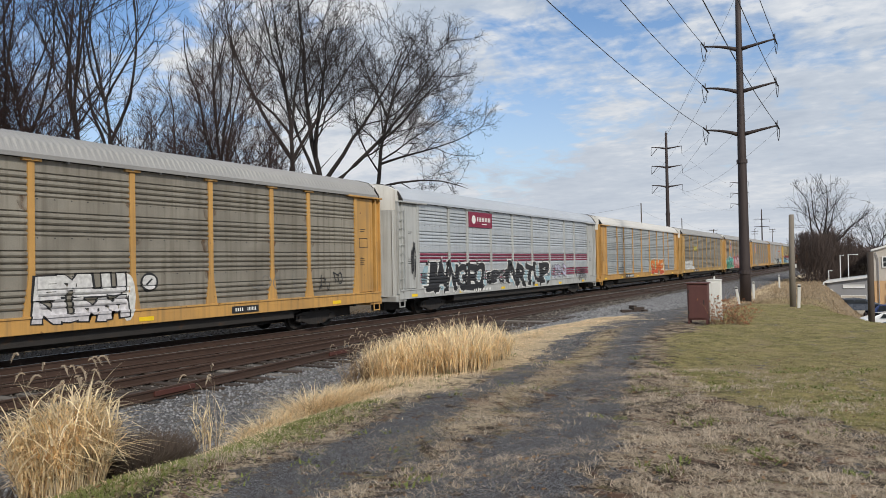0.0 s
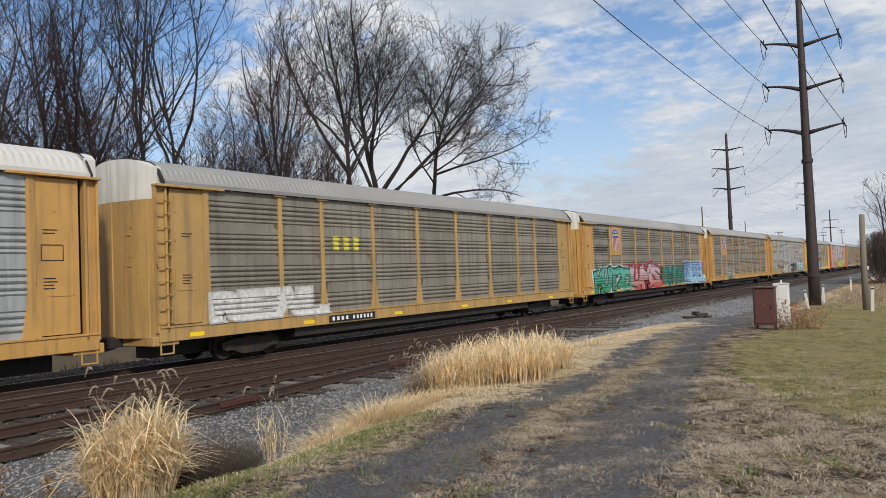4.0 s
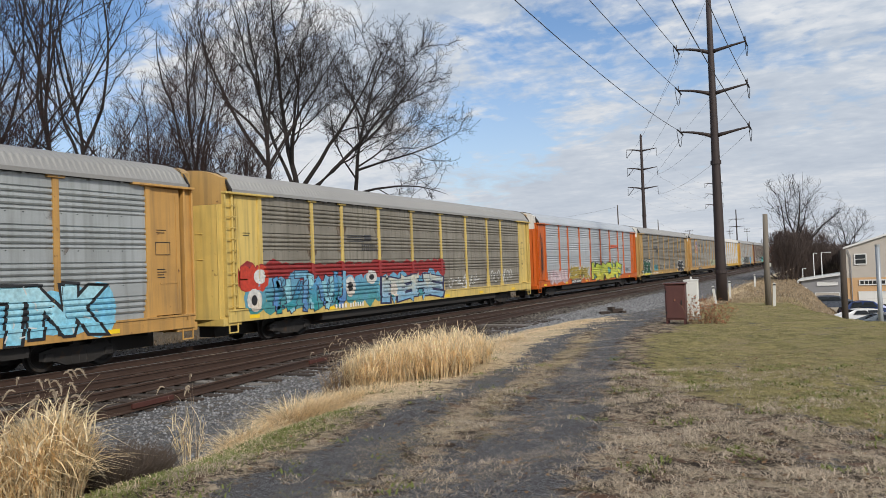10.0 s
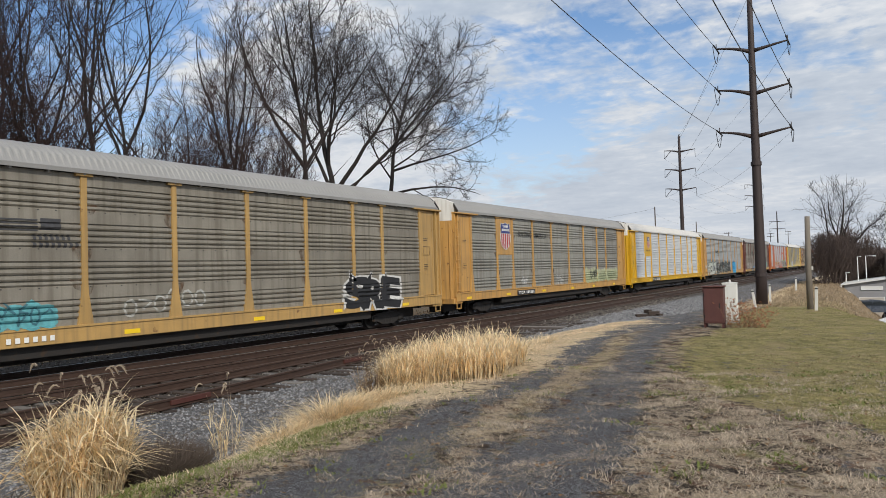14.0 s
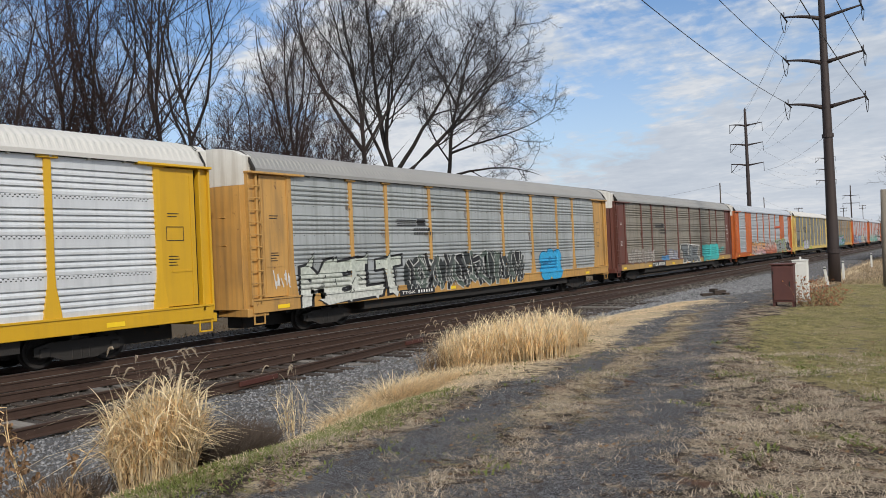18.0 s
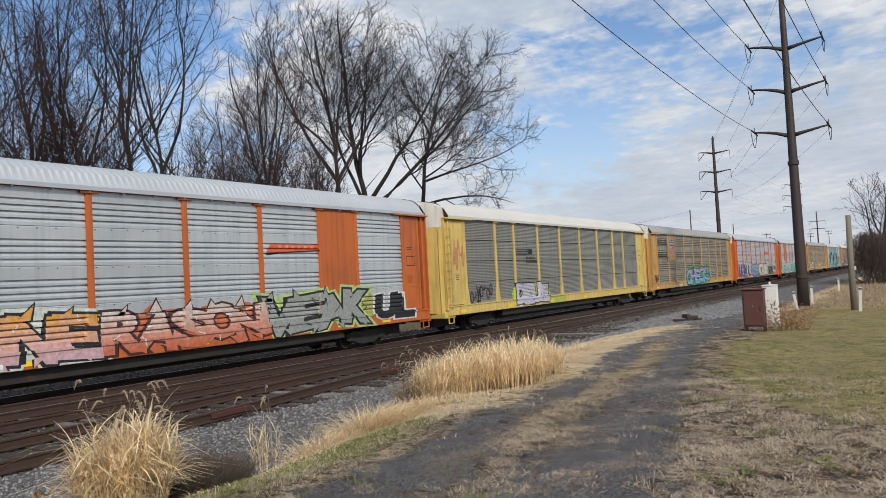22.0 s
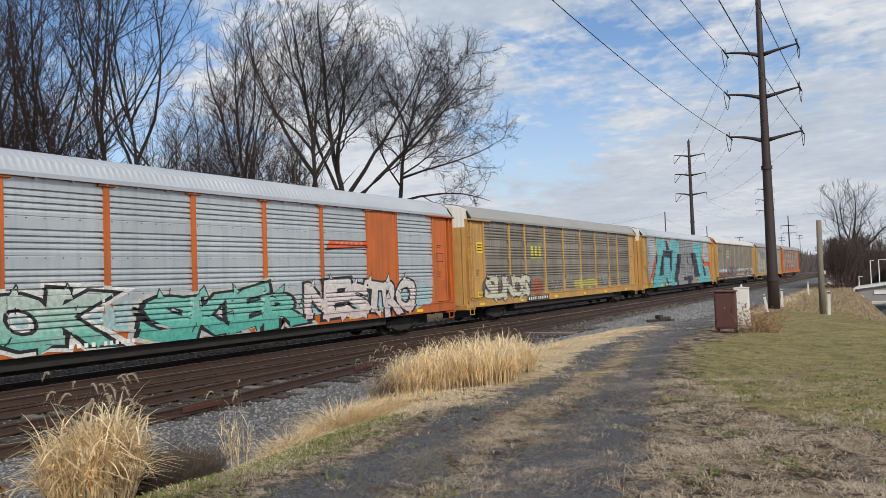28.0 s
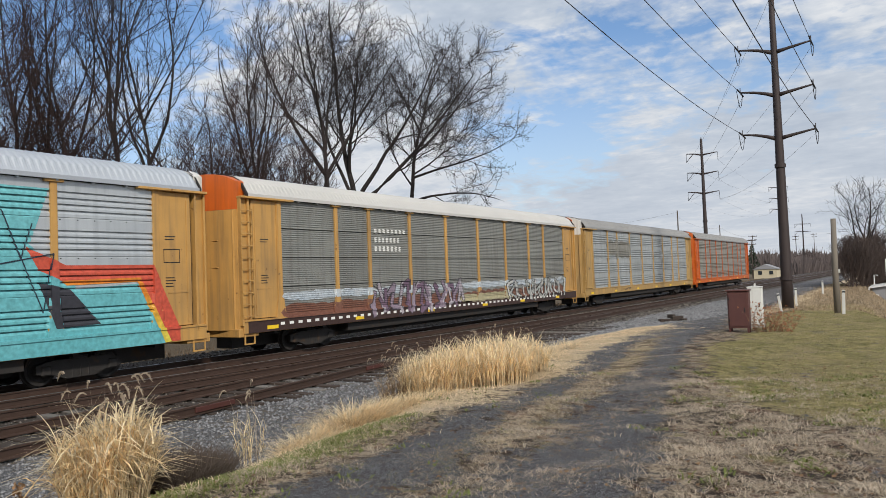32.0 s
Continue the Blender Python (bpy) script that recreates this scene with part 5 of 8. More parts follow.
def slogan(k, text, y0, y1, z0, z1, mat, layer=2, label="dark painted slogan letters"):
    """Readable words in plain capitals or lower case."""
    cu = bpy.data.curves.new("words", "FONT")
    cu.body, cu.offset, cu.resolution_u, cu.fill_mode = text, 0.016, 2, "FRONT"
    ob = bpy.data.objects.new("words", cu)
    me = bpy.data.meshes.new_from_object(ob)
    vs = [(v.co.x, v.co.y) for v in me.vertices]
    a0, a1, b0, b1 = min(v[0] for v in vs), max(v[0] for v in vs), min(v[1] for v in vs), max(v[1] for v in vs)
    bm = bmesh.new()
    made = [bm.verts.new((0, y0 + (x - a0) / (a1 - a0) * (y1 - y0), z0 + (z - b0) / (b1 - b0) * (z1 - z0))) for x, z in vs]
    for p in me.polygons:
        try:
            bm.faces.new([made[j] for j in p.vertices])
        except ValueError:
            pass
    bpy.data.meshes.remove(me); bpy.data.objects.remove(ob); bpy.data.curves.remove(cu)
    on(k, bm, mat, "slogan", layer, label)


def line_logo(k, y0=-6.72, y1=-4.42, z0=3.2, z1=3.92, col=DKGREY):
    """Railway emblem as plain bars: speed lines, a block and two name bars."""
    h, m = z1 - z0, paint(col)
    ps = [quad(y0, y0 + 0.52 * (y1 - y0), z1 - h * (0.08 + 0.11 * i) - 0.05 * h, z1 - h * 0.08 - h * 0.11 * i) for i in range(4)]
    ps += [quad(y0 + 0.55 * (y1 - y0), y0 + 0.78 * (y1 - y0), z1 - 0.42 * h, z1 - 0.04 * h)]
    for p in ps:
        on(k, flat([p]), m, "emblem_line", 3, "dark emblem bar")
    bars(k, y0 + 0.45 * (y1 - y0), y0 + 0.9 * (y1 - y0), z0 + 0.26 * h, z0 + 0.44 * h, 7, m, "emblem_bars")
    bars(k, y0 + 0.45 * (y1 - y0), y1, z0 + 0.0 * h, z0 + 0.18 * h, 8, m, "emblem_bars")


def swoosh(k):
    """Red stripe emblem with a black underline on an orange car."""
    on(k, flat([[(4.55, 3.56), (7.0, 3.66), (7.0, 3.84), (4.75, 3.84)]]), paint((0.60, 0.09, 0.03)), "emblem_stripe", 3, "red stripe emblem with black underline")
    on(k, flat([[(4.55, 3.48), (5.2, 3.545), (7.0, 3.62), (7.0, 3.655), (4.55, 3.555)]]), paint(BLACK), "emblem_line", 5)
    bars(k, 5.0, 6.8, 3.70, 3.80, 6, paint((0.70, 0.25, 0.15)), "emblem_bars", layer=5)


def panel_notes(k):
    """Small stencils on the corner panels, as bars."""
    m = paint(BLACK) if k not in (13,) else white_line
    for y in (-12.75, 12.2):
        for z, w in ((3.78, 0.36), (3.70, 0.30), (2.62, 0.3), (2.54, 0.34), (2.46, 0.25), (2.38, 0.28)):
            on(k, flat([quad(y, y + w, z, z + 0.022)]), m, "stencil", 1)
    for a, b, c, d in ((12.15, 12.70, 3.05, 3.07), (12.15, 12.70, 3.42, 3.44), (12.15, 12.17, 3.07, 3.42), (12.68, 12.70, 3.07, 3.42)):
        on(k, flat([quad(a, b, c, d)]), m, "stencil_frame", 1)


def draw_graffiti():
    # car 0
    on(0, eps([ellipse(1.25, 1.6, 0.26, 0.66, 14)]), paint(WHITE), "graffiti_fill", 1)
    tag(0, "EMLU", -1.35, 1.15, 1.62, 2.25, (0.55, 0.53, 0.56), BLACK, fill2=WHITE, seed=3, offset=0.09, wild=0.7, shine=False)
    tag(0, "NUMM", -1.40, 1.15, 1.02, 1.62, (0.55, 0.53, 0.56), BLACK, fill2=WHITE, seed=4, offset=0.09, wild=0.7, shine=False)
    bubbles(0, 1.78, 2.22, 1.78, 2.18, 5, 1, 1)
    scribble(0, 9.4, 11.0, 1.4, 2.1, paint(BLACK), 11)
    scribble(0, 6.0, 8.5, 1.4, 2.1, paint((0.2, 0.19, 0.17)), 12, 0.04)
    car_mark(0, 5.1, 6.3, 0.9, 1.1)
    # car 1
    for a, b in zip(POSTS, POSTS[1:]):
        for z in (2.42, 2.58, 2.74, 1.50, 1.66, 1.82):
            on(1, flat([quad(a + 0.11, b - 0.11, z, z + 0.11)]), paint(MAROON), "stripe", 0)
    sign = boxes((PANEL_X - 0.02, POST_X + 0.012, -6.9, -4.2, 4.2, 5.0), bevel=0.01)
    part("sign_plate", sign, paint((0.22, 0.012, 0.045)), train[1], "maroon sign plate")
    on(1, eps([ellipse(-6.4, 4.6, 0.22, 0.22)]), white_line, "sign_emblem", 2)
    bars(1, -6.05, -4.4, 4.52, 4.74, 9, white_line, "sign_bars", layer=2)
    bars(1, -5.7, -4.6, 4.36, 4.41, 1, white_line, "sign_bars", layer=2)
    tag(1, "JANGEO", -11.3, -5.2, 1.0, 2.45, BLACK, WHITE, back=(0.30, 0.44, 0.50), seed=21, wild=1.6, shine=False)
    tag(1, "BEPCH", -4.8, -2.4, 1.25, 1.98, BLACK, WHITE, seed=22, shine=False)
    tag(1, "NRTUP", -2.1, 4.05, 1.0, 2.33, BLACK, WHITE, back=(0.30, 0.44, 0.50), seed=23, wild=1.6, shine=False)
    wildstyle(1, 4.6, 7.0, 1.3, 2.1, [(0.30, 0.30, 0.33), LAV], (0.16, 0.16, 0.2), 24)
    scribble(1, 9.0, 11.3, 1.0, 1.95, paint(BLACK), 25, 0.06, 7)
    scribble(1, -12.5, -12.1, 1.6, 3.4, paint(BLACK), 26, 0.05, 4)
    car_mark(1, -6.7, -4.4, 0.86, 1.08, plate=False)
    # car 2
    tag(2, "SUME", 1.8, 6.5, 0.92, 2.45, RED, (0.72, 0.62, 0.5), fill2=ORANGE, seed=31, wild=1.0, back=(0.24, 0.42, 0.26), shine=False)
    car_mark(2, -6.9, -4.4, 0.90, 1.16)
    scribble(2, -9.0, -7.2, 1.4, 2.0, paint((0.26, 0.28, 0.28)), 32, 0.09)
    scribble(2, 7.2, 8.9, 1.3, 1.9, paint((0.27, 0.30, 0.34)), 33, 0.10)
    # car 3
    tag(3, "REAL", -11.7, -7.0, 1.2, 2.15, WHITE, (0.5, 0.5, 0.48), seed=41, offset=0.07, wild=0.3, shine=False)
    bars(3, -6.6, -5.0, 3.35, 3.85, 3, paint(GOLD, YELLOW), "emblem_bars")
    car_mark(3, -6.9, -4.4, 0.88, 1.10)
    # car 4
    slogan(4, "We will", -11.6, -9.2, 4.33, 4.85, paint(DKGREY))
    slogan(4, "deliver", -11.55, -9.35, 3.40, 3.92, paint(DKGREY))
    plate(4, 3.2, 5.12)
    shield(4, -8.68, -7.42, 3.42, 4.92)
    tag(4, "MUT2D", -11.75, -5.4, 0.9, 2.35, GREEN, BLACK, fill2=(0.10, 0.42, 0.36), back=(0.02, 0.14, 0.12), seed=51, wild=1.4, edge=(0.45, 0.60, 0.55))
    tag(4, "UMS", -5.3, 0.75, 0.92, 2.5, (0.50, 0.16, 0.10), (0.10, 0.02, 0.03), fill2=(0.55, 0.42, 0.45), back=(0.50, 0.45, 0.50), seed=52, wild=1.3, edge=(0.52, 0.05, 0.08))
    wildstyle(4, 1.0, 6.7, 0.95, 2.35, [(0.05, 0.10, 0.05), (0.10, 0.16, 0.06), TEAL], (0.02, 0.04, 0.04), 53, back=(0.03, 0.28, 0.32), w=0.28)
    tag(4, "DIESEL", 7.0, 12.8, 1.0, 2.6, (0.35, 0.62, 0.72), (0.05, 0.14, 0.30), fill2=(0.25, 0.38, 0.62), back=(0.04, 0.32, 0.22), back2=MAGENTA, seed=54, wild=1.5, edge=(0.6, 0.62, 0.66))
    car_mark(4, -8.0, -5.5, 0.88, 1.08, plate=False)
    # car 5
    plate(5, 3.2, 5.12)
    shield(5, -8.62, -7.35, 3.45, 4.90)
    tag(5, "SPHNR", -8.2, -4.6, 1.15, 1.95, (0.30, 0.28, 0.24), (0.46, 0.44, 0.4), seed=61, wild=1.2, shine=False)
    car_mark(5, -6.85, -4.3, 0.86, 1.12)
    # car 6
    scribble(6, -8.9, -7.3, 1.55, 2.2, paint(BLACK), 71, 0.05, 6)
    scribble(6, -7.3, -6.7, 1.25, 1.9, paint(BLACK), 72, 0.05, 3)
    scribble(6, -6.2, -5.3, 1.3, 2.1, paint((0.12, 0.12, 0.12)), 73, 0.05, 5)
    tag(6, "BAND", -4.5, 0.35, 0.95, 2.05, (0.52, 0.52, 0.47), BLACK, back=(0.03, 0.03, 0.03), seed=74, wild=1.6)
    tag(6, "2SRO", 0.9, 5.05, 0.95, 2.15, BLACK, WHITE, seed=75, wild=1.0, edge=BLACK, shine=False)
    tag(6, "TNK", 7.35, 10.3, 0.9, 2.3, (0.20, 0.55, 0.72), BLACK, fill2=(0.40, 0.66, 0.74), back=(0.20, 0.52, 0.70), seed=76, wild=0.8)
    swoosh(6)
    car_mark(6, -6.85, -4.5, 0.92, 1.14)
    # car 7
    cloud(7, -12.9, 1.7, 1.9, 2.85, paint((0.17, 0.02, 0.025), (0.30, 0.03, 0.03)), 80, n=22)
    cloud(7, -12.6, 1.4, 0.95, 2.3, paint((0.05, 0.26, 0.24), (0.14, 0.34, 0.52)), 81, layer=1, n=20)
    wildstyle(7, -11.5, -7.1, 1.0, 2.35, [(TEAL, (0.10, 0.30, 0.55)), ((0.06, 0.16, 0.42), (0.2, 0.45, 0.62)), (0.26, 0.52, 0.60)], (0.03, 0.03, 0.07), 82, w=0.24)
    on(7, eps([ellipse(-12.3, 1.5, 0.35, 0.4), ellipse(-12.0, 2.3, 0.3, 0.25), ellipse(-6.6, 1.75, 0.38, 0.42), ellipse(-5.0, 2.1, 0.42, 0.3), ellipse(-3.2, 1.5, 0.3, 0.34)]), paint((0.60, 0.52, 0.42), WHITE), "graffiti_fill", 6)
    on(7, eps([ellipse(-12.3, 1.5, 0.15, 0.18), ellipse(-6.6, 1.75, 0.18, 0.2), ellipse(-5.0, 2.1, 0.2, 0.12)]), paint(BLACK), "graffiti_accent", 8)
    tag(7, "PEHE", -4.1, 1.2, 1.0, 2.1, (0.16, 0.38, 0.58), (0.03, 0.03, 0.08), fill2=CREAM, seed=83, wild=1.5)
    cloud(7, -12.9, -11.7, 1.6, 2.8, paint(RED), 84, layer=2, n=3)
    scribble(7, 2.1, 5.8, 1.25, 2.0, paint(WHITE), 85, 0.06, 7)
    scribble(7, 7.4, 10.6, 1.3, 2.2, paint(WHITE), 86, 0.06, 7)
    line_logo(7)
    car_mark(7, -7.9, -5.6, 0.88, 1.14, plate=False)
    # car 8
    cloud(8, -11.4, -7.4, 0.95, 2.0, paint((0.44, 0.25, 0.28), (0.50, 0.47, 0.48)), 90, n=9)
    wildstyle(8, -11.3, -7.5, 1.0, 2.0, [(0.60, 0.50, 0.52), (0.50, 0.34, 0.36)], (0.58, 0.52, 0.54), 91, w=0.2)
    tag(8, "SEMMX", -6.9, -2.1, 1.15, 2.05, (0.36, 0.27, 0.04), WHITE, seed=92, wild=1.2, shine=False)
    tag(8, "MIRDAF", -1.2, 7.6, 0.92, 2.3, YELLOW, BLACK, fill2=LIME, back=(0.14, 0.46, 0.42), seed=93, wild=1.8)
    car_mark(8, -6.75, -4.4, 0.86, 1.12)
    swoosh(8)
    scribble(8, -12.8, -12.45, 1.3, 4.6, paint((0.05, 0.02, 0.015)), 94, 0.05, 5)
    scribble(8, 9.7, 10.6, 1.35, 1.8, paint(BLACK), 95, 0.045, 4)
    # car 9
    tag(9, "JOK", -11.9, -8.5, 0.92, 2.35, (0.015, 0.085, 0.05), WHITE, seed=101, offset=0.06, grow=0.06, wild=1.1, shine=False, edge=(0.012, 0.03, 0.02))
    cloud(9, -11.6, -9.0, 0.85, 1.1, paint(YELLOW), 106, layer=5)
    line_logo(9, z0=3.2, z1=3.95)
    cloud(9, -6.7, -5.1, 1.15, 1.95, paint((0.12, 0.38, 0.42)), 102)
    scribble(9, -6.6, -5.2, 1.2, 1.9, paint((0.05, 0.16, 0.2)), 103, 0.05)
    scribble(9, -3.2, -0.3, 1.3, 2.05, paint((0.45, 0.45, 0.42)), 104, 0.06, 6)
    tag(9, "SRE", 6.6, 10.1, 0.9, 2.2, BLACK, WHITE, seed=105, wild=1.2, shine=False)
    car_mark(9, -7.7, -5.0, 0.88, 1.10, plate=False)
    # car 10
    plate(10, 3.1, 5.12)
    shield(10, -8.65, -7.35, 3.35, 4.85)
    slogan(10, "BUILDING", -6.3, -4.45, 4.08, 4.42, paint(BLACK))
    slogan(10, "AMERICA", -4.05, -2.2, 4.07, 4.38, paint(BLACK))
    cloud(10, 4.5, 11.6, 1.15, 2.25, paint((0.36, 0.40, 0.22), (0.44, 0.46, 0.30)), 111, n=13)
    scribble(10, 5.5, 7.0, 1.45, 2.2, paint(BLACK), 112, 0.09, 5)
    scribble(10, 7.4, 11.2, 1.3, 2.1, paint((0.24, 0.28, 0.18)), 113, 0.06, 8)
    scribble(10, -6.1, -5.2, 1.4, 1.85, paint(WHITE), 114, 0.05, 6)
    scribble(10, -0.8, 0.3, 1.2, 1.9, paint(WHITE), 115, 0.05, 6)
    car_mark(10, -6.75, -4.3, 0.86, 1.10)
    # car 11
    plate(11, 3.05, 5.12)
    shield(11, -8.45, -7.55, 3.72, 4.75)
    slogan(11, "BUILDING AMERICA", -8.85, -7.2, 3.46, 3.62, paint(BLACK))
    car_mark(11, -7.1, -4.45, 0.86, 1.16)
    # car 12
    tag(12, "MELT", -11.45, -6.3, 0.9, 2.3, (0.60, 0.61, 0.57), BLACK, seed=121, offset=0.06, wild=1.6, fill2=(0.48, 0.52, 0.46))
    wildstyle(12, -6.0, 3.1, 0.95, 2.4, [BLACK, (0.07, 0.08, 0.08), (0.10, 0.13, 0.11)], (0.55, 0.56, 0.54), 122, back=(0.03, 0.035, 0.035), w=0.2)
    lobes = [(5.45, 1.90, 0.48, 0.36), (6.15, 1.98, 0.46, 0.40), (6.95, 1.95, 0.48, 0.38), (5.6, 1.25, 0.62, 0.48), (6.7, 1.25, 0.72, 0.50), (6.15, 1.5, 0.9, 0.5)]
    on(12, eps([ellipse(a, b, c + 0.035, d + 0.035, 20) for a, b, c, d in lobes]), paint((0.01, 0.10, 0.24)), "graffiti_outline", 1)
    on(12, eps([ellipse(a, b, c, d, 20) for a, b, c, d in lobes]), paint((0.03, 0.36, 0.66)), "graffiti_fill", 3, "sky blue bubble graffiti")
    for cx in (6.1, 6.75):
        on(12, flat(stroke_polys(ellipse(cx, 1.82, 0.10, 0.16, 10) + [(cx + 0.10, 1.82)], 0.035)), paint((0.01, 0.08, 0.20)), "graffiti_accent", 6)
    scribble(12, 5.15, 5.9, 1.55, 1.8, paint((0.01, 0.08, 0.20)), 123, 0.035, 5, layer=6)
    line_logo(12, -6.45, -4.1, 3.15, 3.8, BLACK)
    scribble(12, -12.7, -12.0, 1.5, 2.1, paint(WHITE), 124, 0.04, 5)
    car_mark(12, -6.5, -4.25, 0.86, 1.06)
    # car 13
    cloud(13, -11.5, -6.8, 1.2, 2.0, paint((0.40, 0.37, 0.33)), 131, n=10)
    wildstyle(13, -11.4, -6.9, 1.2, 2.1, [(0.42, 0.39, 0.35), (0.30, 0.27, 0.25)], (0.2, 0.17, 0.15), 132)
    cloud(13, -5.2, -3.8, 1.2, 1.6, paint((0.08, 0.22, 0.42)), 133)
    tag(13, "BUN", -3.6, -1.8, 1.2, 1.9, (0.42, 0.42, 0.45), (0.10, 0.16, 0.32), seed=134, shine=False)
    tag(13, "TURK", -0.7, 3.5, 0.95, 2.2, (0.16, 0.18, 0.19), (0.03, 0.03, 0.03), seed=135, edge=WHITE, wild=1.0, offset=0.07)
    tag(13, "HOES", 4.85, 9.1, 0.9, 2.15, (0.06, 0.46, 0.45), (0.04, 0.36, 0.36), seed=136, offset=0.09, wild=0.6, back=(0.06, 0.45, 0.44), shine=False)
    scribble(13, 9.6, 11.0, 1.4, 2.05, paint((0.08, 0.45, 0.42)), 137, 0.07, 5)
    line_logo(13, -6.45, -4.1, 3.1, 3.86, BLACK)
    on(13, flat([quad(-12.9, -6.9, 0.83, 1.2), quad(-4.6, 13.0, 0.83, 1.2)]), CARS[3][1], "sill_patch", 0, "old yellow sill paint")
    car_mark(13, -7.4, -4.7, 0.86, 1.16)
    # car 14
    tag(14, "ROINE", -6.7, -1.35, 0.92, 2.1, (0.55, 0.36, 0.42), BLACK, fill2=(0.62, 0.30, 0.05), seed=141, wild=1.3, edge=(0.55, 0.60, 0.55))
    tag(14, "RASON", -1.1, 4.25, 0.9, 2.05, (0.50, 0.12, 0.05), (0.06, 0.02, 0.02), fill2=(0.58, 0.56, 0.52), seed=142, wild=1.3, back=(0.48, 0.13, 0.06))
    tag(14, "VEAK", 4.3, 9.5, 0.92, 2.15, (0.28, 0.30, 0.29), BLACK, seed=143, wild=1.4, edge=(0.40, 0.55, 0.20), back=(0.33, 0.34, 0.10))
    tag(14, "UL", 10.1, 12.4, 0.95, 2.0, BLACK, WHITE, seed=144, offset=0.08, shine=False)
    swoosh(14)
    car_mark(14, -5.8, -3.5, 0.86, 1.06, plate=False)
    # car 15
    line_logo(15, -6.85, -4.45, 3.05, 3.84, BLACK)
    tag(15, "DEUE", -7.0, -3.4, 0.92, 2.0, (0.52, 0.51, 0.60), BLACK, seed=151, offset=0.09, wild=0.9, back=LIME)
    on(15, flat([quad(-3.3, -1.0, 0.83, 1.2)]), paint((0.42, 0.46, 0.08)), "sill_patch", 0, "lime overspray on the sill")
    scribble(15, -11.6, -9.5, 1.25, 2.1, paint(BLACK), 152, 0.07, 7)
    scribble(15, -12.9, -12.0, 2.6, 4.2, paint((0.55, 0.22, 0.12)), 153, 0.05, 5)
    car_mark(15, -7.2, -5.6, 0.84, 0.98, plate=False)
    # car 16
    slogan(16, "We will", -11.6, -9.2, 4.2, 4.72, paint(DKGREY))
    slogan(16, "deliver...", -11.6, -8.65, 3.2, 3.72, paint(DKGREY))
    plate(16, 3.1, 5.12)
    shield(16, -8.62, -7.34, 3.28, 4.80)
    tag(16, "CHECK", -4.0, 3.0, 0.92, 2.25, (0.20, 0.42, 0.55), BLACK, fill2=(0.36, 0.30, 0.46), seed=161, wild=1.4, back=(0.05, 0.34, 0.16), edge=(0.05, 0.36, 0.18))
    wildstyle(16, 2.6, 4.2, 1.2, 2.1, [(0.05, 0.34, 0.18), (0.20, 0.38, 0.50)], BLACK, 162)
    scribble(16, -11.5, -10.2, 1.28, 1.7, paint((0.45, 0.45, 0.45)), 163, 0.04, 6)
    scribble(16, -12.7, -12.0, 1.3, 2.0, paint(BLACK), 164, 0.04, 6)
    car_mark(16, -8.2, -5.4, 0.86, 1.08, plate=False)
    # car 17
    cloud(17, -11.6, 9.0, 1.0, 2.2, paint((0.48, 0.40, 0.36), (0.30, 0.46, 0.38)), 171, n=26)
    wildstyle(17, -11.5, -6.0, 0.95, 2.4, [NAVY, (0.02, 0.03, 0.16), (0.58, 0.42, 0.46)], (0.56, 0.55, 0.58), 172, w=0.32)
    tag(17, "CION", -4.6, -0.1, 0.92, 2.3, (0.14, 0.24, 0.42), BLACK, fill2=(0.22, 0.34, 0.48), seed=173, offset=0.08, wild=0.7, edge=(0.45, 0.34, 0.42))
    tag(17, "STRIK", 0.05, 5.35, 0.92, 2.42, CREAM, BLACK, seed=174, offset=0.07, wild=0.7, shine=False)
    tag(17, "SPAIN", 6.15, 9.0, 0.9, 2.1, BLACK, WHITE, seed=175, offset=0.06, wild=0.6, edge=BLACK, shine=False)
    swoosh(17)
    scribble(17, 9.9, 11.5, 1.4, 2.1, paint(BLACK), 176, 0.05, 5)
    car_mark(17, -6.7, -4.5, 0.88, 1.08, plate=False)
    # car 18
    cloud(18, -12.0, 11.5, 1.1, 2.1, paint((0.30, 0.48, 0.50), (0.36, 0.44, 0.46)), 181, n=30)
    tag(18, "SEBOK", -12.0, -4.3, 0.9, 2.3, (0.10, 0.40, 0.32), BLACK, fill2=(0.45, 0.52, 0.48), seed=182, wild=1.7, edge=WHITE)
    tag(18, "SKER", -3.2, 3.1, 0.9, 2.2, (0.08, 0.38, 0.31), BLACK, fill2=(0.22, 0.48, 0.42), seed=183, wild=1.7, edge=(0.45, 0.46, 0.44))
    tag(18, "NESTRO", 3.4, 10.2, 0.95, 2.35, (0.58, 0.47, 0.47), BLACK, fill2=(0.62, 0.58, 0.56), seed=184, wild=1.5)
    swoosh(18)
    car_mark(18, -5.6, -3.4, 0.86, 1.06, plate=False)
    # car 19
    tag(19, "SUNOS", -11.85, -6.6, 1.1, 2.3, CREAM, (0.08, 0.07, 0.06), seed=191, wild=1.5, back=(0.16, 0.14, 0.12))
    on(19, eps([ellipse(-5.5, 1.65, 0.8, 0.5)]), paint((0.34, 0.12, 0.07)), "paint_patch", 1, "faded red paint patch")
    cloud(19, 0.3, 4.0, 1.3, 1.95, paint((0.50, 0.42, 0.13)), 192)
    bars(19, -6.35, -4.75, 3.38, 3.92, 3, paint(GOLD, YELLOW), "emblem_bars")
    on(19, flat([quad(-6.35, -4.72, 3.2, 3.28)]), paint(GOLD, YELLOW), "emblem_line", 3)
    scribble(19, -3.5, -1.6, 1.25, 2.0, paint((0.5, 0.5, 0.48)), 193, 0.045, 7)
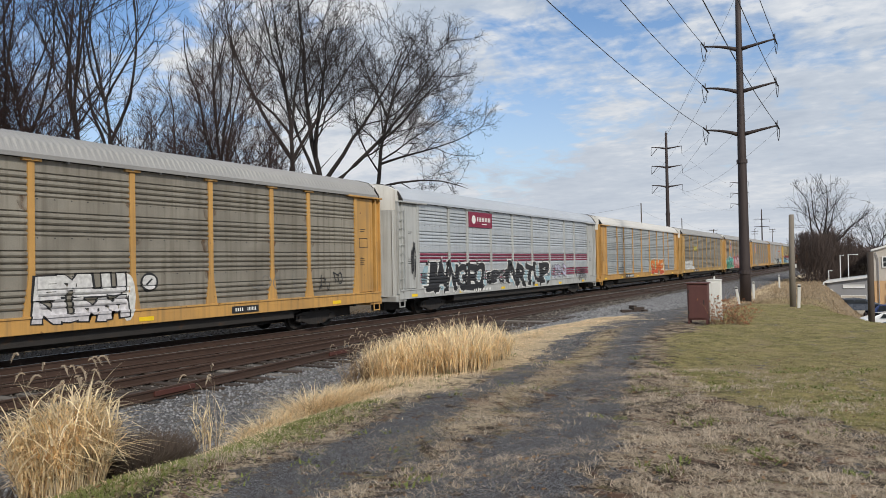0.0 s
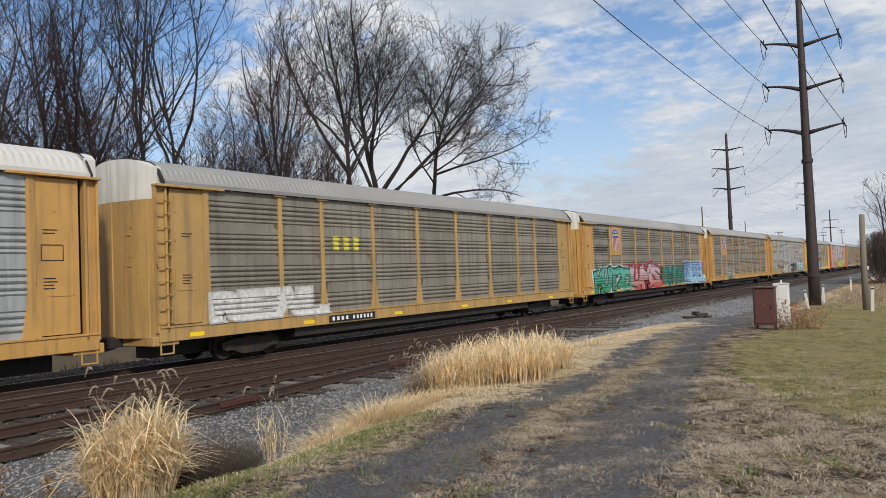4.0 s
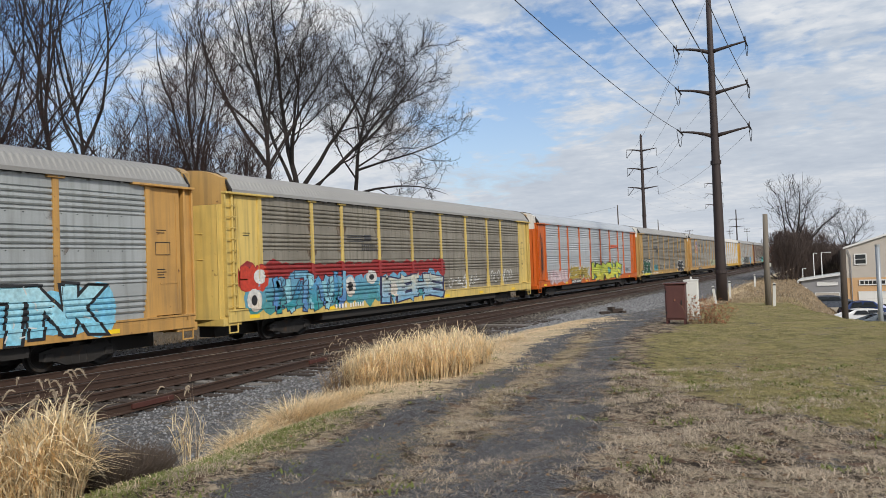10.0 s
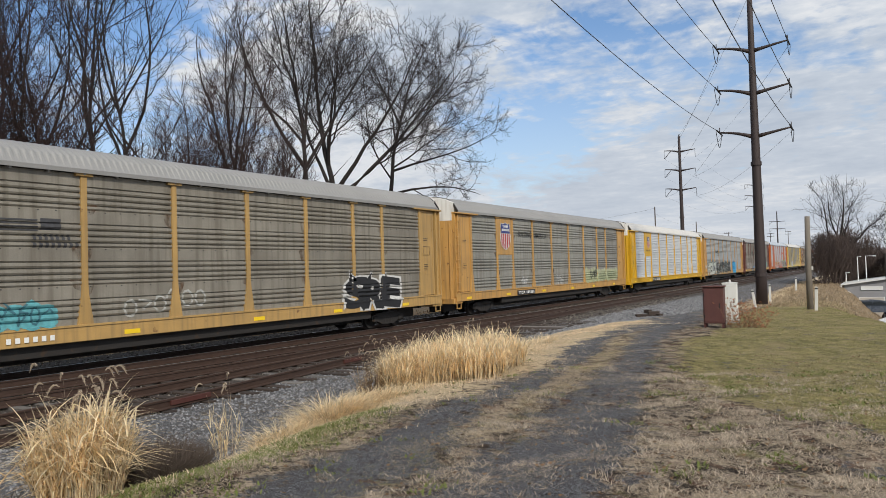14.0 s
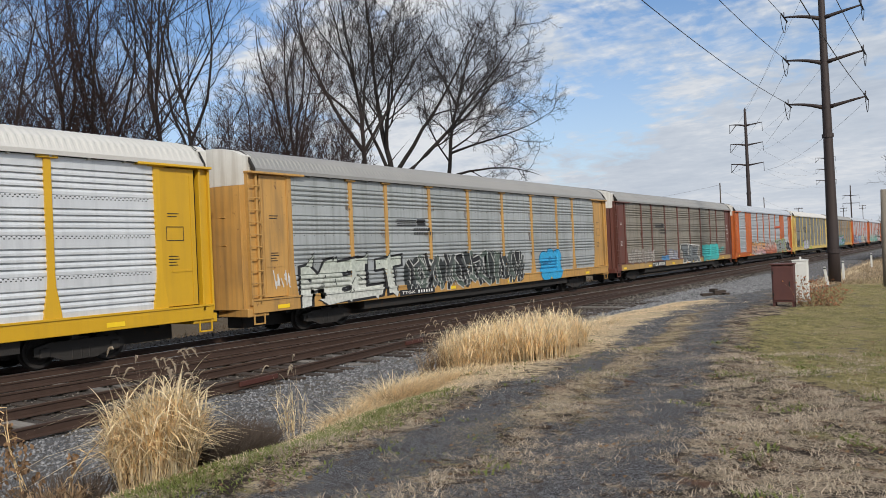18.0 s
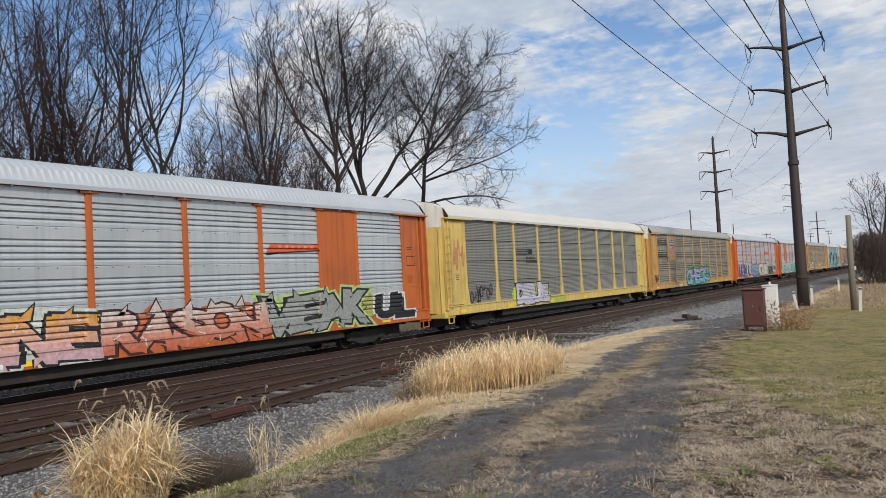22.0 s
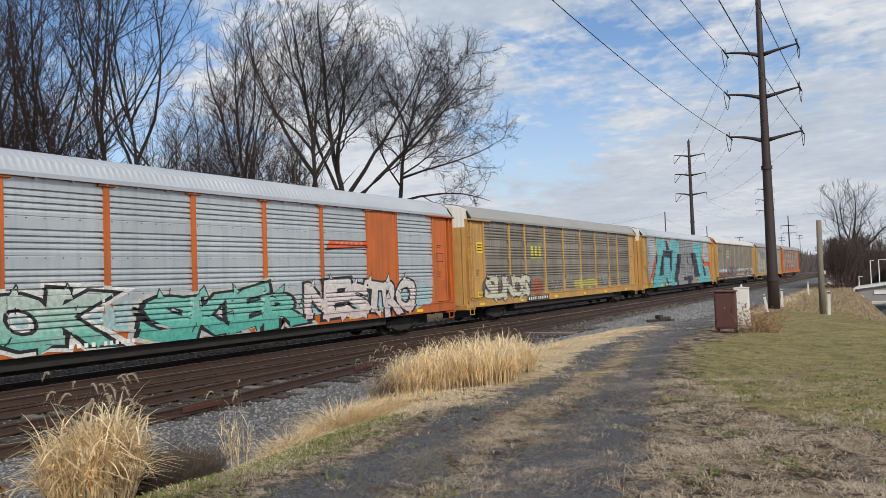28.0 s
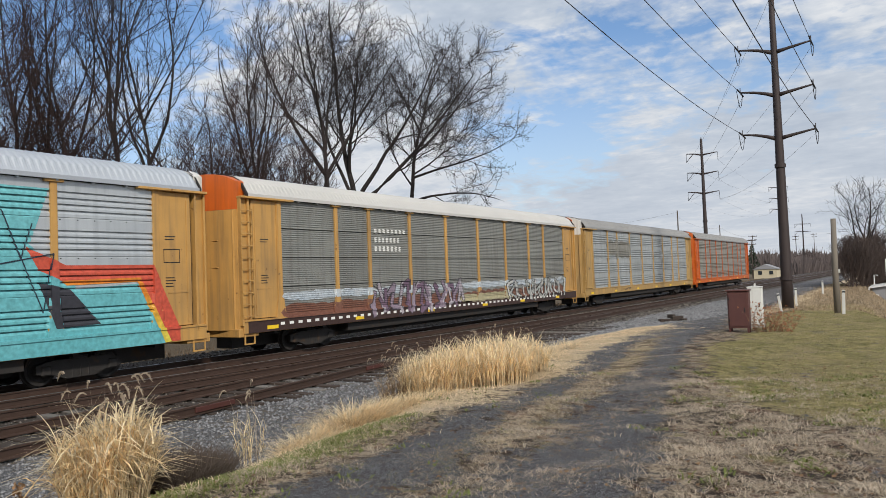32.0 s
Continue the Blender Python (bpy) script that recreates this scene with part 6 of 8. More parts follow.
    scribble(19, 4.7, 6.8, 1.3, 2.3, paint((0.5, 0.5, 0.48)), 194, 0.045, 6)
    scribble(19, 7.3, 11.4, 1.3, 1.9, paint((0.38, 0.36, 0.32)), 195, 0.05, 7)
    for a, b in ((3.48, 4.02), (1.32, 1.56)):
        on(19, flat([quad(-12.65, -12.03, a, b)]), reflector_mat, "notice", 2, "yellow notice")
        for i in range(3):
            on(19, flat([quad(-12.58, -12.12, a + (b - a) * (0.2 + 0.25 * i), a + (b - a) * (0.3 + 0.25 * i))]), paint(BLACK), "notice_bars", 4)
    car_mark(19, -7.1, -4.1, 0.86, 1.12)
    # car 20: huge letters over the whole side
    tq, gr, dk = paint((0.12, 0.42, 0.46), (0.16, 0.48, 0.52), 0.8, 5), paint((0.27, 0.275, 0.28)), paint((0.035, 0.035, 0.045))
    def big(mat, layer, *polys):
        on(20, eps(list(polys)), mat, "graffiti_letter", layer, "huge painted letter shape")
    big(tq, 1, [(-10.9, 0.83), (-7.6, 0.83), (-7.05, 1.6), (-7.05, 4.98), (-9.0, 5.0), (-9.1, 3.0)], [(-7.05, 0.83), (-2.2, 0.83), (-1.3, 3.7), (-1.3, 4.98), (-4.3, 4.98), (-4.6, 3.9), (-7.05, 3.7)], [(-7.05, 3.9), (-5.9, 3.95), (-5.85, 4.95), (-7.05, 4.97)])
    big(gr, 2, [(-2.6, 0.83), (5.6, 0.83), (4.9, 3.0), (4.3, 4.92), (-1.25, 4.96), (-1.3, 3.6)])
    big(tq, 3, [(4.34, 4.92), (8.9, 4.87), (8.4, 3.5), (9.6, 2.4), (11.4, 2.5), (12.1, 0.83), (6.4, 0.83), (5.2, 2.6)])
    big(dk, 4, [(-7.1, 3.6), (-7.06, 1.83), (-8.3, 1.78)], [(-7.05, 4.05), (-4.95, 3.98), (-3.45, 4.08), (-4.0, 2.9), (-4.55, 1.85), (-4.6, 3.35), (-6.6, 3.45), (-7.05, 2.5)], [(-5.8, 4.9), (-5.3, 4.9), (-4.6, 4.05), (-5.7, 4.02)], [(-1.75, 3.75), (-0.2, 3.72), (-0.6, 3.0), (-2.2, 1.15), (-3.45, 1.1)], [(1.95, 4.0), (1.5, 2.85), (2.3, 2.85)], [(3.4, 3.92), (5.55, 3.88), (7.1, 1.46), (4.9, 1.46)], [(0.3, 1.55), (4.0, 1.6), (4.0, 1.25), (3.2, 1.2), (3.0, 0.83), (1.6, 0.83), (1.5, 1.2), (0.3, 1.2)], [(8.6, 2.6), (9.4, 2.4), (10.2, 1.5), (9.0, 1.45)], [(-10.4, 1.5), (-9.15, 3.1), (-9.05, 3.9), (-8.5, 3.6), (-9.3, 2.6), (-10.6, 0.95)], [(-6.3, 0.83), (-5.7, 0.83), (-5.6, 1.5), (-6.0, 1.7)], [(-2.7, 0.83), (-2.0, 0.83), (-1.8, 1.2), (-2.4, 1.2)])
    big(paint((0.58, 0.09, 0.05)), 4, [(-11.7, 1.1), (-10.2, 2.45), (-9.1, 3.65), (-9.12, 3.05), (-10.4, 1.6), (-11.9, 0.86)], [(8.3, 3.45), (9.3, 3.0), (11.8, 3.0), (12.6, 1.3), (12.6, 0.86), (12.2, 0.86), (11.4, 2.62), (9.3, 2.55), (8.6, 2.9)])
    big(paint(YELLOW, ORANGE), 5, [(-12.0, 0.86), (-10.5, 1.75), (-9.15, 3.0), (-9.3, 2.75), (-10.6, 1.4), (-11.5, 0.84)], [(9.2, 2.62), (11.4, 2.66), (12.3, 0.86), (12.1, 0.84), (11.3, 2.55), (9.3, 2.5)])
    scribble(20, -9.0, 9.0, 1.2, 4.8, paint((0.02, 0.03, 0.05)), 201, 0.03, 14, layer=7)
    car_mark(20, -6.85, -4.45, 0.86, 1.12)
    # car 21
    for i in range(3):
        bars(21, -6.76, (-4.56, -5.0, -4.9)[i], 4.14 - i * 0.34, 4.34 - i * 0.34, (8, 7, 7)[i], white_line, "lettering")
    cloud(21, -11.6, 11.6, 1.75, 2.1, paint((0.40, 0.52, 0.62), (0.55, 0.58, 0.60)), 211, n=34)
    cloud(21, -11.6, 11.6, 1.1, 1.7, paint((0.19, 0.07, 0.045), (0.23, 0.12, 0.08)), 212, n=34)
    wildstyle(21, -7.0, -0.1, 0.95, 2.25, [(0.30, 0.24, 0.30), (0.44, 0.40, 0.44), (0.20, 0.13, 0.19)], (0.06, 0.05, 0.06), 213)
    wildstyle(21, 4.4, 11.7, 0.95, 2.1, [(0.56, 0.56, 0.54), (0.42, 0.44, 0.42)], BLACK, 214, w=0.14)
    cloud(21, -0.2, 4.7, 1.1, 1.6, paint((0.42, 0.38, 0.24)), 215, layer=1)
    on(21, flat([quad(-13.4, 13.4, 0.83, 1.2)]), paint((0.05, 0.025, 0.02)), "sill_band", 1, "dark painted sill with white dashes")
    on(21, flat([quad(-12 + i * 0.42, -11.8 + i * 0.42, 1.0, 1.09) for i in range(54)]), white_line, "sill_dashes", 3)
    # car 22, 23
    scribble(22, -6.5, -4.6, 0.9, 1.1, paint(BLACK), 221, 0.04, 4)
    cloud(22, -8.8, -4.4, 3.2, 4.6, PANELS["grey"], 222, "sheet_patch", n=4)
    scribble(23, -10, 8, 1.35, 2.0, paint((0.36, 0.12, 0.06)), 231, 0.06, 14)
    for k in range(len(train)):
        panel_notes(k)


draw_graffiti()

# ---- power line ----
def arc(p, q, sag, n=14):
    p, q = Vector(p), Vector(q)
    return [p.lerp(q, i / n) - Vector((0, 0, sag * 4 * (i / n) * (1 - i / n))) for i in range(n + 1)]


def curve_tube(name, pts, r, mat, parent=None, label="", sides=5):
    bm = bmesh.new()
    tube(bm, pts, r, sides)
    return part(name, bm, mat, parent, label, smooth=True)


def pylon(x, y, z0, top, arms, reach, rise, label, strain, r0=0.40):
    t = thing("transmission_tower", (0, 0, 0), label, "power pole", "transmission towers")
    bm = bmesh.new()
    n = 8
    tube(bm, [(x, y, z0 + (top - z0) * i / n) for i in range(n + 1)], [r0 + (0.17 - r0) * i / n for i in range(n + 1)], 14)
    part("shaft", bm, tower_mat, t, smooth=True)
    for zc in (z0 + (top - z0) * 0.455, z0 + (top - z0) * 0.10):
        rr = r0 + (0.17 - r0) * (zc - z0) / (top - z0)
        bm = bmesh.new()
        tube(bm, [(x, y, zc - 0.12), (x, y, zc + 0.12)], rr + 0.07, 14)
        part("collar", bm, tower_mat, t)
    tips = []
    for za in arms:
        for s in (-1, 1):
            rr = r0 + (0.17 - r0) * (za - z0) / (top - z0)
            pts = [(x + s * (rr * 0.6 + (reach - rr * 0.6) * u), y + s * 0.14 * u, za + (rise if s < 0 else rise - 0.10) * (1.25 * u - 0.30 * u * u) + (0.05 if s < 0 else -0.02) * math.sin(3.14 * u)) for u in (0, 0.2, 0.4, 0.6, 0.8, 1.0)]
            bm = bmesh.new()
            tube(bm, pts, [0.15, 0.12, 0.10, 0.085, 0.07, 0.055], 8)
            a = part("arm", bm, tower_mat, t, smooth=True)
            tip = Vector(pts[-1])
            tips.append(tip)
            if strain:
                # string insulators both ways and a jumper loop below
                for d in (-1, 1):
                    e = tip + Vector((0, d * 1.0, 0.02 if d < 0 else -0.05))
                    bm = bmesh.new()
                    seg = [tip.lerp(e, i / 12) for i in range(13)]
                    tube(bm, seg, [0.03 if i % 2 else 0.055 for i in range(13)], 8)
                    part("insulator", bm, wire_mat, a)
                loop = [tip + Vector((s * 0.05, -1 + 2 * i / 12, -0.05 - 0.95 * math.sin(3.1416 * i / 12))) for i in range(13)]
                curve_tube("jumper", loop, 0.022, wire_mat, a)
                bm = bmesh.new()
                tube(bm, [tip, tip + Vector((0, 0, 0.35))], 0.03, 6)
                part("finial", bm, tower_mat, a)
            else:
                # braced post insulator under the arm's end
                curve_tube("insulator", [tip, tip + Vector((s * 0.05, 0, -1.25))], 0.03, wire_mat, a)
                if s < 0:
                    curve_tube("brace", [tip + Vector((0.95, 0, -0.1)), tip + Vector((0, 0, -1.2))], 0.045, tower_mat, a)
    bm = bmesh.new()
    tube(bm, [(x, y, top), (x, y, top + 0.25)], 0.07, 8)
    part("cap", bm, tower_mat, t)
    return tips


T1 = pylon(-7.15, 53.91, gz(-7.15, 53.9) - 0.05, 20.25, (16.44, 13.57, 10.68), 2.22, 0.50, "dark brown steel transmission tower with three pairs of curved arms", True, 0.37)
T2 = pylon(-25.9, 115.1, -1.0, 21.4, (19.05, 16.2, 13.28), 2.2, 0.35, "distant brown steel transmission tower behind the tracks", False, 0.36)
T3 = pylon(-29.5, 216.0, -1.0, 24.5, (22.6, 19.7, 16.8), 2.3, 0.35, "far transmission tower beyond the railway", False, 0.36)
T4 = pylon(-33.3, 298.0, -1.0, 20.0, (16.5, 13.8), 2.6, 0.1, "far transmission tower above the trees", False, 0.3)
wires = thing("overhead_wires", (0, 0, 0), "dark power wires strung between the towers", "power lines")
wires["kind"] = "stuff"
for i, tip in enumerate(T1):
    a = tip + Vector((0, -1.0, 0.02))
    curve_tube("wire", arc(a, (a.x + 2.0, -46, a.z + 7.0), 3.0, 40), 0.021, wire_mat, wires, sides=4)
    b = T2[i] + Vector((0, 0, -1.2))
    curve_tube("wire", arc(tip + Vector((0, 1.0, -0.05)), b, 0.9, 20), 0.011, wire_mat, wires, sides=4)
    curve_tube("wire", arc(b, T3[i] + Vector((0, 0, -1.2)), 1.6, 16), 0.008, wire_mat, wires, sides=4)
for za in (20.3,):
    curve_tube("wire", arc((-7.15, 53.9, za), (-5.15, -46, za + 7.0), 0.0, 8), 0.017, wire_mat, wires, sides=4)
    curve_tube("wire", arc((-7.15, 53.9, za), (-25.9, 115.1, 21.5), 0.7, 20), 0.010, wire_mat, wires, sides=4)


def utility_pole(x, y, top, label, arm=True, r=0.14, base=None):
    b = gz(x, y) - 0.1 if base is None else base
    t = thing("utility_pole", (0, 0, 0), label, "utility pole", "wooden utility poles")
    bm = bmesh.new()
    tube(bm, [(x, y, b), (x, y, b + (top - b) * 0.5), (x, y, top)], [r, r * 0.85, r * 0.7], 8)
    part("pole", bm, pole_dark, t, smooth=True)
    if arm:
        for k, dz in enumerate((0.3, 1.3)):
            bm = boxes((x - 1.1, x + 1.1, y - 0.06, y + 0.06, top - dz - 0.07, top - dz + 0.07), bevel=0.01)
            part("crossarm", bm, pole_dark, t)
            for dx in (-1.0, -0.4, 0.4, 1.0):
                bm = bmesh.new()
                tube(bm, [(x + dx, y, top - dz + 0.06), (x + dx, y, top - dz + 0.28)], 0.05, 6)
                part("insulator", bm, wire_mat, t)
    return t


for x, y, top in ((-35.2, 135.5, 12.6), (-38.6, 186.0, 12.2), (-38.3, 226.8, 10.8), (-36.0, 300.0, 12.5), (-35.0, 205.0, 9.0), (-33.0, 330.0, 14.0)):
    utility_pole(x, y, top, "distant dark wooden utility pole with crossarms", y > 190)
curve_tube("wire", arc((-35.2, 135.5, 12.3), (-62.0, 120.0, 9.5), 0.8), 0.012, wire_mat, wires, sides=4)
curve_tube("wire", arc((-35.2, 135.5, 11.4), (-38.6, 186.0, 11.6), 0.9), 0.012, wire_mat, wires, sides=4)
curve_tube("wire", arc((-38.6, 186.0, 11.6), (-38.3, 226.8, 10.4), 0.7), 0.012, wire_mat, wires, sides=4)

# ---- lineside cabinets and posts ----
def red_cabinet():
    x, y = -4.92, 26.0
    z = gz(x, y)
    c = thing("red_cabinet", (x, y, z), "weathered dark red steel cabinet on short legs in the grass", "cabinet", rz=4)
    part("body", boxes((-0.32, 0.32, -0.28, 0.28, 0.16, 1.34), bevel=0.012), box_red, c)
    part("door", boxes((-0.28, 0.28, -0.305, -0.283, 0.22, 1.26), bevel=0.006), box_red, c)
    d = boxes((-0.36, 0.36, -0.33, 0.32, 1.345, 1.39), bevel=0.01)
    part("lid", d, box_red, c)
    part("handle", boxes((0.19, 0.22, -0.33, -0.308, 0.66, 0.82)), steel_dark, c)
    for hz in (0.35, 1.05):
        part("hinge", boxes((-0.30, -0.26, -0.315, -0.308, hz, hz + 0.1)), steel_dark, c)
    for lx in (-0.28, 0.28):
        for ly in (-0.22, 0.22):
            part("leg", boxes((lx - 0.03, lx + 0.03, ly - 0.03, ly + 0.03, -0.12, 0.16)), box_red, c)


def white_cabinet():
    x, y = -4.85, 28.6
    z = gz(x, y)
    c = thing("white_cabinet", (x, y, z), "white railway signal cabinet on a concrete base", "cabinet", rz=4)
    part("base", boxes((-0.27, 0.27, -0.24, 0.24, -0.1, 0.12), bevel=0.01), concrete, c)
    part("body", boxes((-0.24, 0.24, -0.22, 0.22, 0.12, 1.42), bevel=0.012), box_white, c)
    part("door", boxes((-0.21, 0.21, -0.242, -0.224, 0.18, 1.34), bevel=0.005), box_white, c)
    bm = bmesh.new()
    extrude_y(bm, [(-0.255, 1.42), (0.255, 1.42), (0.255, 1.45), (0.0, 1.475), (-0.255, 1.45)], -0.24, 0.24)
    part("roof", bm, box_white, c)
    part("handle", boxes((0.13, 0.16, -0.262, -0.245, 0.74, 0.86)), steel_dark, c)
    bm = bmesh.new()
    tube(bm, [(0.0, 0, 1.46), (0.0, 0, 1.53), (0.03, 0, 1.55)], 0.035, 8)
    part("vent", bm, box_white, c)


red_cabinet()
white_cabinet()


def marker_post(x, y, h, lean=0):
    z = gz(x, y)
    p = thing("marker_post", (x, y, z), "slim white lineside marker post", "post", "marker posts")
    p.rotation_euler[1] = radians(lean)
    part("shaft", boxes((-0.07, 0.07, -0.04, 0.04, -0.1, h), bevel=0.01), box_white, p)
    part("band", boxes((-0.072, 0.072, -0.042, 0.042, h - 0.14, h - 0.06)), black_paint, p)


marker_post(-6.95, 49.5, 1.1, -8)
marker_post(-7.1, 57.6, 1.25)
marker_post(-7.0, 74.7, 1.25)
marker_post(-3.2, 43.9, 1.25, 2)
wp = thing("wooden_pole", (-3.55, 44.86, gz(-3.55, 44.86)), "bare grey weathered timber pole standing on the lawn", "pole")
bm = bmesh.new()
tube(bm, [(0, 0, -0.3), (-0.01, 0, 2.4), (0.03, 0, 5.0)], [0.17, 0.155, 0.13], 10)
part("pole", bm, pole_mat, wp, smooth=True)
part("marker", boxes((0.13, 0.22, -0.05, 0.05, 2.1, 2.3), bevel=0.02), box_white, wp)
tp = thing("timber_post", (0.1, 34.0, gz(0.1, 34.0)), "thick dark timber post at the lawn's edge", "post")
bm = bmesh.new()
tube(bm, [(0, 0, -0.5), (0, 0, 1.4), (0.02, 0, 2.5 - gz(0.1, 34.0))], [0.125, 0.12, 0.115], 10)
part("post", bm, pole_dark, tp, smooth=True)
for px, py, top, rr in ((1.48, 38.0, 2.62, 0.11), (2.15, 37.0, 3.25, 0.12)):
    sp = thing("steel_pole", (px, py, gz(px, py)), "galvanised grey steel pole below the lawn", "pole", "steel poles")
    bm = bmesh.new()
    tube(bm, [(0, 0, -0.2), (0, 0, top - gz(px, py))], [rr, rr * 0.85], 10)
    part("pole", bm, pole_steel, sp, smooth=True)
    bm = bmesh.new()
    tube(bm, [(0, 0, top - gz(px, py)), (0, 0, top - gz(px, py) + 0.06)], rr * 0.95, 10)
    part("cap", bm, pole_steel, sp)

# old sleepers piled by the track
pile = thing("timber_pile", (-10.1, 37.0, gz(-10.1, 37.0) - 0.06), "small pile of old blackened sleepers and scrap beside the track", "timber pile")
for i, (dx, dy, dz, a, L) in enumerate(((0.0, 0, 0.08, 12, 0.95), (0.1, 0.3, 0.08, -16, 0.8), (0.2, 0.12, 0.22, 38, 0.55), (-0.42, -0.1, 0.10, 50, 0.45), (0.5, 0.0, 0.12, -40, 0.4), (-0.1, 0.2, 0.3, -25, 0.35))):
    p = part("timber", boxes((-L / 2, L / 2, -0.11, 0.11, -0.09, 0.09), bevel=0.015), tie_mat, pile, loc=(dx, dy, dz))
    p.rotation_euler[2] = radians(a)

# ---- buildings beyond the lawn ----
wall_grey = material("grey-beige cladding", (0.50, 0.455, 0.40), 0.7, 0, 0.1, 1.0, 20, 0.05, spread=0.0)
wall_tan = material("tan cladding", (0.60, 0.38, 0.20), 0.7, 0, 0.1, 1.0, 20, 0.05, spread=0.0)
wall_slate = material("slate grey cladding", (0.27, 0.27, 0.28), 0.7, 0, 0.1, 1.0, 20, 0.05, spread=0.0)
roof_blue = material("blue-grey metal roof", (0.10, 0.13, 0.19), 0.5, 0.2, 0.1, 1.0, 20, 0.05, spread=0.0)
trim_white = material("white trim", (0.74, 0.74, 0.72), 0.5, 0, 0.06, 1.0, 20, 0.0)
glass_dark = material("dark window glass", (0.03, 0.035, 0.04), 0.08, 0, 0.1, 1.0, 20, 0.0)
cream_wall = material("cream render", (0.55, 0.48, 0.34), 0.8, 0, 0.1, 1.0, 20, 0.0)


def opening(parent, name, x0, x1, z0, z1, y, mat, frame=0.09, bars_n=0):
    w = part(name, boxes((x0, x1, y - 0.06, y + 0.05, z0, z1)), mat, parent)
    part("frame", boxes((x0 - frame, x1 + frame, y - 0.09, y - 0.065, z1, z1 + frame), (x0 - frame, x1 + frame, y - 0.09, y - 0.065, z0 - frame, z0), (x0 - frame, x0, y - 0.09, y - 0.065, z0, z1), (x1, x1 + frame, y - 0.09, y - 0.065, z0, z1)), trim_white, w)
    for i in range(bars_n):
        z = z0 + (i + 1) * (z1 - z0) / (bars_n + 1)
        part("glazing_bar", boxes((x0, x1, y - 0.085, y - 0.065, z - 0.03, z + 0.03)), trim_white, w)
    return w


def warehouse():
    b = thing("warehouse", (0.3, 0, 0), "two-storey warehouse with tan lower and grey upper cladding", "building")
    zb, y = -4.9, 90.0
    part("lower_wall", boxes((0.3, 14.0, y, y + 16, zb, -0.25)), wall_tan, b)
    bm = bmesh.new()
    extrude_y(bm, [(0.3, -0.25), (6.0, -0.25), (6.0, 4.62), (0.3, 2.85)], y + 0.003, y + 16)
    part("upper_wall", bm, wall_grey, b)
    bm = bmesh.new()
    extrude_y(bm, [(0.1, 2.80), (6.15, 4.68), (6.15, 4.88), (0.1, 3.0)], y - 0.25, y + 16.2)
    part("roof", bm, trim_white, b)
    bm = bmesh.new()
    extrude_y(bm, [(6.05, -0.25), (14.0, -0.25), (14.0, 1.35), (6.05, 1.35)], y + 2.0, y + 15.9)
    part("side_wall", bm, wall_tan, b)
    bm = bmesh.new()
    bm.faces.new([bm.verts.new(v) for v in ((6.2, y + 1.6, 1.35), (14.2, y + 1.6, 1.35), (14.2, y + 9, 4.9), (6.2, y + 9, 4.9))])
    bmesh.ops.solidify(bm, geom=bm.faces[:], thickness=0.15)
    part("side_roof", bm, roof_blue, b)
    for x0 in (1.15, 4.2):
        opening(b, "window", x0, x0 + 0.95, 1.2, 2.15, y, glass_dark, 0.1, 1)
    w = opening(b, "strip_window", 1.5, 3.75, -0.95, -0.6, y, glass_dark, 0.12)
    for i in range(5):
        part("glazing_bar", boxes((1.5 + (i + 1) * 0.375 - 0.03, 1.5 + (i + 1) * 0.375 + 0.03, y - 0.085, y - 0.065, -0.95, -0.6)), trim_white, w)
    d = opening(b, "roller_door", 1.35, 4.55, zb, -1.75, y, trim_white, 0.06)
    for i in range(4):
        part("door_seam", boxes((1.35, 4.55, y - 0.072, y - 0.062, zb + 0.6 * (i + 1), zb + 0.6 * (i + 1) + 0.02)), wall_grey, d)
    for i in range(3):
        part("door_pane", boxes((1.5 + i * 1.0, 2.3 + i * 1.0, y - 0.085, y - 0.063, -3.55, -3.05)), glass_dark, d)
    opening(b, "side_window", 6.4, 7.4, 0.1, 1.0, y + 2, glass_dark, 0.1, 1)
    bm = bmesh.new()
    tube(bm, [(0.45, y - 0.1, 2.7), (0.7, y - 0.1, 2.0), (0.75, y - 0.1, zb)], 0.05, 6)
    part("downpipe", bm, wall_slate, b)
    for i, (px, pz) in enumerate(((5.35, -2.5), (5.35, -2.95), (5.35, -3.4))):
        part("sign_board", boxes((px, px + 0.5, y - 0.06, y - 0.02, pz, pz + 0.3)), trim_white, b)


def low_shed():
    b = thing("low_shed", (0, 0, 0.32), "low dark grey outbuilding with a pale roof and white downpipe", "building")
    y, zb = 85.0, -4.8
    bm = bmesh.new()
    extrude_y(bm, [(-3.6, zb), (0.1, zb), (0.1, -0.15), (-3.6, -0.65)], y, y + 9)
    part("wall", bm, wall_slate, b)
    bm = bmesh.new()
    extrude_y(bm, [(-3.9, -0.68), (0.2, -0.12), (0.2, 0.02), (-3.9, -0.54)], y - 0.3, y + 9.3)
    part("roof", bm, trim_white, b)
    opening(b, "strip_window", -2.1, -0.3, -1.1, -0.85, y, trim_white, 0.05)
    opening(b, "garage_door", -2.3, -0.2, zb, -1.9, y, wall_grey, 0.06)
    bm = bmesh.new()
    tube(bm, [(-3.9, y - 0.35, -0.7), (-3.8, y - 0.3, -1.1), (-3.1, y - 0.3, -1.35), (-3.05, y - 0.3, zb)], 0.09, 6)
    part("downpipe", bm, trim_white, b)
    for x, top in ((-3.55, 0.55), (-2.45, 2.15), (-1.7, 2.2)):
        bm = bmesh.new()
        tube(bm, [(x, y + 4, -0.6), (x, y + 4, top), (x + (0.9 if x > -2 else 0.35), y + 4, top - 0.02)], 0.05, 6)
        part("mast", bm, trim_white, b)


warehouse()
low_shed()


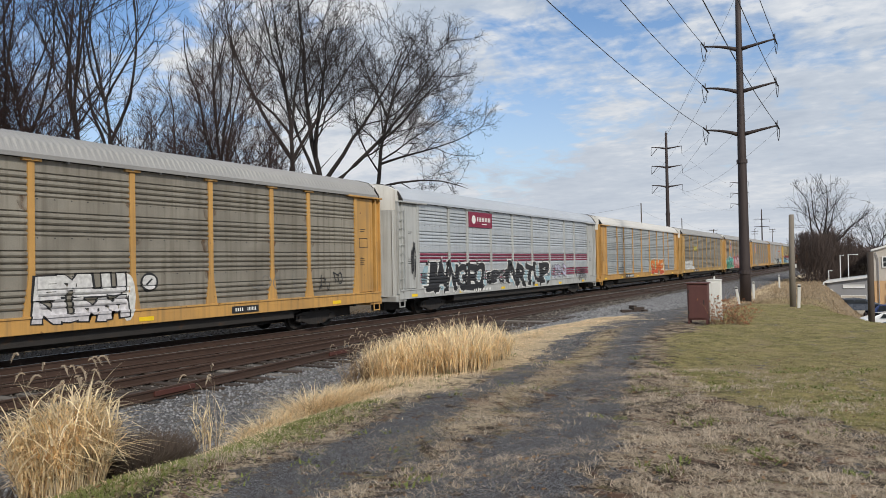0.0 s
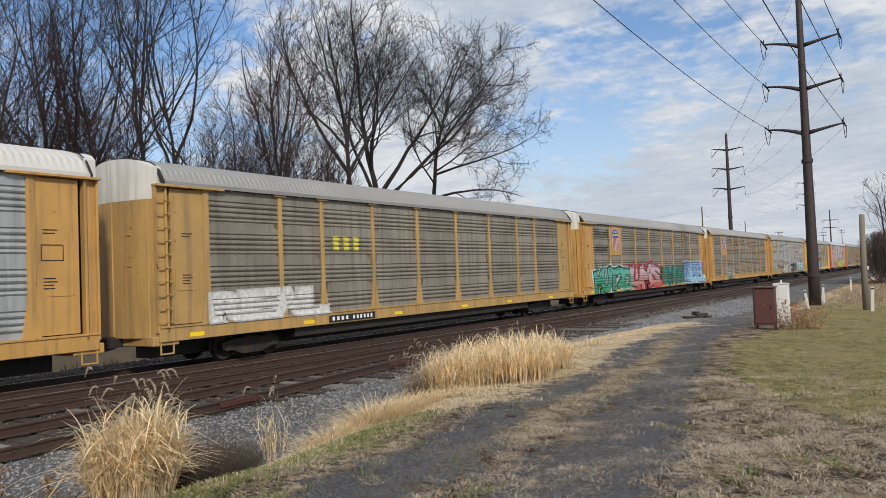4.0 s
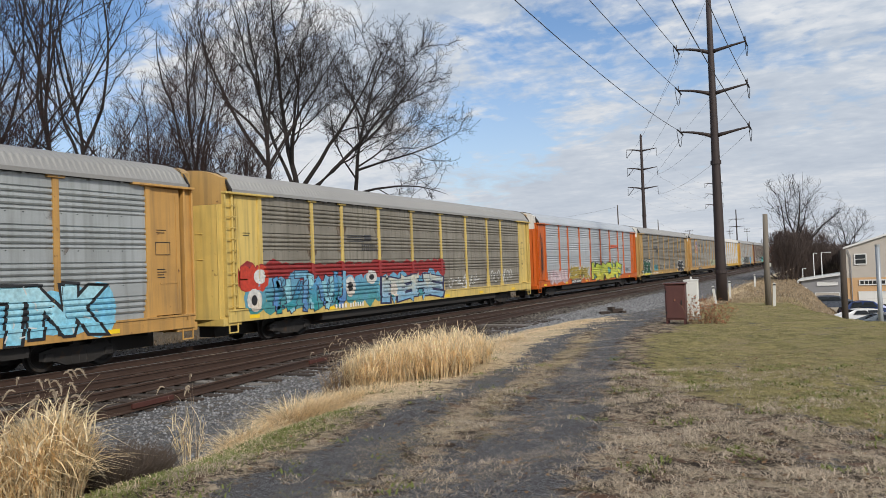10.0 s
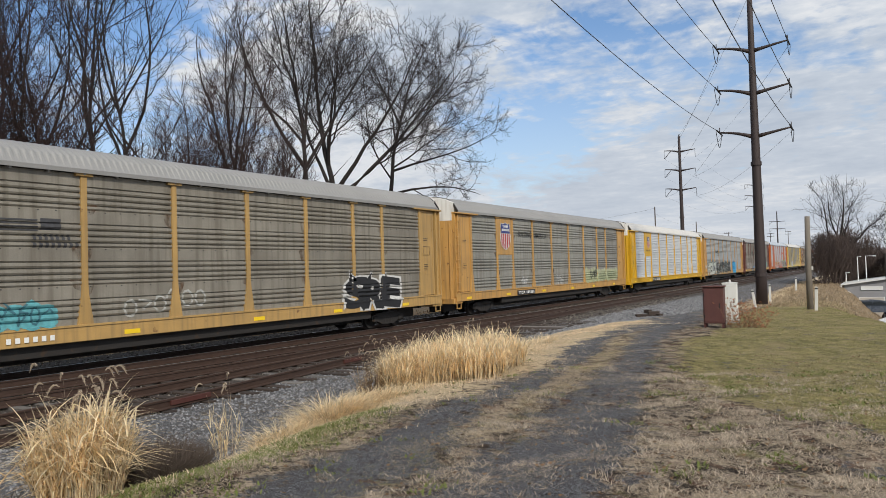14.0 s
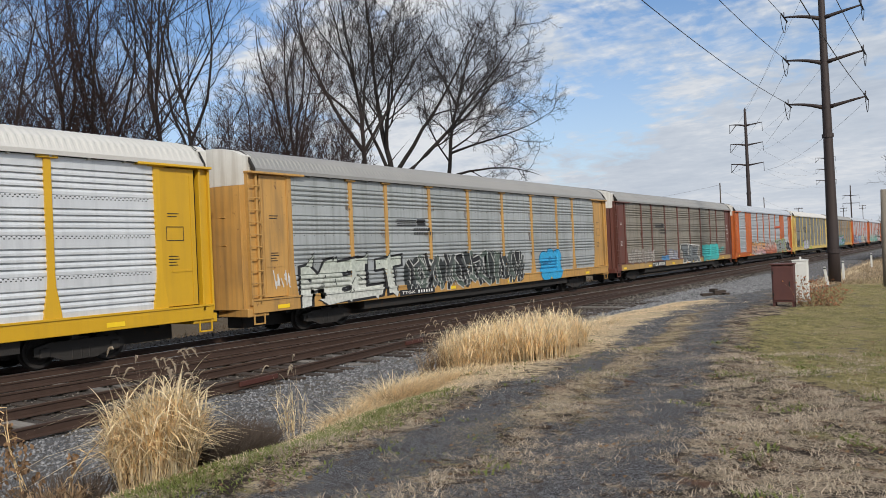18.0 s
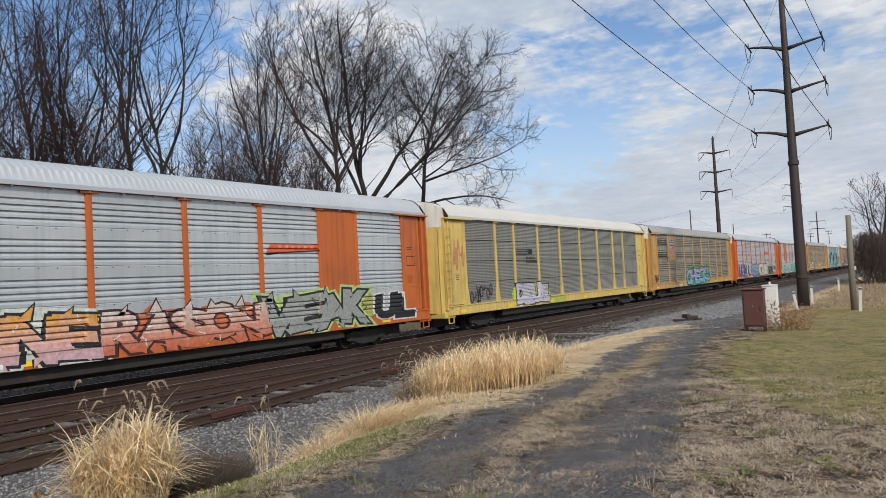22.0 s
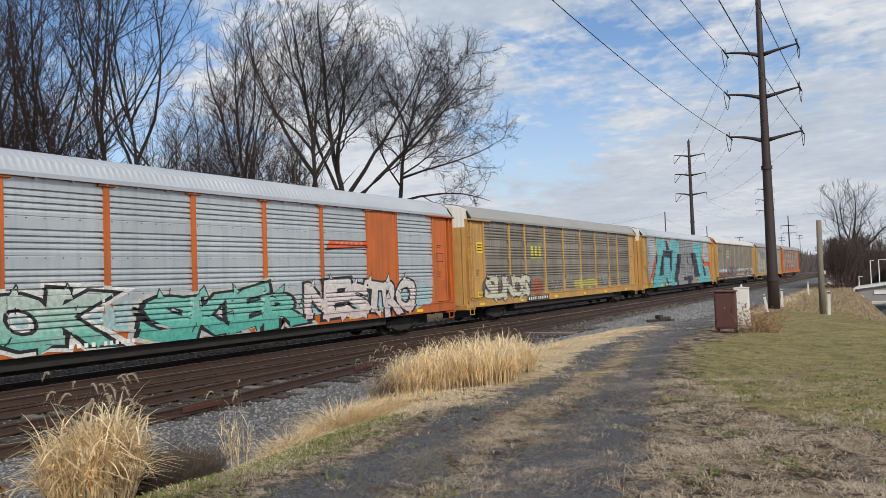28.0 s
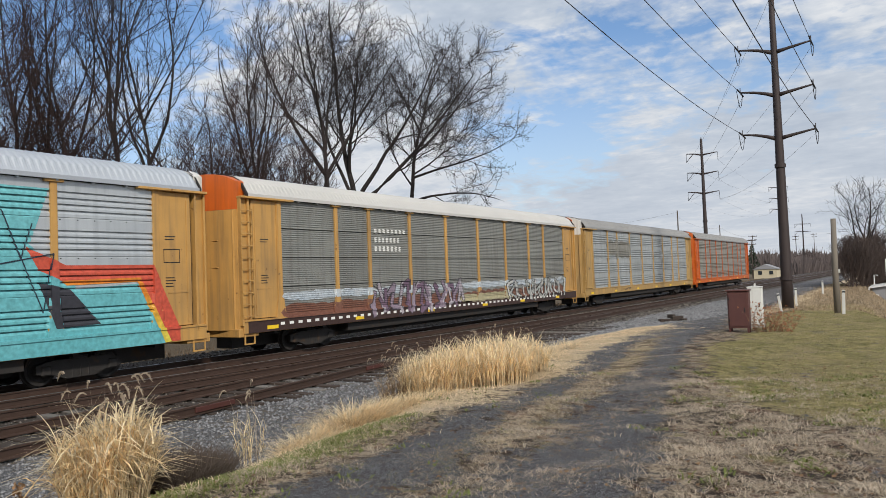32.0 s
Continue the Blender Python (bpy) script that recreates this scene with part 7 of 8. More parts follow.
def vehicle(x, y, rz, color, label, kind):
    """Small parked car: body, cabin glass, wheels, lamps."""
    z = gz(x, y)
    c = thing("parked_car", (x, y, z), label, "car", "parked cars", rz)
    h = 0.25 if kind == "suv" else 0.0
    prof = [(-2.2, 0.35), (-2.25, 0.75), (-2.1, 0.95 + h * 0.4), (-1.75, 1.0 + h * 0.4), (-1.35, 1.42 + h), (-0.2, 1.5 + h), (0.55, 1.42 + h), (1.15, 0.98 + h * 0.4), (2.05, 0.85 + h * 0.4), (2.2, 0.6), (2.15, 0.35)]
    bm = bmesh.new()
    a = [bm.verts.new((px, -0.86 if pz < 1.05 + h * 0.4 else -0.68, pz)) for px, pz in prof]
    b = [bm.verts.new((px, 0.86 if pz < 1.05 + h * 0.4 else 0.68, pz)) for px, pz in prof]
    n = len(prof)
    for i in range(n):
        bm.faces.new((a[i], b[i], b[(i + 1) % n], a[(i + 1) % n]))
    bm.faces.new(a[::-1]); bm.faces.new(b)
    bmesh.ops.triangulate(bm, faces=[f for f in bm.faces if len(f.verts) > 4])
    bmesh.ops.recalc_face_normals(bm, faces=bm.faces[:])
    m = material(label.split(" car")[0][:20] + " paint", color, 0.25, 0.2, 0.04, 1, 10, 0)
    part("body", bm, m, c)
    for s in (-1, 1):
        for x0, x1 in ((-1.35, -0.45), (-0.38, 0.45)):
            bm = bmesh.new()
            zt = 1.36 + h
            bm.faces.new([bm.verts.new(v) for v in ((x0 - 0.15, s * 0.855, 1.03 + h * 0.4), (x1 + (0.35 if x1 > 0 else 0), s * 0.855, 1.03 + h * 0.4), (x1, s * 0.70, zt), (x0 + 0.1, s * 0.70, zt))])
            bmesh.ops.solidify(bm, geom=bm.faces[:], thickness=0.02)
            part("side_window", bm, glass_dark, c)
        for wx in (-1.35, 1.35):
            bm = bmesh.new()
            tube(bm, [(wx, s * 0.70, 0.32), (wx, s * 0.89, 0.32)], 0.33, 14)
            w = part("wheel", bm, black_paint, c)
            bm = bmesh.new()
            tube(bm, [(wx, s * 0.885, 0.32), (wx, s * 0.90, 0.32)], 0.2, 12)
            part("rim", bm, pole_steel, w)
        part("headlight", boxes((2.12, 2.2, s * 0.55 - 0.15, s * 0.55 + 0.15, 0.62, 0.76)), trim_white, c)
        part("taillight", boxes((-2.27, -2.18, s * 0.6 - 0.12, s * 0.6 + 0.12, 0.72, 0.88)), box_red, c)
    for pts in (((0.60, 1.40 + h), (1.12, 1.02 + h * 0.4)), ((-1.42, 1.38 + h), (-1.76, 1.04 + h * 0.4))):
        (xa, za), (xb, zb) = pts
        o = 0.02 if xb > 0 else -0.02
        bm = bmesh.new()
        bm.faces.new([bm.verts.new(v) for v in ((xa + o, -0.62, za), (xa + o, 0.62, za), (xb + o, 0.75, zb), (xb + o, -0.75, zb))])
        bmesh.ops.solidify(bm, geom=bm.faces[:], thickness=0.015)
        part("windscreen", bm, glass_dark, c)


vehicle(1.95, 82.0, 15, (0.02, 0.04, 0.13), "dark blue sport utility car parked by the warehouse", "suv")
vehicle(1.3, 75.0, 200, (0.62, 0.63, 0.64), "white hatchback car parked in the yard", "car")
vehicle(2.9, 70.0, 195, (0.10, 0.12, 0.14), "dark grey car parked in the yard", "car")
vehicle(-0.9, 82.0, 12, (0.06, 0.07, 0.09), "dark car parked beside the low shed", "car")
vehicle(6.0, 68.0, 190, (0.55, 0.56, 0.58), "silver car parked in the yard", "car")

house = thing("far_house", (-30.5, 198.0, -0.6), "small far cream house with a grey roof", "house")
part("wall", boxes((-2.6, 2.6, -3, 3, -0.5, 1.9)), cream_wall, house)
bm = bmesh.new()
extrude_y(bm, [(-2.9, 1.9), (2.9, 1.9), (0, 3.1)], -3.2, 3.2)
part("roof", bm, wall_slate, house)
for x in (-1.6, 0.9):
    part("window", boxes((x, x + 0.9, -3.06, -2.98, 0.6, 1.5)), glass_dark, house)

# ---- bare trees ----
def add_tube(V, F, pts, radii, sides):
    base = len(V)
    n = len(pts)
    for i in range(n):
        p = pts[i]
        d = (pts[i + 1] if i + 1 < n else p) - (pts[i - 1] if i else p)
        d.normalize()
        u = d.orthogonal().normalized()
        w = d.cross(u)
        r = radii[i]
        if i == n - 1 and r < 0.02:
            V.append(p[:])
            continue
        for k in range(sides):
            a = 6.28319 * k / sides
            q = p + (u * math.cos(a) + w * math.sin(a)) * r
            V.append((q.x, q.y, q.z))
    tip = radii[-1] < 0.02
    for i in range(n - 1):
        a = base + i * sides
        if i == n - 2 and tip:
            for k in range(sides):
                F.append((a + k, a + (k + 1) % sides, a + sides))
        else:
            b = a + sides
            for k in range(sides):
                F.append((a + k, a + (k + 1) % sides, b + (k + 1) % sides, b + k))


def bare_tree(name, label, seed, limbs, crown, thin=0.012, twigs=1.0, spread=0.75, up=0.10, mats=None, group="bare trees", droop=0.0, gap=(1.25, 0.62, 0.30), levels=4):
    """A leafless tree. Limbs: (start height, heading, lean from upright, length, radius, bow); crown: (centre, radii) of the egg that its twigs fill."""
    rg = random.Random(seed)
    t = thing(name, (0, 0, 0), label, "tree", group)
    VT, FT, VC, FC = [], [], [], []
    cc, cr = Vector(crown[0]), crown[1]
    bumps = [(Vector((rg.gauss(0, 1), rg.gauss(0, 1), rg.gauss(0, 1))).normalized(), rg.uniform(-0.16, 0.14)) for _ in range(14)]

    def beyond(p):
        q = Vector(((p.x - cc.x) / cr[0], (p.y - cc.y) / cr[1], (p.z - cc.z) / cr[2]))
        n = q.length
        if n < 0.6:
            return False
        u = q / n
        return n > 1.0 + sum(w * max(0.0, u.dot(v)) ** 4 for v, w in bumps)

    def grow(p, d, L, r, level, bow=0.0):
        steps = 9 if level == 0 else 6 if level == 1 else 5 if level == 2 else 3
        wig = (0.10, 0.16, 0.19, 0.22, 0.24)[level]
        pts, radii = [p.copy()], [r]
        tip = max(thin * 0.9, r * 0.16) if level < 3 else thin * 0.5
        for i in range(steps):
            f = (i + 1) / steps
            d = (d + Vector((rg.gauss(0, wig), rg.gauss(0, wig), rg.gauss(0, wig) * 0.8 + (bow if level == 0 else up * (1.0 + f)) - (droop if level >= 2 else 0)))).normalized()
            q = pts[-1] + d * (L / steps)
            pts.append(q)
            radii.append(max(r + (tip - r) * f ** 0.85, tip))
            if level and beyond(q):
                break
        radii[-1] = min(radii[-1], thin * 0.6)
        n = len(pts) - 1
        if level <= 1:
            add_tube(VT, FT, pts, radii, 7 if level == 0 else 5)
        else:
            add_tube(VC, FC, pts, radii, 4 if level == 2 else 3)
        if level >= levels:
            return pts
        step = gap[min(level, 2)] * (1.0 if level < 3 else 0.8)
        start = 0.20 if level == 0 else 0.14
        count = max(2, int(L * (n / steps) * (1 - start) / step * (twigs if level >= 2 else 1.0)))
        turn = rg.uniform(0, 6.283)
        for j in range(count):
            f = start + (1 - start) * (j + rg.uniform(0.1, 0.9)) / count
            i = min(int(f * n), n - 1)
            q = pts[i].lerp(pts[i + 1], f * n - i)
            if beyond(q):
                continue
            dd = (pts[i + 1] - pts[i]).normalized()
            side = dd.orthogonal().normalized()
            turn += 2.4 + rg.uniform(-0.5, 0.5)
            side.rotate(Matrix.Rotation(turn, 3, dd))
            ang = rg.uniform(0.65, 1.2) * spread
            nd = (dd * math.cos(ang) + side * math.sin(ang)).normalized()
            rr = radii[i] + (radii[i + 1] - radii[i]) * (f * n - i)
            long = (L * rg.uniform(0.34, 0.60) * (1.05 - 0.55 * f), L * rg.uniform(0.34, 0.62) * (1.05 - 0.5 * f), rg.uniform(0.9, 1.9), rg.uniform(0.45, 0.95))[level]
            grow(q, nd, long, min(max(rr * rg.uniform(0.42, 0.66), thin * (1.5, 1.25, 0.95, 0.75)[level]), 0.022 + long * 0.013), level + 1)
        return pts

    base, lead = min(q[0] for q in limbs), []
    for z, heading, lean, L, r, bow in limbs:
        a, e = radians(heading), radians(lean)
        root = Vector((0, 0, z))
        if z > base + 0.8 and lead:
            # the limb leaves the leading stem at that height
            k = min(range(len(lead) - 1), key=lambda i: abs(lead[i].z - z))
            root = lead[k].lerp(lead[k + 1], 0.4)
        line = grow(root, Vector((math.sin(e) * math.cos(a), math.sin(e) * math.sin(a), math.cos(e))), L, r, 0, bow)
        if not lead or (z <= base + 0.3 and line[-1].z > lead[-1].z and base > 1):
            lead = line
    if base > 1:
        rb = 1.12 * max(q[4] for q in limbs)
        add_tube(VT, FT, [Vector((0, 0, -0.4)), Vector((0.05, 0, 0.6)), Vector((0.04, 0.05, base * 0.5)), Vector((0, 0, base + 0.25))], [rb * 1.5, rb * 1.15, rb, rb * 0.9], 9)
    m1, m2 = mats or (bark, twig)
    pydata("trunk", VT, FT, m1, t, smooth=True)
    pydata("crown", VC, FC, m2, t, "leafless branches and twigs")
    return t


def plant_tree(t, x, y, rz=0, s=1.0, fresh=True, z=None):
    """Sets a tree down, or a turned copy of it."""
    zz = gz(x, y) if z is None else z
    if fresh:
        t.location, t.rotation_euler, t.scale = (x, y, zz), (0, 0, radians(rz)), (s, s, s)
        return t
    c = copy_thing(t, pose(x, y, zz, 0, 0, rz))
    c.scale = (s, s, s)
    return c


# headings: 27 is along the view to the right, 207 to the left, 117 away
FORK = "large leafless tree with wide forking limbs behind the tracks"
treeA = bare_tree("bare_tree", FORK, 4, [(9.2, 30, 58, 15.0, 0.21, 0.035), (9.0, 190, 3, 17.5, 0.24, 0.0), (9.6, 20, 33, 13.0, 0.20, 0.05), (9.4, 215, 38, 11.5, 0.17, 0.06), (11.5, 120, 30, 11.0, 0.16, 0.05), (11.0, 300, 35, 10.0, 0.15, 0.05)],
                  ((1.5, 1.0, 17.2), (11.0, 8.5, 10.0)), 0.0165, 1.15, 0.80, 0.07, gap=(1.2, 0.60, 0.34))
plant_tree(treeA, -37.0, 46.6, 0)
treeB = bare_tree("bare_tree", "leafless tree with limbs leaning out over the clearing", 14, [(7.0, 27, 17, 19.0, 0.22, 0.0), (9.2, 25, 68, 8.5, 0.13, -0.06), (14.0, 30, 55, 9.5, 0.14, 0.04), (15.0, 200, 30, 9.0, 0.12, 0.05), (12.0, 20, 78, 9.0, 0.12, -0.01), (16.0, 110, 35, 8.0, 0.12, 0.05)],
                  ((4.3, 2.3, 16.4), (7.4, 6.0, 9.4)), 0.0165, 1.2, 0.85, 0.045, droop=0.02, gap=(1.15, 0.58, 0.32))
plant_tree(treeB, -37.0, 53.4, 0)
treeC = bare_tree("bare_tree", "tall leafless tree with forking upright limbs", 15, [(8.5, 190, 5, 18.0, 0.20, 0.0), (9.5, 220, 34, 13.0, 0.17, 0.06), (10.2, 30, 30, 12.0, 0.15, 0.06), (12.0, 120, 30, 10.0, 0.13, 0.05), (11.5, 200, 50, 9.0, 0.12, 0.05), (13.5, 310, 32, 9.5, 0.12, 0.05)],
                  ((-0.8, 0, 16.6), (6.6, 6.0, 9.4)), 0.016, 1.0, 0.72, 0.09, gap=(1.35, 0.68, 0.38))
plant_tree(treeC, -37.0, 43.2, 0)
treeD = bare_tree("bare_tree", "many-stemmed leafless tree with reddish brown twigs", 23, [(0.0, 200, 9, 17.5, 0.16, 0.0), (0.0, 30, 12, 17.5, 0.17, 0.0), (0.0, 210, 24, 15.0, 0.13, 0.02), (0.0, 25, 27, 15.0, 0.13, 0.02)],
                  ((0, 0, 11.2), (6.4, 6.2, 8.2)), 0.0145, 1.1, 0.68, 0.10, (bark_red, twig_red), gap=(1.05, 0.55, 0.36))
plant_tree(treeD, -37.5, 34.3, 0)
treeE = bare_tree("bare_tree", "tall leafless tree with a straight trunk and fine upright twigs", 31, [(0.0, 200, 3, 23.0, 0.18, 0.0), (8.6, 215, 15, 14.0, 0.12, 0.02), (9.6, 35, 17, 13.0, 0.11, 0.02), (12.5, 200, 24, 10.0, 0.08, 0.03), (12.0, 40, 26, 10.0, 0.08, 0.03)],
                  ((0, 0, 15.6), (4.8, 4.8, 9.6)), 0.014, 0.9, 0.76, 0.10, gap=(1.6, 0.85, 0.5))
plant_tree(treeE, -37.5, 30.2, 0)
for tr, x, y, rz, s in ((treeD, -39.5, 39.2, 150, 0.98), (treeD, -39.0, 36.6, 250, 0.9), (treeE, -38.5, 39.8, 70, 0.95),  (treeE, -38.5, 27.2, 120, 0.98), (treeD, -38.5, 23.6, 300, 1.05), (treeE, -37.5, 25.4, 40, 0.9),
                        (treeE, -38.4, 21.0, 320, 0.92), (treeD, -38.0, 19.0, 200, 0.95), (treeD, -38.0, 16.2, 20, 0.95), (treeE, -38.5, 12.0, 100, 0.95), (treeD, -40.0, 7.5, 60, 1.1), (treeC, -42.0, 3.0, 80, 0.95)):
    plant_tree(tr, x, y, rz, s, False)
# low far growth behind the train
for tr, x, y, rz, s in ((treeD, -60.0, 92.0, 0, 0.42), (treeA, -64.0, 104.0, 90, 0.38), (treeD, -70.0, 118.0, 140, 0.38), (treeD, -58.0, 84.0, 200, 0.42)):
    plant_tree(tr, x, y, rz, s, False)
# trees by the buildings
treeR = bare_tree("bare_tree", "spreading leafless tree above a brown thicket", 41, [(4.2, 20, 4, 7.6, 0.15, 0.0), (4.4, 25, 34, 6.6, 0.11, 0.04), (4.6, 200, 36, 6.6, 0.11, 0.04), (5.0, 110, 30, 5.5, 0.09, 0.04), (5.4, 300, 32, 5.0, 0.09, 0.04), (5.6, 190, 18, 5.5, 0.09, 0.02)],
                  ((0, 0, 8.0), (4.7, 4.4, 4.6)), 0.0135, 0.8, 0.74, 0.07, gap=(0.75, 0.55, 0.36))
plant_tree(treeR, -4.5, 97.0, 0, 1.2, z=-3.2)
plant_tree(treeR, 1.2, 125.0, 120, 1.0, False, z=-3.4)
plant_tree(treeR, 8.0, 140.0, 40, 0.75, False, z=-3.5)
thick = bare_tree("thicket_bush", "dense brown leafless thicket beside the tracks", 57, [(0.0, 50 * i, 12 + 5 * (i % 3), 6.2 - 0.4 * (i % 3), 0.05, 0.0) for i in range(7)],
                  ((0, 0, 3.2), (2.6, 2.6, 3.4)), 0.015, 1.0, 0.55, 0.1, (thicket_mat, thicket_mat), "thicket bushes", gap=(0.5, 0.36, 0.3), levels=3)
plant_tree(thick, -5.6, 90.0, 0, 1.0, z=-1.6)
for x, y, rz, s, z in ((-4.6, 91.5, 50, 1.0, -2.0), (-3.6, 93.5, 110, 0.95, -2.4), (-5.0, 94.0, 170, 1.05, -1.8), (-6.2, 98.0, 220, 1.0, -1.4), (-2.4, 97.5, 280, 0.75, -2.6), (-1.0, 98.0, 330, 0.6, -3.2), (-6.4, 108.0, 20, 1.0, -1.2), (-4.4, 104.0, 75, 1.1, -2.0), (-6.6, 122.0, 140, 1.0, -1.0), (-3.0, 95.0, 15, 1.1, -2.2), (-1.8, 100.0, 60, 1.1, -2.8), (-0.2, 101.0, 130, 0.9, -3.0), (-3.8, 99.0, 200, 1.25, -2.2)):
    plant_tree(thick, x, y, rz, s, False, z=z)
# far tree clumps up the line
for x, y, rz, s in ((-29.5, 262.0, 10, 0.42), (-27.0, 266.0, 90, 0.40), (-31.5, 270.0, 150, 0.36)):
    plant_tree(treeD, x, y, rz, s, False, z=-1.0)


def conifer(x, y, h):
    t = thing("conifer", (x, y, gz(x, y)), "far dark green conifer", "tree")
    bm = bmesh.new()
    tube(bm, [(0, 0, -0.2), (0, 0, h)], [0.25, 0.03], 6)
    part("trunk", bm, bark, t)
    rg = random.Random(8)
    V, F = [], []
    for i in range(420):
        z = h * (0.08 + 0.92 * rg.random())
        rmax = (1 - z / h) * h * 0.30 + 0.1
        a, rr = rg.uniform(0, 6.283), rmax * math.sqrt(rg.random())
        x0, y0, s = rr * math.cos(a), rr * math.sin(a), rg.uniform(0.2, 0.5)
        k = len(V)
        V += [(x0, y0, z), (x0 + s * math.cos(a + 0.5), y0 + s * math.sin(a + 0.5), z - s * 0.6), (x0 + s * math.cos(a - 0.5), y0 + s * math.sin(a - 0.5), z - s * 0.5), (x0, y0, z + s * 0.5)]
        F += [(k, k + 1, k + 2), (k, k + 2, k + 3), (k, k + 3, k + 1)]
    pydata("foliage", V, F, material("dark needles", (0.025, 0.04, 0.02), 0.8, 0, 0.3, 2, 10, 0), t)


conifer(-38.5, 226.0, 9.0)


def far_wood():
    """A low belt of far bare woods: many small upright sprays of twigs."""
    rg = random.Random(77)
    V, F = [], []
    for i in range(5200):
        b = rg.random()
        if b < 0.55:
            x, y = rg.uniform(-34, 60), rg.uniform(420, 560)
            h = rg.uniform(3, 9)
        elif b < 0.8:
            x, y = rg.uniform(-140, -34), rg.uniform(330, 560)
            h = rg.uniform(5, 10)
        else:
            x, y = rg.uniform(-30.0, -25.0), rg.uniform(215, 420)
            h = rg.uniform(2, 5)
        for j in range(5):
            a, s = rg.uniform(0, 6.283), rg.uniform(0.15, 0.45)
            k = len(V)
            dx, dy = math.cos(a) * s * h, math.sin(a) * s * h * 0.3
            wd = 0.12 + 0.05 * rg.random()
            V += [(x - wd, y, -1.5), (x + wd, y, -1.5), (x + dx + wd * 0.5, y + dy, h * rg.uniform(0.6, 1)), (x + dx - wd * 0.5, y + dy, h * rg.uniform(0.6, 1))]
            F.append((k, k + 1, k + 2, k + 3))
    # distance haze is put into the colour: twigs paler than the near trees
    o = pydata("far_woods", V, F, material("hazy far twigs", (0.13, 0.105, 0.10), 0.9, 0, 0.3, 0.3, 5, 0, island=0.35), None)
    tagged(o, "belt of distant brown leafless woods at the horizon", "woods", kind="stuff")


far_wood()

# ---- grass, weeds, stones ----
far_brown = material("dull brown far grass", (0.13, 0.09, 0.055), 0.9, 0, 0.3, 1, 20, 0, island=0.4)
bank_mat = material("tan-brown bank grass", (0.36, 0.275, 0.175), 0.85, 0, 0.3, 1.0, 20, 0, island=0.45, translucent=0.2)
pale_tuft = material("pale grey-tan dead tufts", (0.47, 0.385, 0.29), 0.85, 0, 0.3, 1.0, 20, 0, island=0.5, translucent=0.25)
mat_grass = material("grey-tan matted grass", (0.47, 0.38, 0.28), 0.85, 0, 0.3, 1.0, 20, 0, island=0.45, translucent=0.2)
verge_mat = material("pale matted verge grass", (0.74, 0.59, 0.40), 0.85, 0, 0.3, 1.0, 20, 0, island=0.42, translucent=0.3)
plume_mat = material("grey-tan seed heads", (0.42, 0.345, 0.26), 0.9, 0, 0.25, 6, 60, 0, translucent=0.3)


def arrays_mesh(name, verts, quads, tris, mat, parent=None, label=""):
    """A mesh from arrays of vertices, quads and triangles."""
    me = bpy.data.meshes.new(name)
    nq, nt = len(quads), len(tris)
    me.vertices.add(len(verts))
    me.vertices.foreach_set("co", np.asarray(verts, np.float32).ravel())
    loops = np.concatenate([np.asarray(quads, np.int32).ravel(), np.asarray(tris, np.int32).ravel()])
    me.loops.add(len(loops))
    me.loops.foreach_set("vertex_index", loops)
    me.polygons.add(nq + nt)
    starts = np.concatenate([np.arange(nq) * 4, nq * 4 + np.arange(nt) * 3])
    me.polygons.foreach_set("loop_start", starts.astype(np.int32))
    me.update(calc_edges=True)
    me.validate()
    return mesh_obj(name, me, mat, parent, label)


def blades(name, P, H, W, A, lean, curl, mat, parent=None, label=""):
    """Curved blades of grass: roots P, heights H, widths W, headings A."""
    n = len(P)
    d = np.stack([np.cos(A), np.sin(A), np.zeros(n)], 1)
    s = np.stack([-np.sin(A), np.cos(A), np.zeros(n)], 1)
    z = np.array([0, 0, 1.0])
    rows = []
    for f, w in ((0, 1.0), (0.4, 0.9), (0.75, 0.6), (1.0, 0.0)):
        out = lean * f + curl * f ** 2.4
        hgt = f - 0.5 * curl * f ** 3
        c = P + d * (H * out)[:, None] + z * (H * hgt)[:, None]
        if w:
            rows += [c - s * (W * w / 2)[:, None], c + s * (W * w / 2)[:, None]]
        else:
            rows.append(c)
    V = np.stack(rows, 1).reshape(-1, 3)
    b = np.arange(n)[:, None] * 7
    Q = np.concatenate([b + np.array([[0, 1, 3, 2]]), b + np.array([[2, 3, 5, 4]])])
    T = b + np.array([[4, 5, 6]])
    return arrays_mesh(name, V, Q, T, mat, parent, label)


R = np.random.RandomState(11)


def ring_points(n, cx, cy, rx, ry):
    a, r = R.uniform(0, 6.283, n), np.sqrt(R.uniform(0, 1, n))
    x, y = cx + rx * r * np.cos(a), cy + ry * r * np.sin(a)
    return np.stack([x, y, ground_z(x, y) - 0.02], 1)


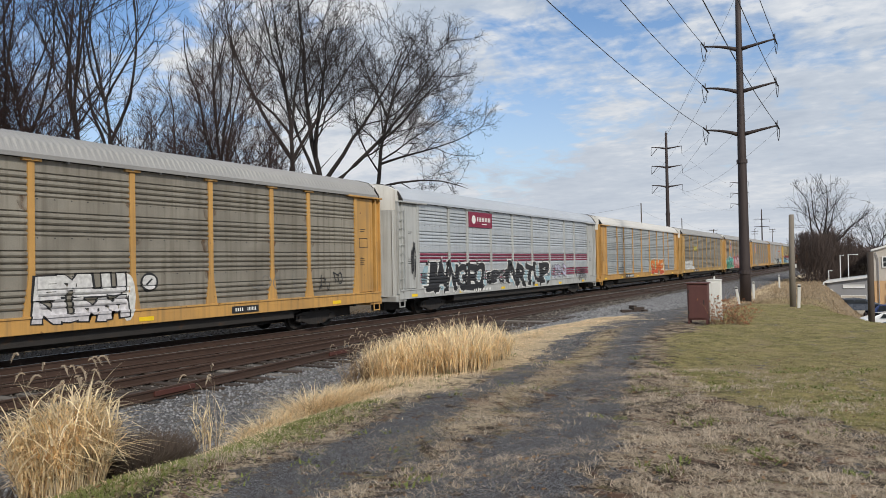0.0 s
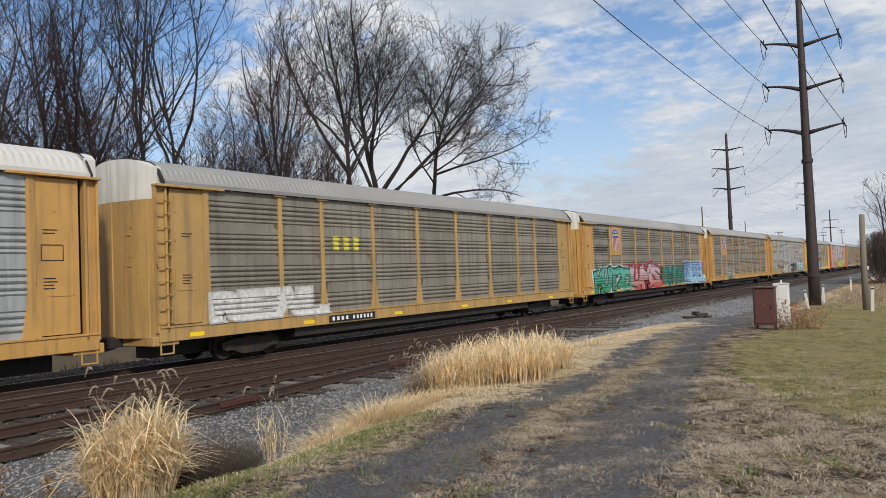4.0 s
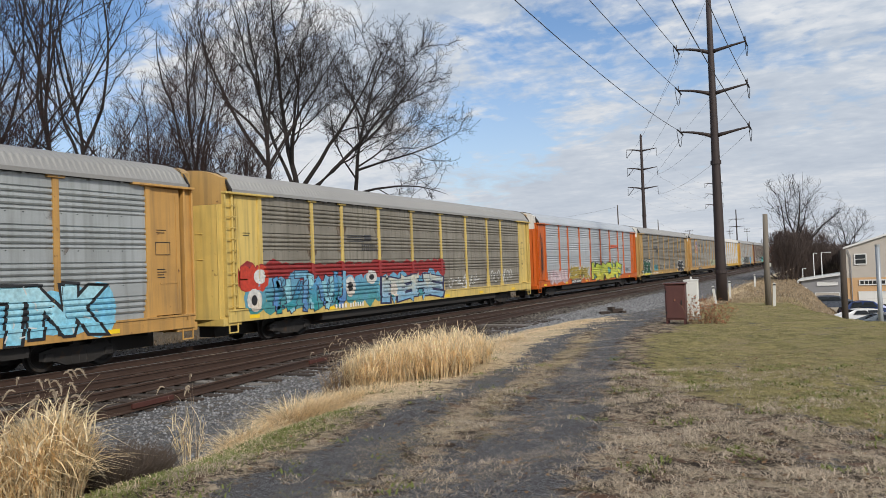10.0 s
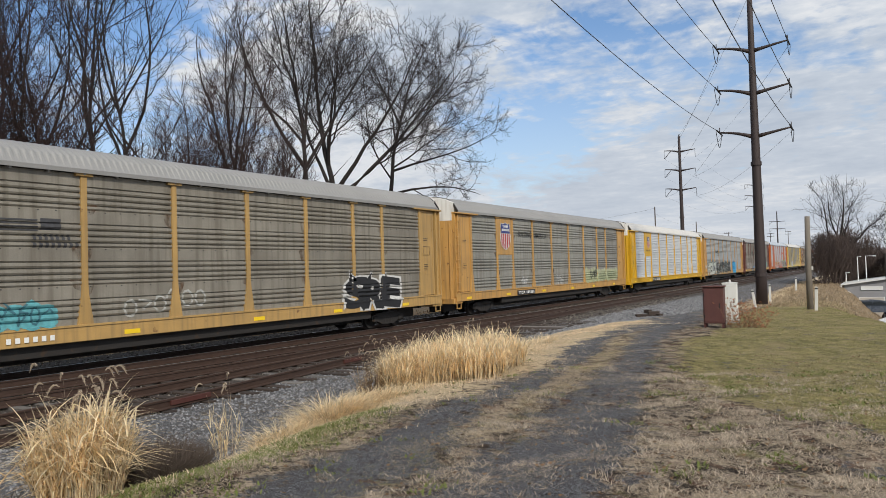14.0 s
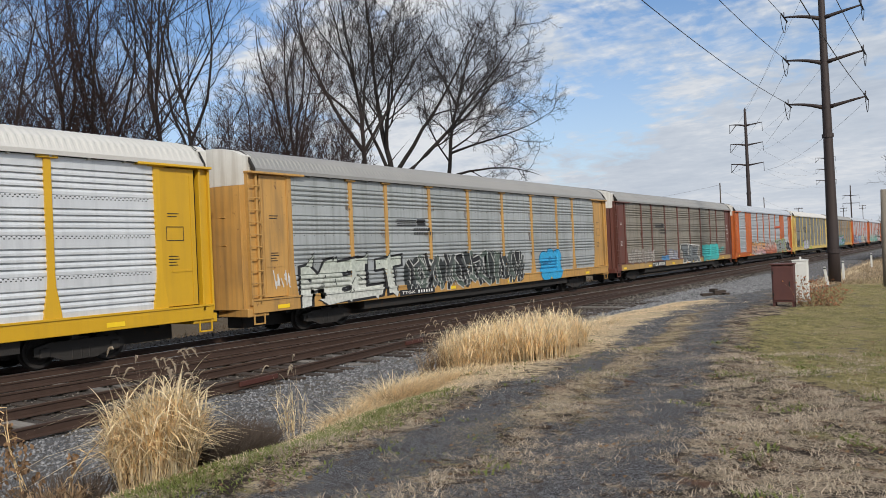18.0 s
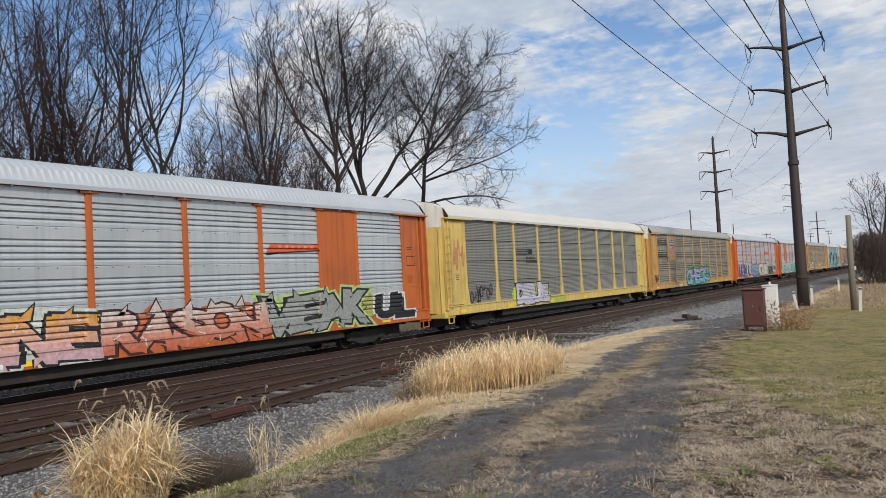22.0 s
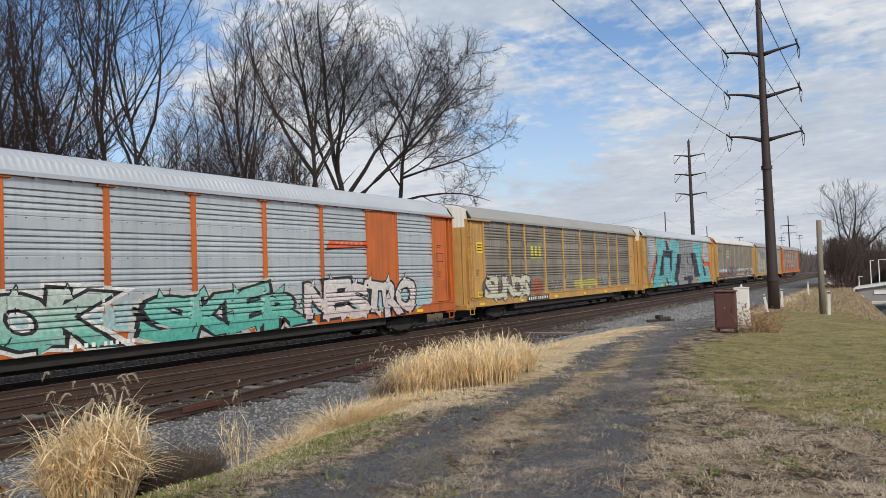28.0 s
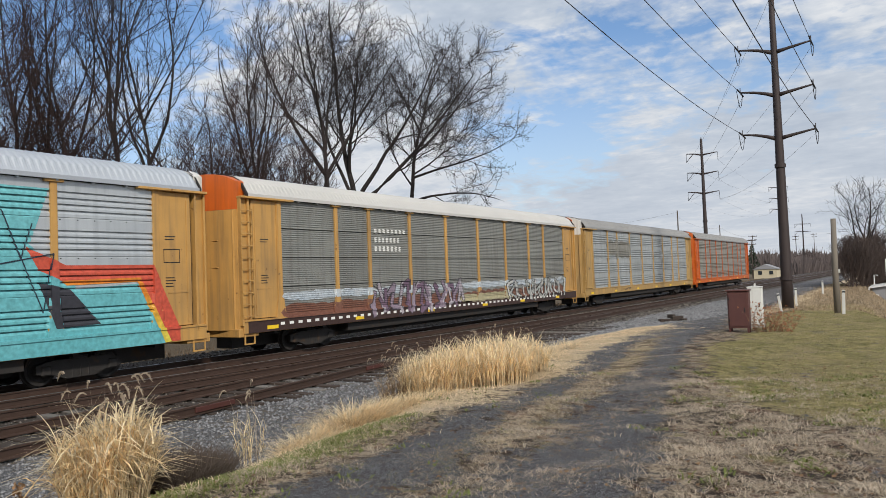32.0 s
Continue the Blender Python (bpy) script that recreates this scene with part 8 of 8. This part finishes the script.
def plumes(n, roots, H, mat, parent):
    """Nodding fuzzy seed heads on thin stalks."""
    V, F = [], []
    rg = random.Random(len(roots) + n)
    for i in range(n):
        p = Vector(roots[rg.randrange(len(roots))])
        a, h = rg.uniform(0, 6.283), H * rg.uniform(0.78, 1.12)
        d = Vector((math.cos(a), math.sin(a), 0))
        lean = rg.uniform(0.05, 0.30)
        pts = [p, p + d * (h * lean * 0.4) + Vector((0, 0, h * 0.5)), p + d * (h * lean) + Vector((0, 0, h))]
        add_tube(V, F, pts, [0.004, 0.003, 0.0025], 3)
        top, L = pts[-1], rg.uniform(0.018, 0.027)
        head = [top + d * L * j + Vector((0, 0, 0.035 * math.sin(j * 0.7) - 0.005 * j * j)) for j in range(5)]
        add_tube(V, F, head, [0.004, 0.009, 0.010, 0.009, 0.004], 4)
        for _ in range(60):
            f = rg.uniform(0.2, 3.99)
            q = head[int(f)].lerp(head[int(f) + 1], f - int(f))
            k = len(V)
            e = Vector((rg.gauss(0, 1), rg.gauss(0, 1), rg.gauss(0, 1))).normalized() * rg.uniform(0.012, 0.024) + d * 0.008
            V += [(q + Vector((0, 0, 0.002)))[:], (q + e)[:], (q - Vector((0, 0, 0.002)))[:]]
            F.append((k, k + 1, k + 2))
    return pydata("plume", V, F, mat, parent, "pale nodding seed heads")


def leaves_on(roots, dirs, H, n, L, W, hmin, hmax, droop, rs):
    """Roots, heights and headings of leaf blades that start along the stalks."""
    i = rs.randint(0, len(roots), n)
    f = rs.uniform(hmin, hmax, n)
    P = roots[i] + dirs[i] * (H[i] * f)[:, None]
    return P, L * rs.uniform(0.5, 1.3, n), W * rs.uniform(0.6, 1.5, n), rs.uniform(0, 6.283, n), rs.uniform(0.05, 0.65, n) * (0.4 + f), rs.exponential(droop, n).clip(0, 2.2) * (0.4 + f)


def clump(cx, cy, rx, ry, n, h, label, seeds=30, lean=0.16, mat=None, w=0.011, leaf=0.34):
    """Stalks that spread a little, with dry leaves arching off them at all heights."""
    t = thing("grass_clump", (0, 0, 0), label, "grass clump", "tall dry grass clumps")
    m = n // 5
    P = ring_points(m, cx, cy, rx, ry)
    edge = np.hypot((P[:, 0] - cx) / rx, (P[:, 1] - cy) / ry)
    H = h * R.uniform(0.55, 1.05, m) * (1.0 - 0.25 * edge ** 2)
    a = np.arctan2(P[:, 1] - cy, P[:, 0] - cx) + R.normal(0, 0.7, m)
    sp = lean * (0.3 + edge) * R.uniform(0.2, 1.6, m)
    D = np.stack([np.cos(a) * sp, np.sin(a) * sp, np.ones(m)], 1)
    blades("stalk", P, H, np.full(m, w * 0.55), a, sp, R.uniform(0, 0.25, m), mat or straw_pale, t)
    for share, mm, lo, hi in ((0.46, mat or straw, 0.14, 0.75), (0.46, mat or straw_pale, 0.2, 0.92), (0.08, straw_brown, 0.0, 0.4)):
        q, hh, ww, aa, ll, cc = leaves_on(P, D, H, int(n * share), leaf * min(1, h / 0.8), w, lo, hi, 0.75, R)
        blades("foliage", q, hh, ww, aa, ll, cc, mm, t)
    if seeds:
        plumes(seeds, P.tolist(), h * 1.15, plume_mat, t)
    return t


def mound(cx, cy, rr, n, h, label):
    """A low mound of matted blades."""
    t = thing("grass_clump", (0, 0, 0), label, "grass clump", "tall dry grass clumps")
    P = ring_points(n, cx, cy, rr, rr * 1.3)
    e = np.hypot(P[:, 0] - cx, (P[:, 1] - cy) / 1.3) / rr
    P[:, 2] += h * 0.55 * np.clip(1 - e ** 2, 0, 1) * R.uniform(0, 1, n)
    A = np.where(R.uniform(0, 1, n) < 0.6, np.arctan2(P[:, 1] - cy, P[:, 0] - cx), 0) + R.normal(0, 0.9, n)
    for sl, m in ((slice(0, n // 2), straw), (slice(n // 2, n), straw_pale)):
        k = len(P[sl])
        blades("foliage", P[sl], h * R.uniform(0.5, 1.1, k), np.full(k, 0.007), A[sl], R.uniform(0.2, 1.3, k), R.uniform(0.2, 1.4, k), m, t)


clump(-6.14, 4.1, 0.31, 0.32, 4400, 1.0, "tall dry golden grass clump with nodding seed heads", 20, w=0.014, leaf=0.27)
clump(-7.35, 11.5, 0.65, 0.8, 6000, 0.82, "broad stand of tall dry straw-coloured grass", 16, w=0.010, leaf=0.3)
clump(-6.75, 12.3, 0.7, 0.9, 6000, 0.80, "broad stand of tall dry straw-coloured grass", 8, w=0.010, leaf=0.3)
clump(-6.95, 13.5, 0.75, 0.7, 4000, 0.70, "broad stand of tall dry straw-coloured grass", 6, w=0.010, leaf=0.3)
clump(-7.85, 11.0, 0.35, 0.5, 700, 0.78, "grey-brown dry weeds with seed heads beside the straw grass", 16, mat=straw_brown, leaf=0.2, w=0.008)
clump(-6.55, 6.15, 0.12, 0.12, 110, 0.85, "thin pale dry weed stalks beside the ballast", 5, leaf=0.2, w=0.008)
for cx, cy, rr, n, h in ((-6.75, 7.3, 0.32, 1100, 0.26), (-6.9, 8.4, 0.42, 1900, 0.38), (-7.0, 9.3, 0.45, 1300, 0.28), (-6.55, 6.9, 0.25, 500, 0.14), (-6.6, 8.6, 0.35, 600, 0.14), (-6.9, 10.0, 0.5, 700, 0.18), (-7.6, 16.0, 0.6, 420, 0.3), (-8.2, 18.5, 0.7, 420, 0.25)):
    mound(cx, cy, rr, n, h, "low mound of matted dry grass at the ballast edge")
clump(-6.45, 3.2, 0.35, 0.3, 700, 0.34, "sparse grey-brown dead grass by the track", 0, mat=straw_brown, leaf=0.22)
clump(-6.95, 3.0, 0.4, 0.35, 700, 0.38, "sparse grey-brown dead grass by the track", 0, mat=straw_brown, leaf=0.22)


def dead_bush(cx, cy, r, h, n, label, mat, leaves=0, leaf_mat=None):
    t = thing("dead_bush", (cx, cy, gz(cx, cy)), label, "bush", "dead bushes")
    rg = random.Random(int(cx * 100 + cy))
    V, F, LV, LF = [], [], [], []
    for i in range(n):
        a, q = rg.uniform(0, 6.283), rg.random() ** 0.5 * r
        p = Vector((q * math.cos(a) * 0.6, q * math.sin(a) * 0.6, -0.05))
        d = Vector((math.cos(a) * 0.5, math.sin(a) * 0.5, 1)).normalized()
        pts = [p]
        for j in range(5):
            d = (d + Vector((rg.gauss(0, 0.28), rg.gauss(0, 0.28), rg.gauss(0, 0.12)))).normalized()
            pts.append(pts[-1] + d * h * rg.uniform(0.14, 0.25))
        add_tube(V, F, pts, [0.006, 0.005, 0.004, 0.0035, 0.003, 0.002], 3)
        for _ in range(leaves):
            q = pts[rg.randrange(1, 6)]
            k = len(LV)
            u = Vector((rg.gauss(0, 1), rg.gauss(0, 1), rg.gauss(-0.5, 0.6))).normalized() * rg.uniform(0.03, 0.075)
            s = u.orthogonal() * 0.35
            LV += [q[:], (q + u * 0.5 + s)[:], (q + u)[:], (q + u * 0.5 - s + Vector((0, 0, 0.02)))[:]]
            LF.append((k, k + 1, k + 2, k + 3))
    pydata("branching", V, F, mat, t)
    if LV:
        pydata("leaves", LV, LF, leaf_mat or leaf_dead, t, "curled brown dead leaves")


leaf_rust = material("reddish dead leaves", (0.34, 0.15, 0.075), 0.8, 0, 0.3, 6, 60, 0, island=0.4, translucent=0.2)
grey_twigs = material("grey dead twigs", (0.085, 0.064, 0.05), 0.9, 0, 0.3, 6, 30, 0)
dead_bush(-6.45, 5.0, 0.5, 0.6, 1000, "low tangled grey-brown dead bush", grey_twigs)
dead_bush(-6.6, 5.5, 0.38, 0.5, 520, "low tangled grey-brown dead bush", grey_twigs)
dead_bush(-6.75, 3.55, 0.55, 0.50, 460, "low tangled grey-brown dead bush", grey_twigs)
dead_bush(-7.15, 3.2, 0.5, 0.36, 380, "low tangled grey-brown dead bush", grey_twigs)
dead_bush(-4.15, 26.1, 0.5, 1.1, 60, "dead reddish-brown weeds against the cabinets", straw_brown, 7, leaf_rust)
dead_bush(-3.6, 26.2, 0.35, 0.8, 36, "dead reddish-brown weeds against the cabinets", straw_brown, 7, leaf_rust)


def withered_weed(cx, cy, h, seed):
    """A bent stalk with side shoots from which clusters of curled leaves hang."""
    t = thing("withered_weed", (cx, cy, gz(cx, cy)), "withered tall weed with hanging clusters of curled brown leaves", "weed", "withered weeds")
    rg = random.Random(seed)
    V, F, LV, LF = [], [], [], []
    a = rg.uniform(0, 6.283)
    d = Vector((math.cos(a) * 0.35, math.sin(a) * 0.35, 1)).normalized()
    pts = [Vector((0, 0, -0.05))]
    for j in range(6):
        d = (d + Vector((rg.gauss(0, 0.16), rg.gauss(0, 0.16), 0.02))).normalized()
        pts.append(pts[-1] + d * h / 6)
    add_tube(V, F, pts, [0.008, 0.007, 0.007, 0.006, 0.006, 0.005, 0.004], 5)
    for j in range(2, 7):
        b = rg.uniform(0, 6.283)
        e = pts[j] + Vector((math.cos(b) * 0.14, math.sin(b) * 0.14, rg.uniform(-0.06, 0.08)))
        add_tube(V, F, [pts[j], pts[j].lerp(e, 0.5) + Vector((0, 0, 0.03)), e], [0.005, 0.004, 0.003], 4)
        for i in range(26):
            q = e + Vector((rg.gauss(0, 0.022), rg.gauss(0, 0.022), -abs(rg.gauss(0, 0.11))))
            u = Vector((rg.gauss(0, 0.5), rg.gauss(0, 0.5), rg.gauss(-1, 0.4))).normalized() * rg.uniform(0.03, 0.075)
            s = u.orthogonal().normalized() * rg.uniform(0.008, 0.018)
            k = len(LV)
            LV += [q[:], (q + u * 0.5 + s)[:], (q + u)[:], (q + u * 0.5 - s + Vector((0.006, 0, 0.004)))[:]]
            LF.append((k, k + 1, k + 2, k + 3))
    pydata("stalk", V, F, straw, t)
    pydata("foliage", LV, LF, leaf_dead, t, "curled brown dead leaves")


for cx, cy, h, seed in ((-7.0, 2.98, 1.2, 3), (-6.8, 3.1, 1.4, 5), (-6.6, 3.4, 1.3, 8), (-7.3, 3.0, 1.15, 13), (-7.05, 3.3, 1.1, 21), (-6.9, 3.5, 1.25, 34)):
    withered_weed(cx, cy, h, seed)


def scatter(name, n, x0, x1, y0, y1, keep, h, w, mat, label, lean=0.5, curl=0.5, per=6, power=1.6, cluster=0.06):
    """Small tufts strewn over a stretch of ground, thinning out with distance."""
    x = R.uniform(x0, x1, n * 3)
    y = y0 + (y1 - y0) * R.uniform(0, 1, n * 3) ** power
    ok = R.uniform(0, 1, n * 3) < keep(x, y)
    x, y = x[ok][:n], y[ok][:n]
    x, y = np.repeat(x, per), np.repeat(y, per)
    k = len(x)
    grow = 1 + np.clip(y - 8, 0, 40) * 0.05
    x, y = x + R.normal(0, cluster, k) * grow, y + R.normal(0, cluster, k) * grow
    P = np.stack([x, y, ground_z(x, y) - 0.012], 1)
    o = blades(name, P, h * R.uniform(0.5, 1.3, k), w * R.uniform(0.7, 1.4, k) * grow, R.uniform(0, 6.283, k), R.uniform(0.1, lean * 2, k), R.uniform(0, curl, k), mat)
    tagged(o, label, "grass", kind="stuff")
    return o


open_ground = lambda x, y: np.clip(1.0 - 1.3 * path_mask(x, y), 0.05, 1) * (x > edge_ballast(y) + 0.2) * (1 - 0.8 * lawn_mask(x, y))
patchy = lambda x, y: np.clip(0.5 + 0.9 * np.sin(x * 1.7 + np.sin(y * 1.1)) * np.sin(y * 1.3 + 2 * np.sin(x * 0.7)), 0.05, 1)
scatter("dead_grass", 9500, -8, 6, 3.0, 22, lambda x, y: open_ground(x, y) * patchy(x, y), 0.022, 0.004, lawn_dry, "short dead tan grass tufts over the bare ground")
scatter("bleached_grass", 9000, -8, 6, 3.0, 20, lambda x, y: open_ground(x, y) * patchy(x + 2, y + 1), 0.030, 0.0042, mat_grass, "bleached dry grass wisps over the bare ground", 1.5, 0.9)
scatter("brown_grass", 4500, -8, 6, 3.0, 20, lambda x, y: open_ground(x, y) * patchy(y, x), 0.022, 0.0045, straw_brown, "short brown dead grass over the bare ground", 1.4, 0.9)
scatter("verge_straw", 7000, -10.5, -4.5, 2.5, 30, lambda x, y: np.exp(-((x - edge_ballast(y) - lerp(y, [3, 6, 8, 14], [0.4, 0.5, 0.7, 1.1])) / lerp(y, [3, 6, 8, 14], [0.35, 0.55, 0.85, 1.1])) ** 2), 0.05, 0.006, verge_mat, "matted straw-coloured grass along the ballast edge", 1.3, 1.0, 9)
scatter("lawn_grass", 12000, -7, 16, 8.5, 48, lambda x, y: lawn_mask(x, y) * (x < edge_drop(y) + 3), 0.034, 0.0055, lawn_green, "short dull green winter lawn grass", 0.4, 0.4, 6, 1.5, 0.08)
scatter("lawn_dry_grass", 13000, -7, 16, 7.5, 48, lambda x, y: lawn_mask(x, y) * patchy(x * 0.5, y * 0.6) * (x < edge_drop(y) + 3), 0.034, 0.0055, lawn_dry, "dry tan blades through the winter lawn", 0.5, 0.5, 6, 1.5, 0.08)
scatter("strip_grass", 3600, -6.5, -2.5, 3.4, 22, lambda x, y: np.exp(-((x - lerp(y, [3, 6, 8.4, 10, 12, 14, 16.4, 20, 24], [-3.85, -3.95, -4.1, -4.4, -4.6, -4.95, -5.4, -6.2, -6.8])) / lerp(y, [3, 8, 16, 24], [0.28, 0.3, 0.22, 0.2])) ** 2) * (0.12 + 0.88 * smooth((y - 5.5) / 2.5)), 0.034, 0.0045, lawn_dry, "tan and brown dead grass on the ridge between the wheel tracks", 1.1, 1.0, 14, 1.2, 0.07)
scatter("ridge_weeds", 700, -6.5, -2.5, 3.4, 20, lambda x, y: np.exp(-((x - lerp(y, [3, 6, 8.4, 10, 12, 14, 16.4, 20, 24], [-3.85, -3.95, -4.1, -4.4, -4.6, -4.95, -5.4, -6.2, -6.8])) / 0.25) ** 2) * patchy(x * 2 + 3, y * 1.4), 0.03, 0.006, lawn_green, "dull green low weeds on the ridge between the wheel tracks", 1.0, 0.8, 12, 1.2, 0.07)
scatter("matted_grass", 2300, -6, 6, 3.2, 14, lambda x, y: open_ground(x, y) * patchy(x * 2.1 + 1, y * 2.3), 0.042, 0.0065, mat_grass, "flattened mats of bleached grey-tan dead grass", 1.3, 1.2, 32, 1.4, 0.075)
scatter("pale_mats", 3000, -4.5, 6, 3.2, 14, lambda x, y: open_ground(x, y) * patchy(x * 3.1 + 2, y * 2.7 + 1), 0.055, 0.0062, pale_tuft, "pale tufted mats of dead grass on bare soil", 0.9, 1.0, 26, 1.5, 0.05)
scatter("path_grass", 2000, -6, -1, 3.2, 22, lambda x, y: path_mask(x, y) * patchy(x * 1.6, y * 0.9 + 3) ** 2, 0.028, 0.004, mat_grass, "thin wisps of dead grass in the gravel track", 1.5, 1.0, 26, 1.3, 0.07)
scatter("green_weeds", 1100, -7, 6, 3.5, 15, lambda x, y: (patchy(x * 2.3 + 5, y * 2.2) > 0.84) * (1 - path_mask(x, y)), 0.05, 0.016, weed_green, "bright green weed rosettes in the dead grass", 0.8, 0.5, 9, 1.3, 0.06)
scatter("edge_weeds", 1500, -7, -4.8, 3.3, 8.3, lambda x, y: np.exp(-((x - lerp(y, [3, 5, 8], [-5.4, -5.7, -6.05])) / 0.38) ** 2), 0.05, 0.008, weed_green, "green grass strip along the verge", 0.7, 0.5, 7, 1.2, 0.1)
scatter("bank_grass", 3600, -9.5, 4, 50, 100, lambda x, y: (x > edge_ballast(y) + 1.2) * (x < edge_drop(y) + 5) * 1.0, 0.17, 0.010, bank_mat, "tall dry grass on the embankment", 0.3, 0.6, 6, 1.0, 0.2)
scatter("far_verge_grass", 2600, -32, -23.5, 10, 150, lambda x, y: np.ones_like(x) * 0.9, 0.22, 0.015, far_brown, "brown dead grass beyond the tracks", 0.3, 0.6, 6, 1.0, 0.2)


def stones(name, n, x0, x1, y0, y1, keep, size, mat, label, zoff=0.0, power=1.5):
    """Crushed stones: irregular eight-faced lumps."""
    x = R.uniform(x0, x1, n * 3)
    y = y0 + (y1 - y0) * R.uniform(0, 1, n * 3) ** power
    ok = R.uniform(0, 1, n * 3) < keep(x, y)
    x, y = x[ok][:n], y[ok][:n]
    k = len(x)
    base = np.array([[1, 0, 0], [0, 1, 0], [-1, 0, 0], [0, -1, 0], [0, 0, 1], [0, 0, -1]], float)
    s = size * R.uniform(0.55, 1.35, k) * (1 + np.clip(y - 8, 0, 30) * 0.03)
    V = base[None] * (s[:, None, None] * R.uniform(0.55, 1.25, (k, 6, 1))) + R.normal(0, 0.12, (k, 6, 3)) * s[:, None, None]
    a = R.uniform(0, 6.283, k)
    c, sn = np.cos(a)[:, None], np.sin(a)[:, None]
    vx, vy = V[:, :, 0] * c - V[:, :, 1] * sn, V[:, :, 0] * sn + V[:, :, 1] * c
    V = np.stack([vx + x[:, None], vy + y[:, None], V[:, :, 2] * 0.8 + (ground_z(x, y) + zoff)[:, None]], 2).reshape(-1, 3)
    b = np.arange(k)[:, None] * 6
    T = np.concatenate([b + np.array([t]) for t in ((0, 1, 4), (1, 2, 4), (2, 3, 4), (3, 0, 4), (1, 0, 5), (2, 1, 5), (3, 2, 5), (0, 3, 5))])
    o = arrays_mesh(name, V, np.zeros((0, 4), int), T, mat)
    tagged(o, label, "stones", kind="stuff")


def island_stone(name, dark, light):
    """Stone whose shade differs from lump to lump."""
    m = stone_mat.copy()
    m.name = name
    n, l = m.node_tree.nodes, m.node_tree.links
    g = n.new("ShaderNodeNewGeometry")
    r = n.new("ShaderNodeValToRGB")
    for e, (p, c) in zip((r.color_ramp.elements[0], r.color_ramp.elements[1]), ((0.0, dark), (1.0, light))):
        e.position, e.color = p, (*c, 1)
    l.new(g.outputs["Random Per Island"], r.inputs[0])
    b = next(q for q in n if q.type == "BSDF_PRINCIPLED")
    l.new(r.outputs[0], b.inputs["Base Color"])
    return m


mixed = island_stone("mixed ballast stone", (0.055, 0.056, 0.060), (0.31, 0.31, 0.315))
grimy = island_stone("grimy track stone", (0.030, 0.024, 0.020), (0.20, 0.175, 0.15))
stones("ballast_stones", 30000, -12.8, -6.4, 2.0, 60, lambda x, y: (x < edge_ballast(y) + 0.15) * 1.0, 0.030, mixed, "loose grey crushed ballast stones", 0.0)
stones("track_stones", 14000, -24, -12.5, 3.0, 60, lambda x, y: np.ones_like(x) * 0.9, 0.032, grimy, "grimy brown-grey ballast between the sleepers", 0.02, 1.2)
stones("path_stones", 9000, -9, -1.0, 3.0, 26, lambda x, y: path_mask(x, y) ** 1.5, 0.008, mixed, "fine dark gravel in the wheel tracks", 0.0)


def litter(n):
    """Curled dead leaves strewn over the path and the bare ground."""
    x, y = R.uniform(-6.5, 5.5, n), 3.2 + 14 * R.uniform(0, 1, n) ** 1.5
    a, w = R.uniform(0, 6.283, n), R.uniform(0.012, 0.03, n)
    z = ground_z(x, y) + 0.012
    d, e = np.stack([np.cos(a), np.sin(a)], 1), np.stack([-np.sin(a), np.cos(a)], 1) * 0.55
    V = np.stack([np.concatenate([np.stack([x, y], 1) + (d * i + e * j) * w[:, None], (z + h * w)[:, None]], 1) for i, j, h in ((-1, 0, 0.3), (0, -1, -0.1), (1, 0, 0.6), (0, 1, 0.5))], 1).reshape(-1, 3)
    q = np.arange(n)[:, None] * 4 + np.array([[0, 1, 2, 3]])
    tagged(arrays_mesh("leaf_litter", V, q, np.zeros((0, 3), int), leaf_dead), "scattered curled brown dead leaves on the ground", "leaves", kind="stuff")


litter(2600)

SWAY = [(0, 0.16), (1, 0.08), (2, 0.0), (3, -0.28), (4.5, -0.26), (6, -0.24), (7, -0.3), (8, -0.25), (9, -0.19), (10, -0.16), (11, -0.06), (12, -0.08), (13, -0.08), (14.5, 0.0), (15.5, 0.14), (16, 0.49), (17, 0.08),
        (18, 0.03), (19, 0.44), (20, 0.0), (21, -0.25), (22, -0.08), (23, -0.17), (24, -0.65), (25.5, -0.45), (27, -0.75), (28, -0.54), (29, -0.51), (30, -0.55), (31, -0.22), (32, -0.12)]


def motions():
    """The train rolls by towards the camera's left at about 18 metres a second."""
    for k, car in enumerate(train):
        y0 = 40.88 + (k - 1) * PITCH - (0.27 if k == 2 else 0)
        rows = [(t, pose(TRAIN_X, y0 - SPEED(t) + sway, 0)) for t, sway in SWAY]
        walk(car, rows)


motions()
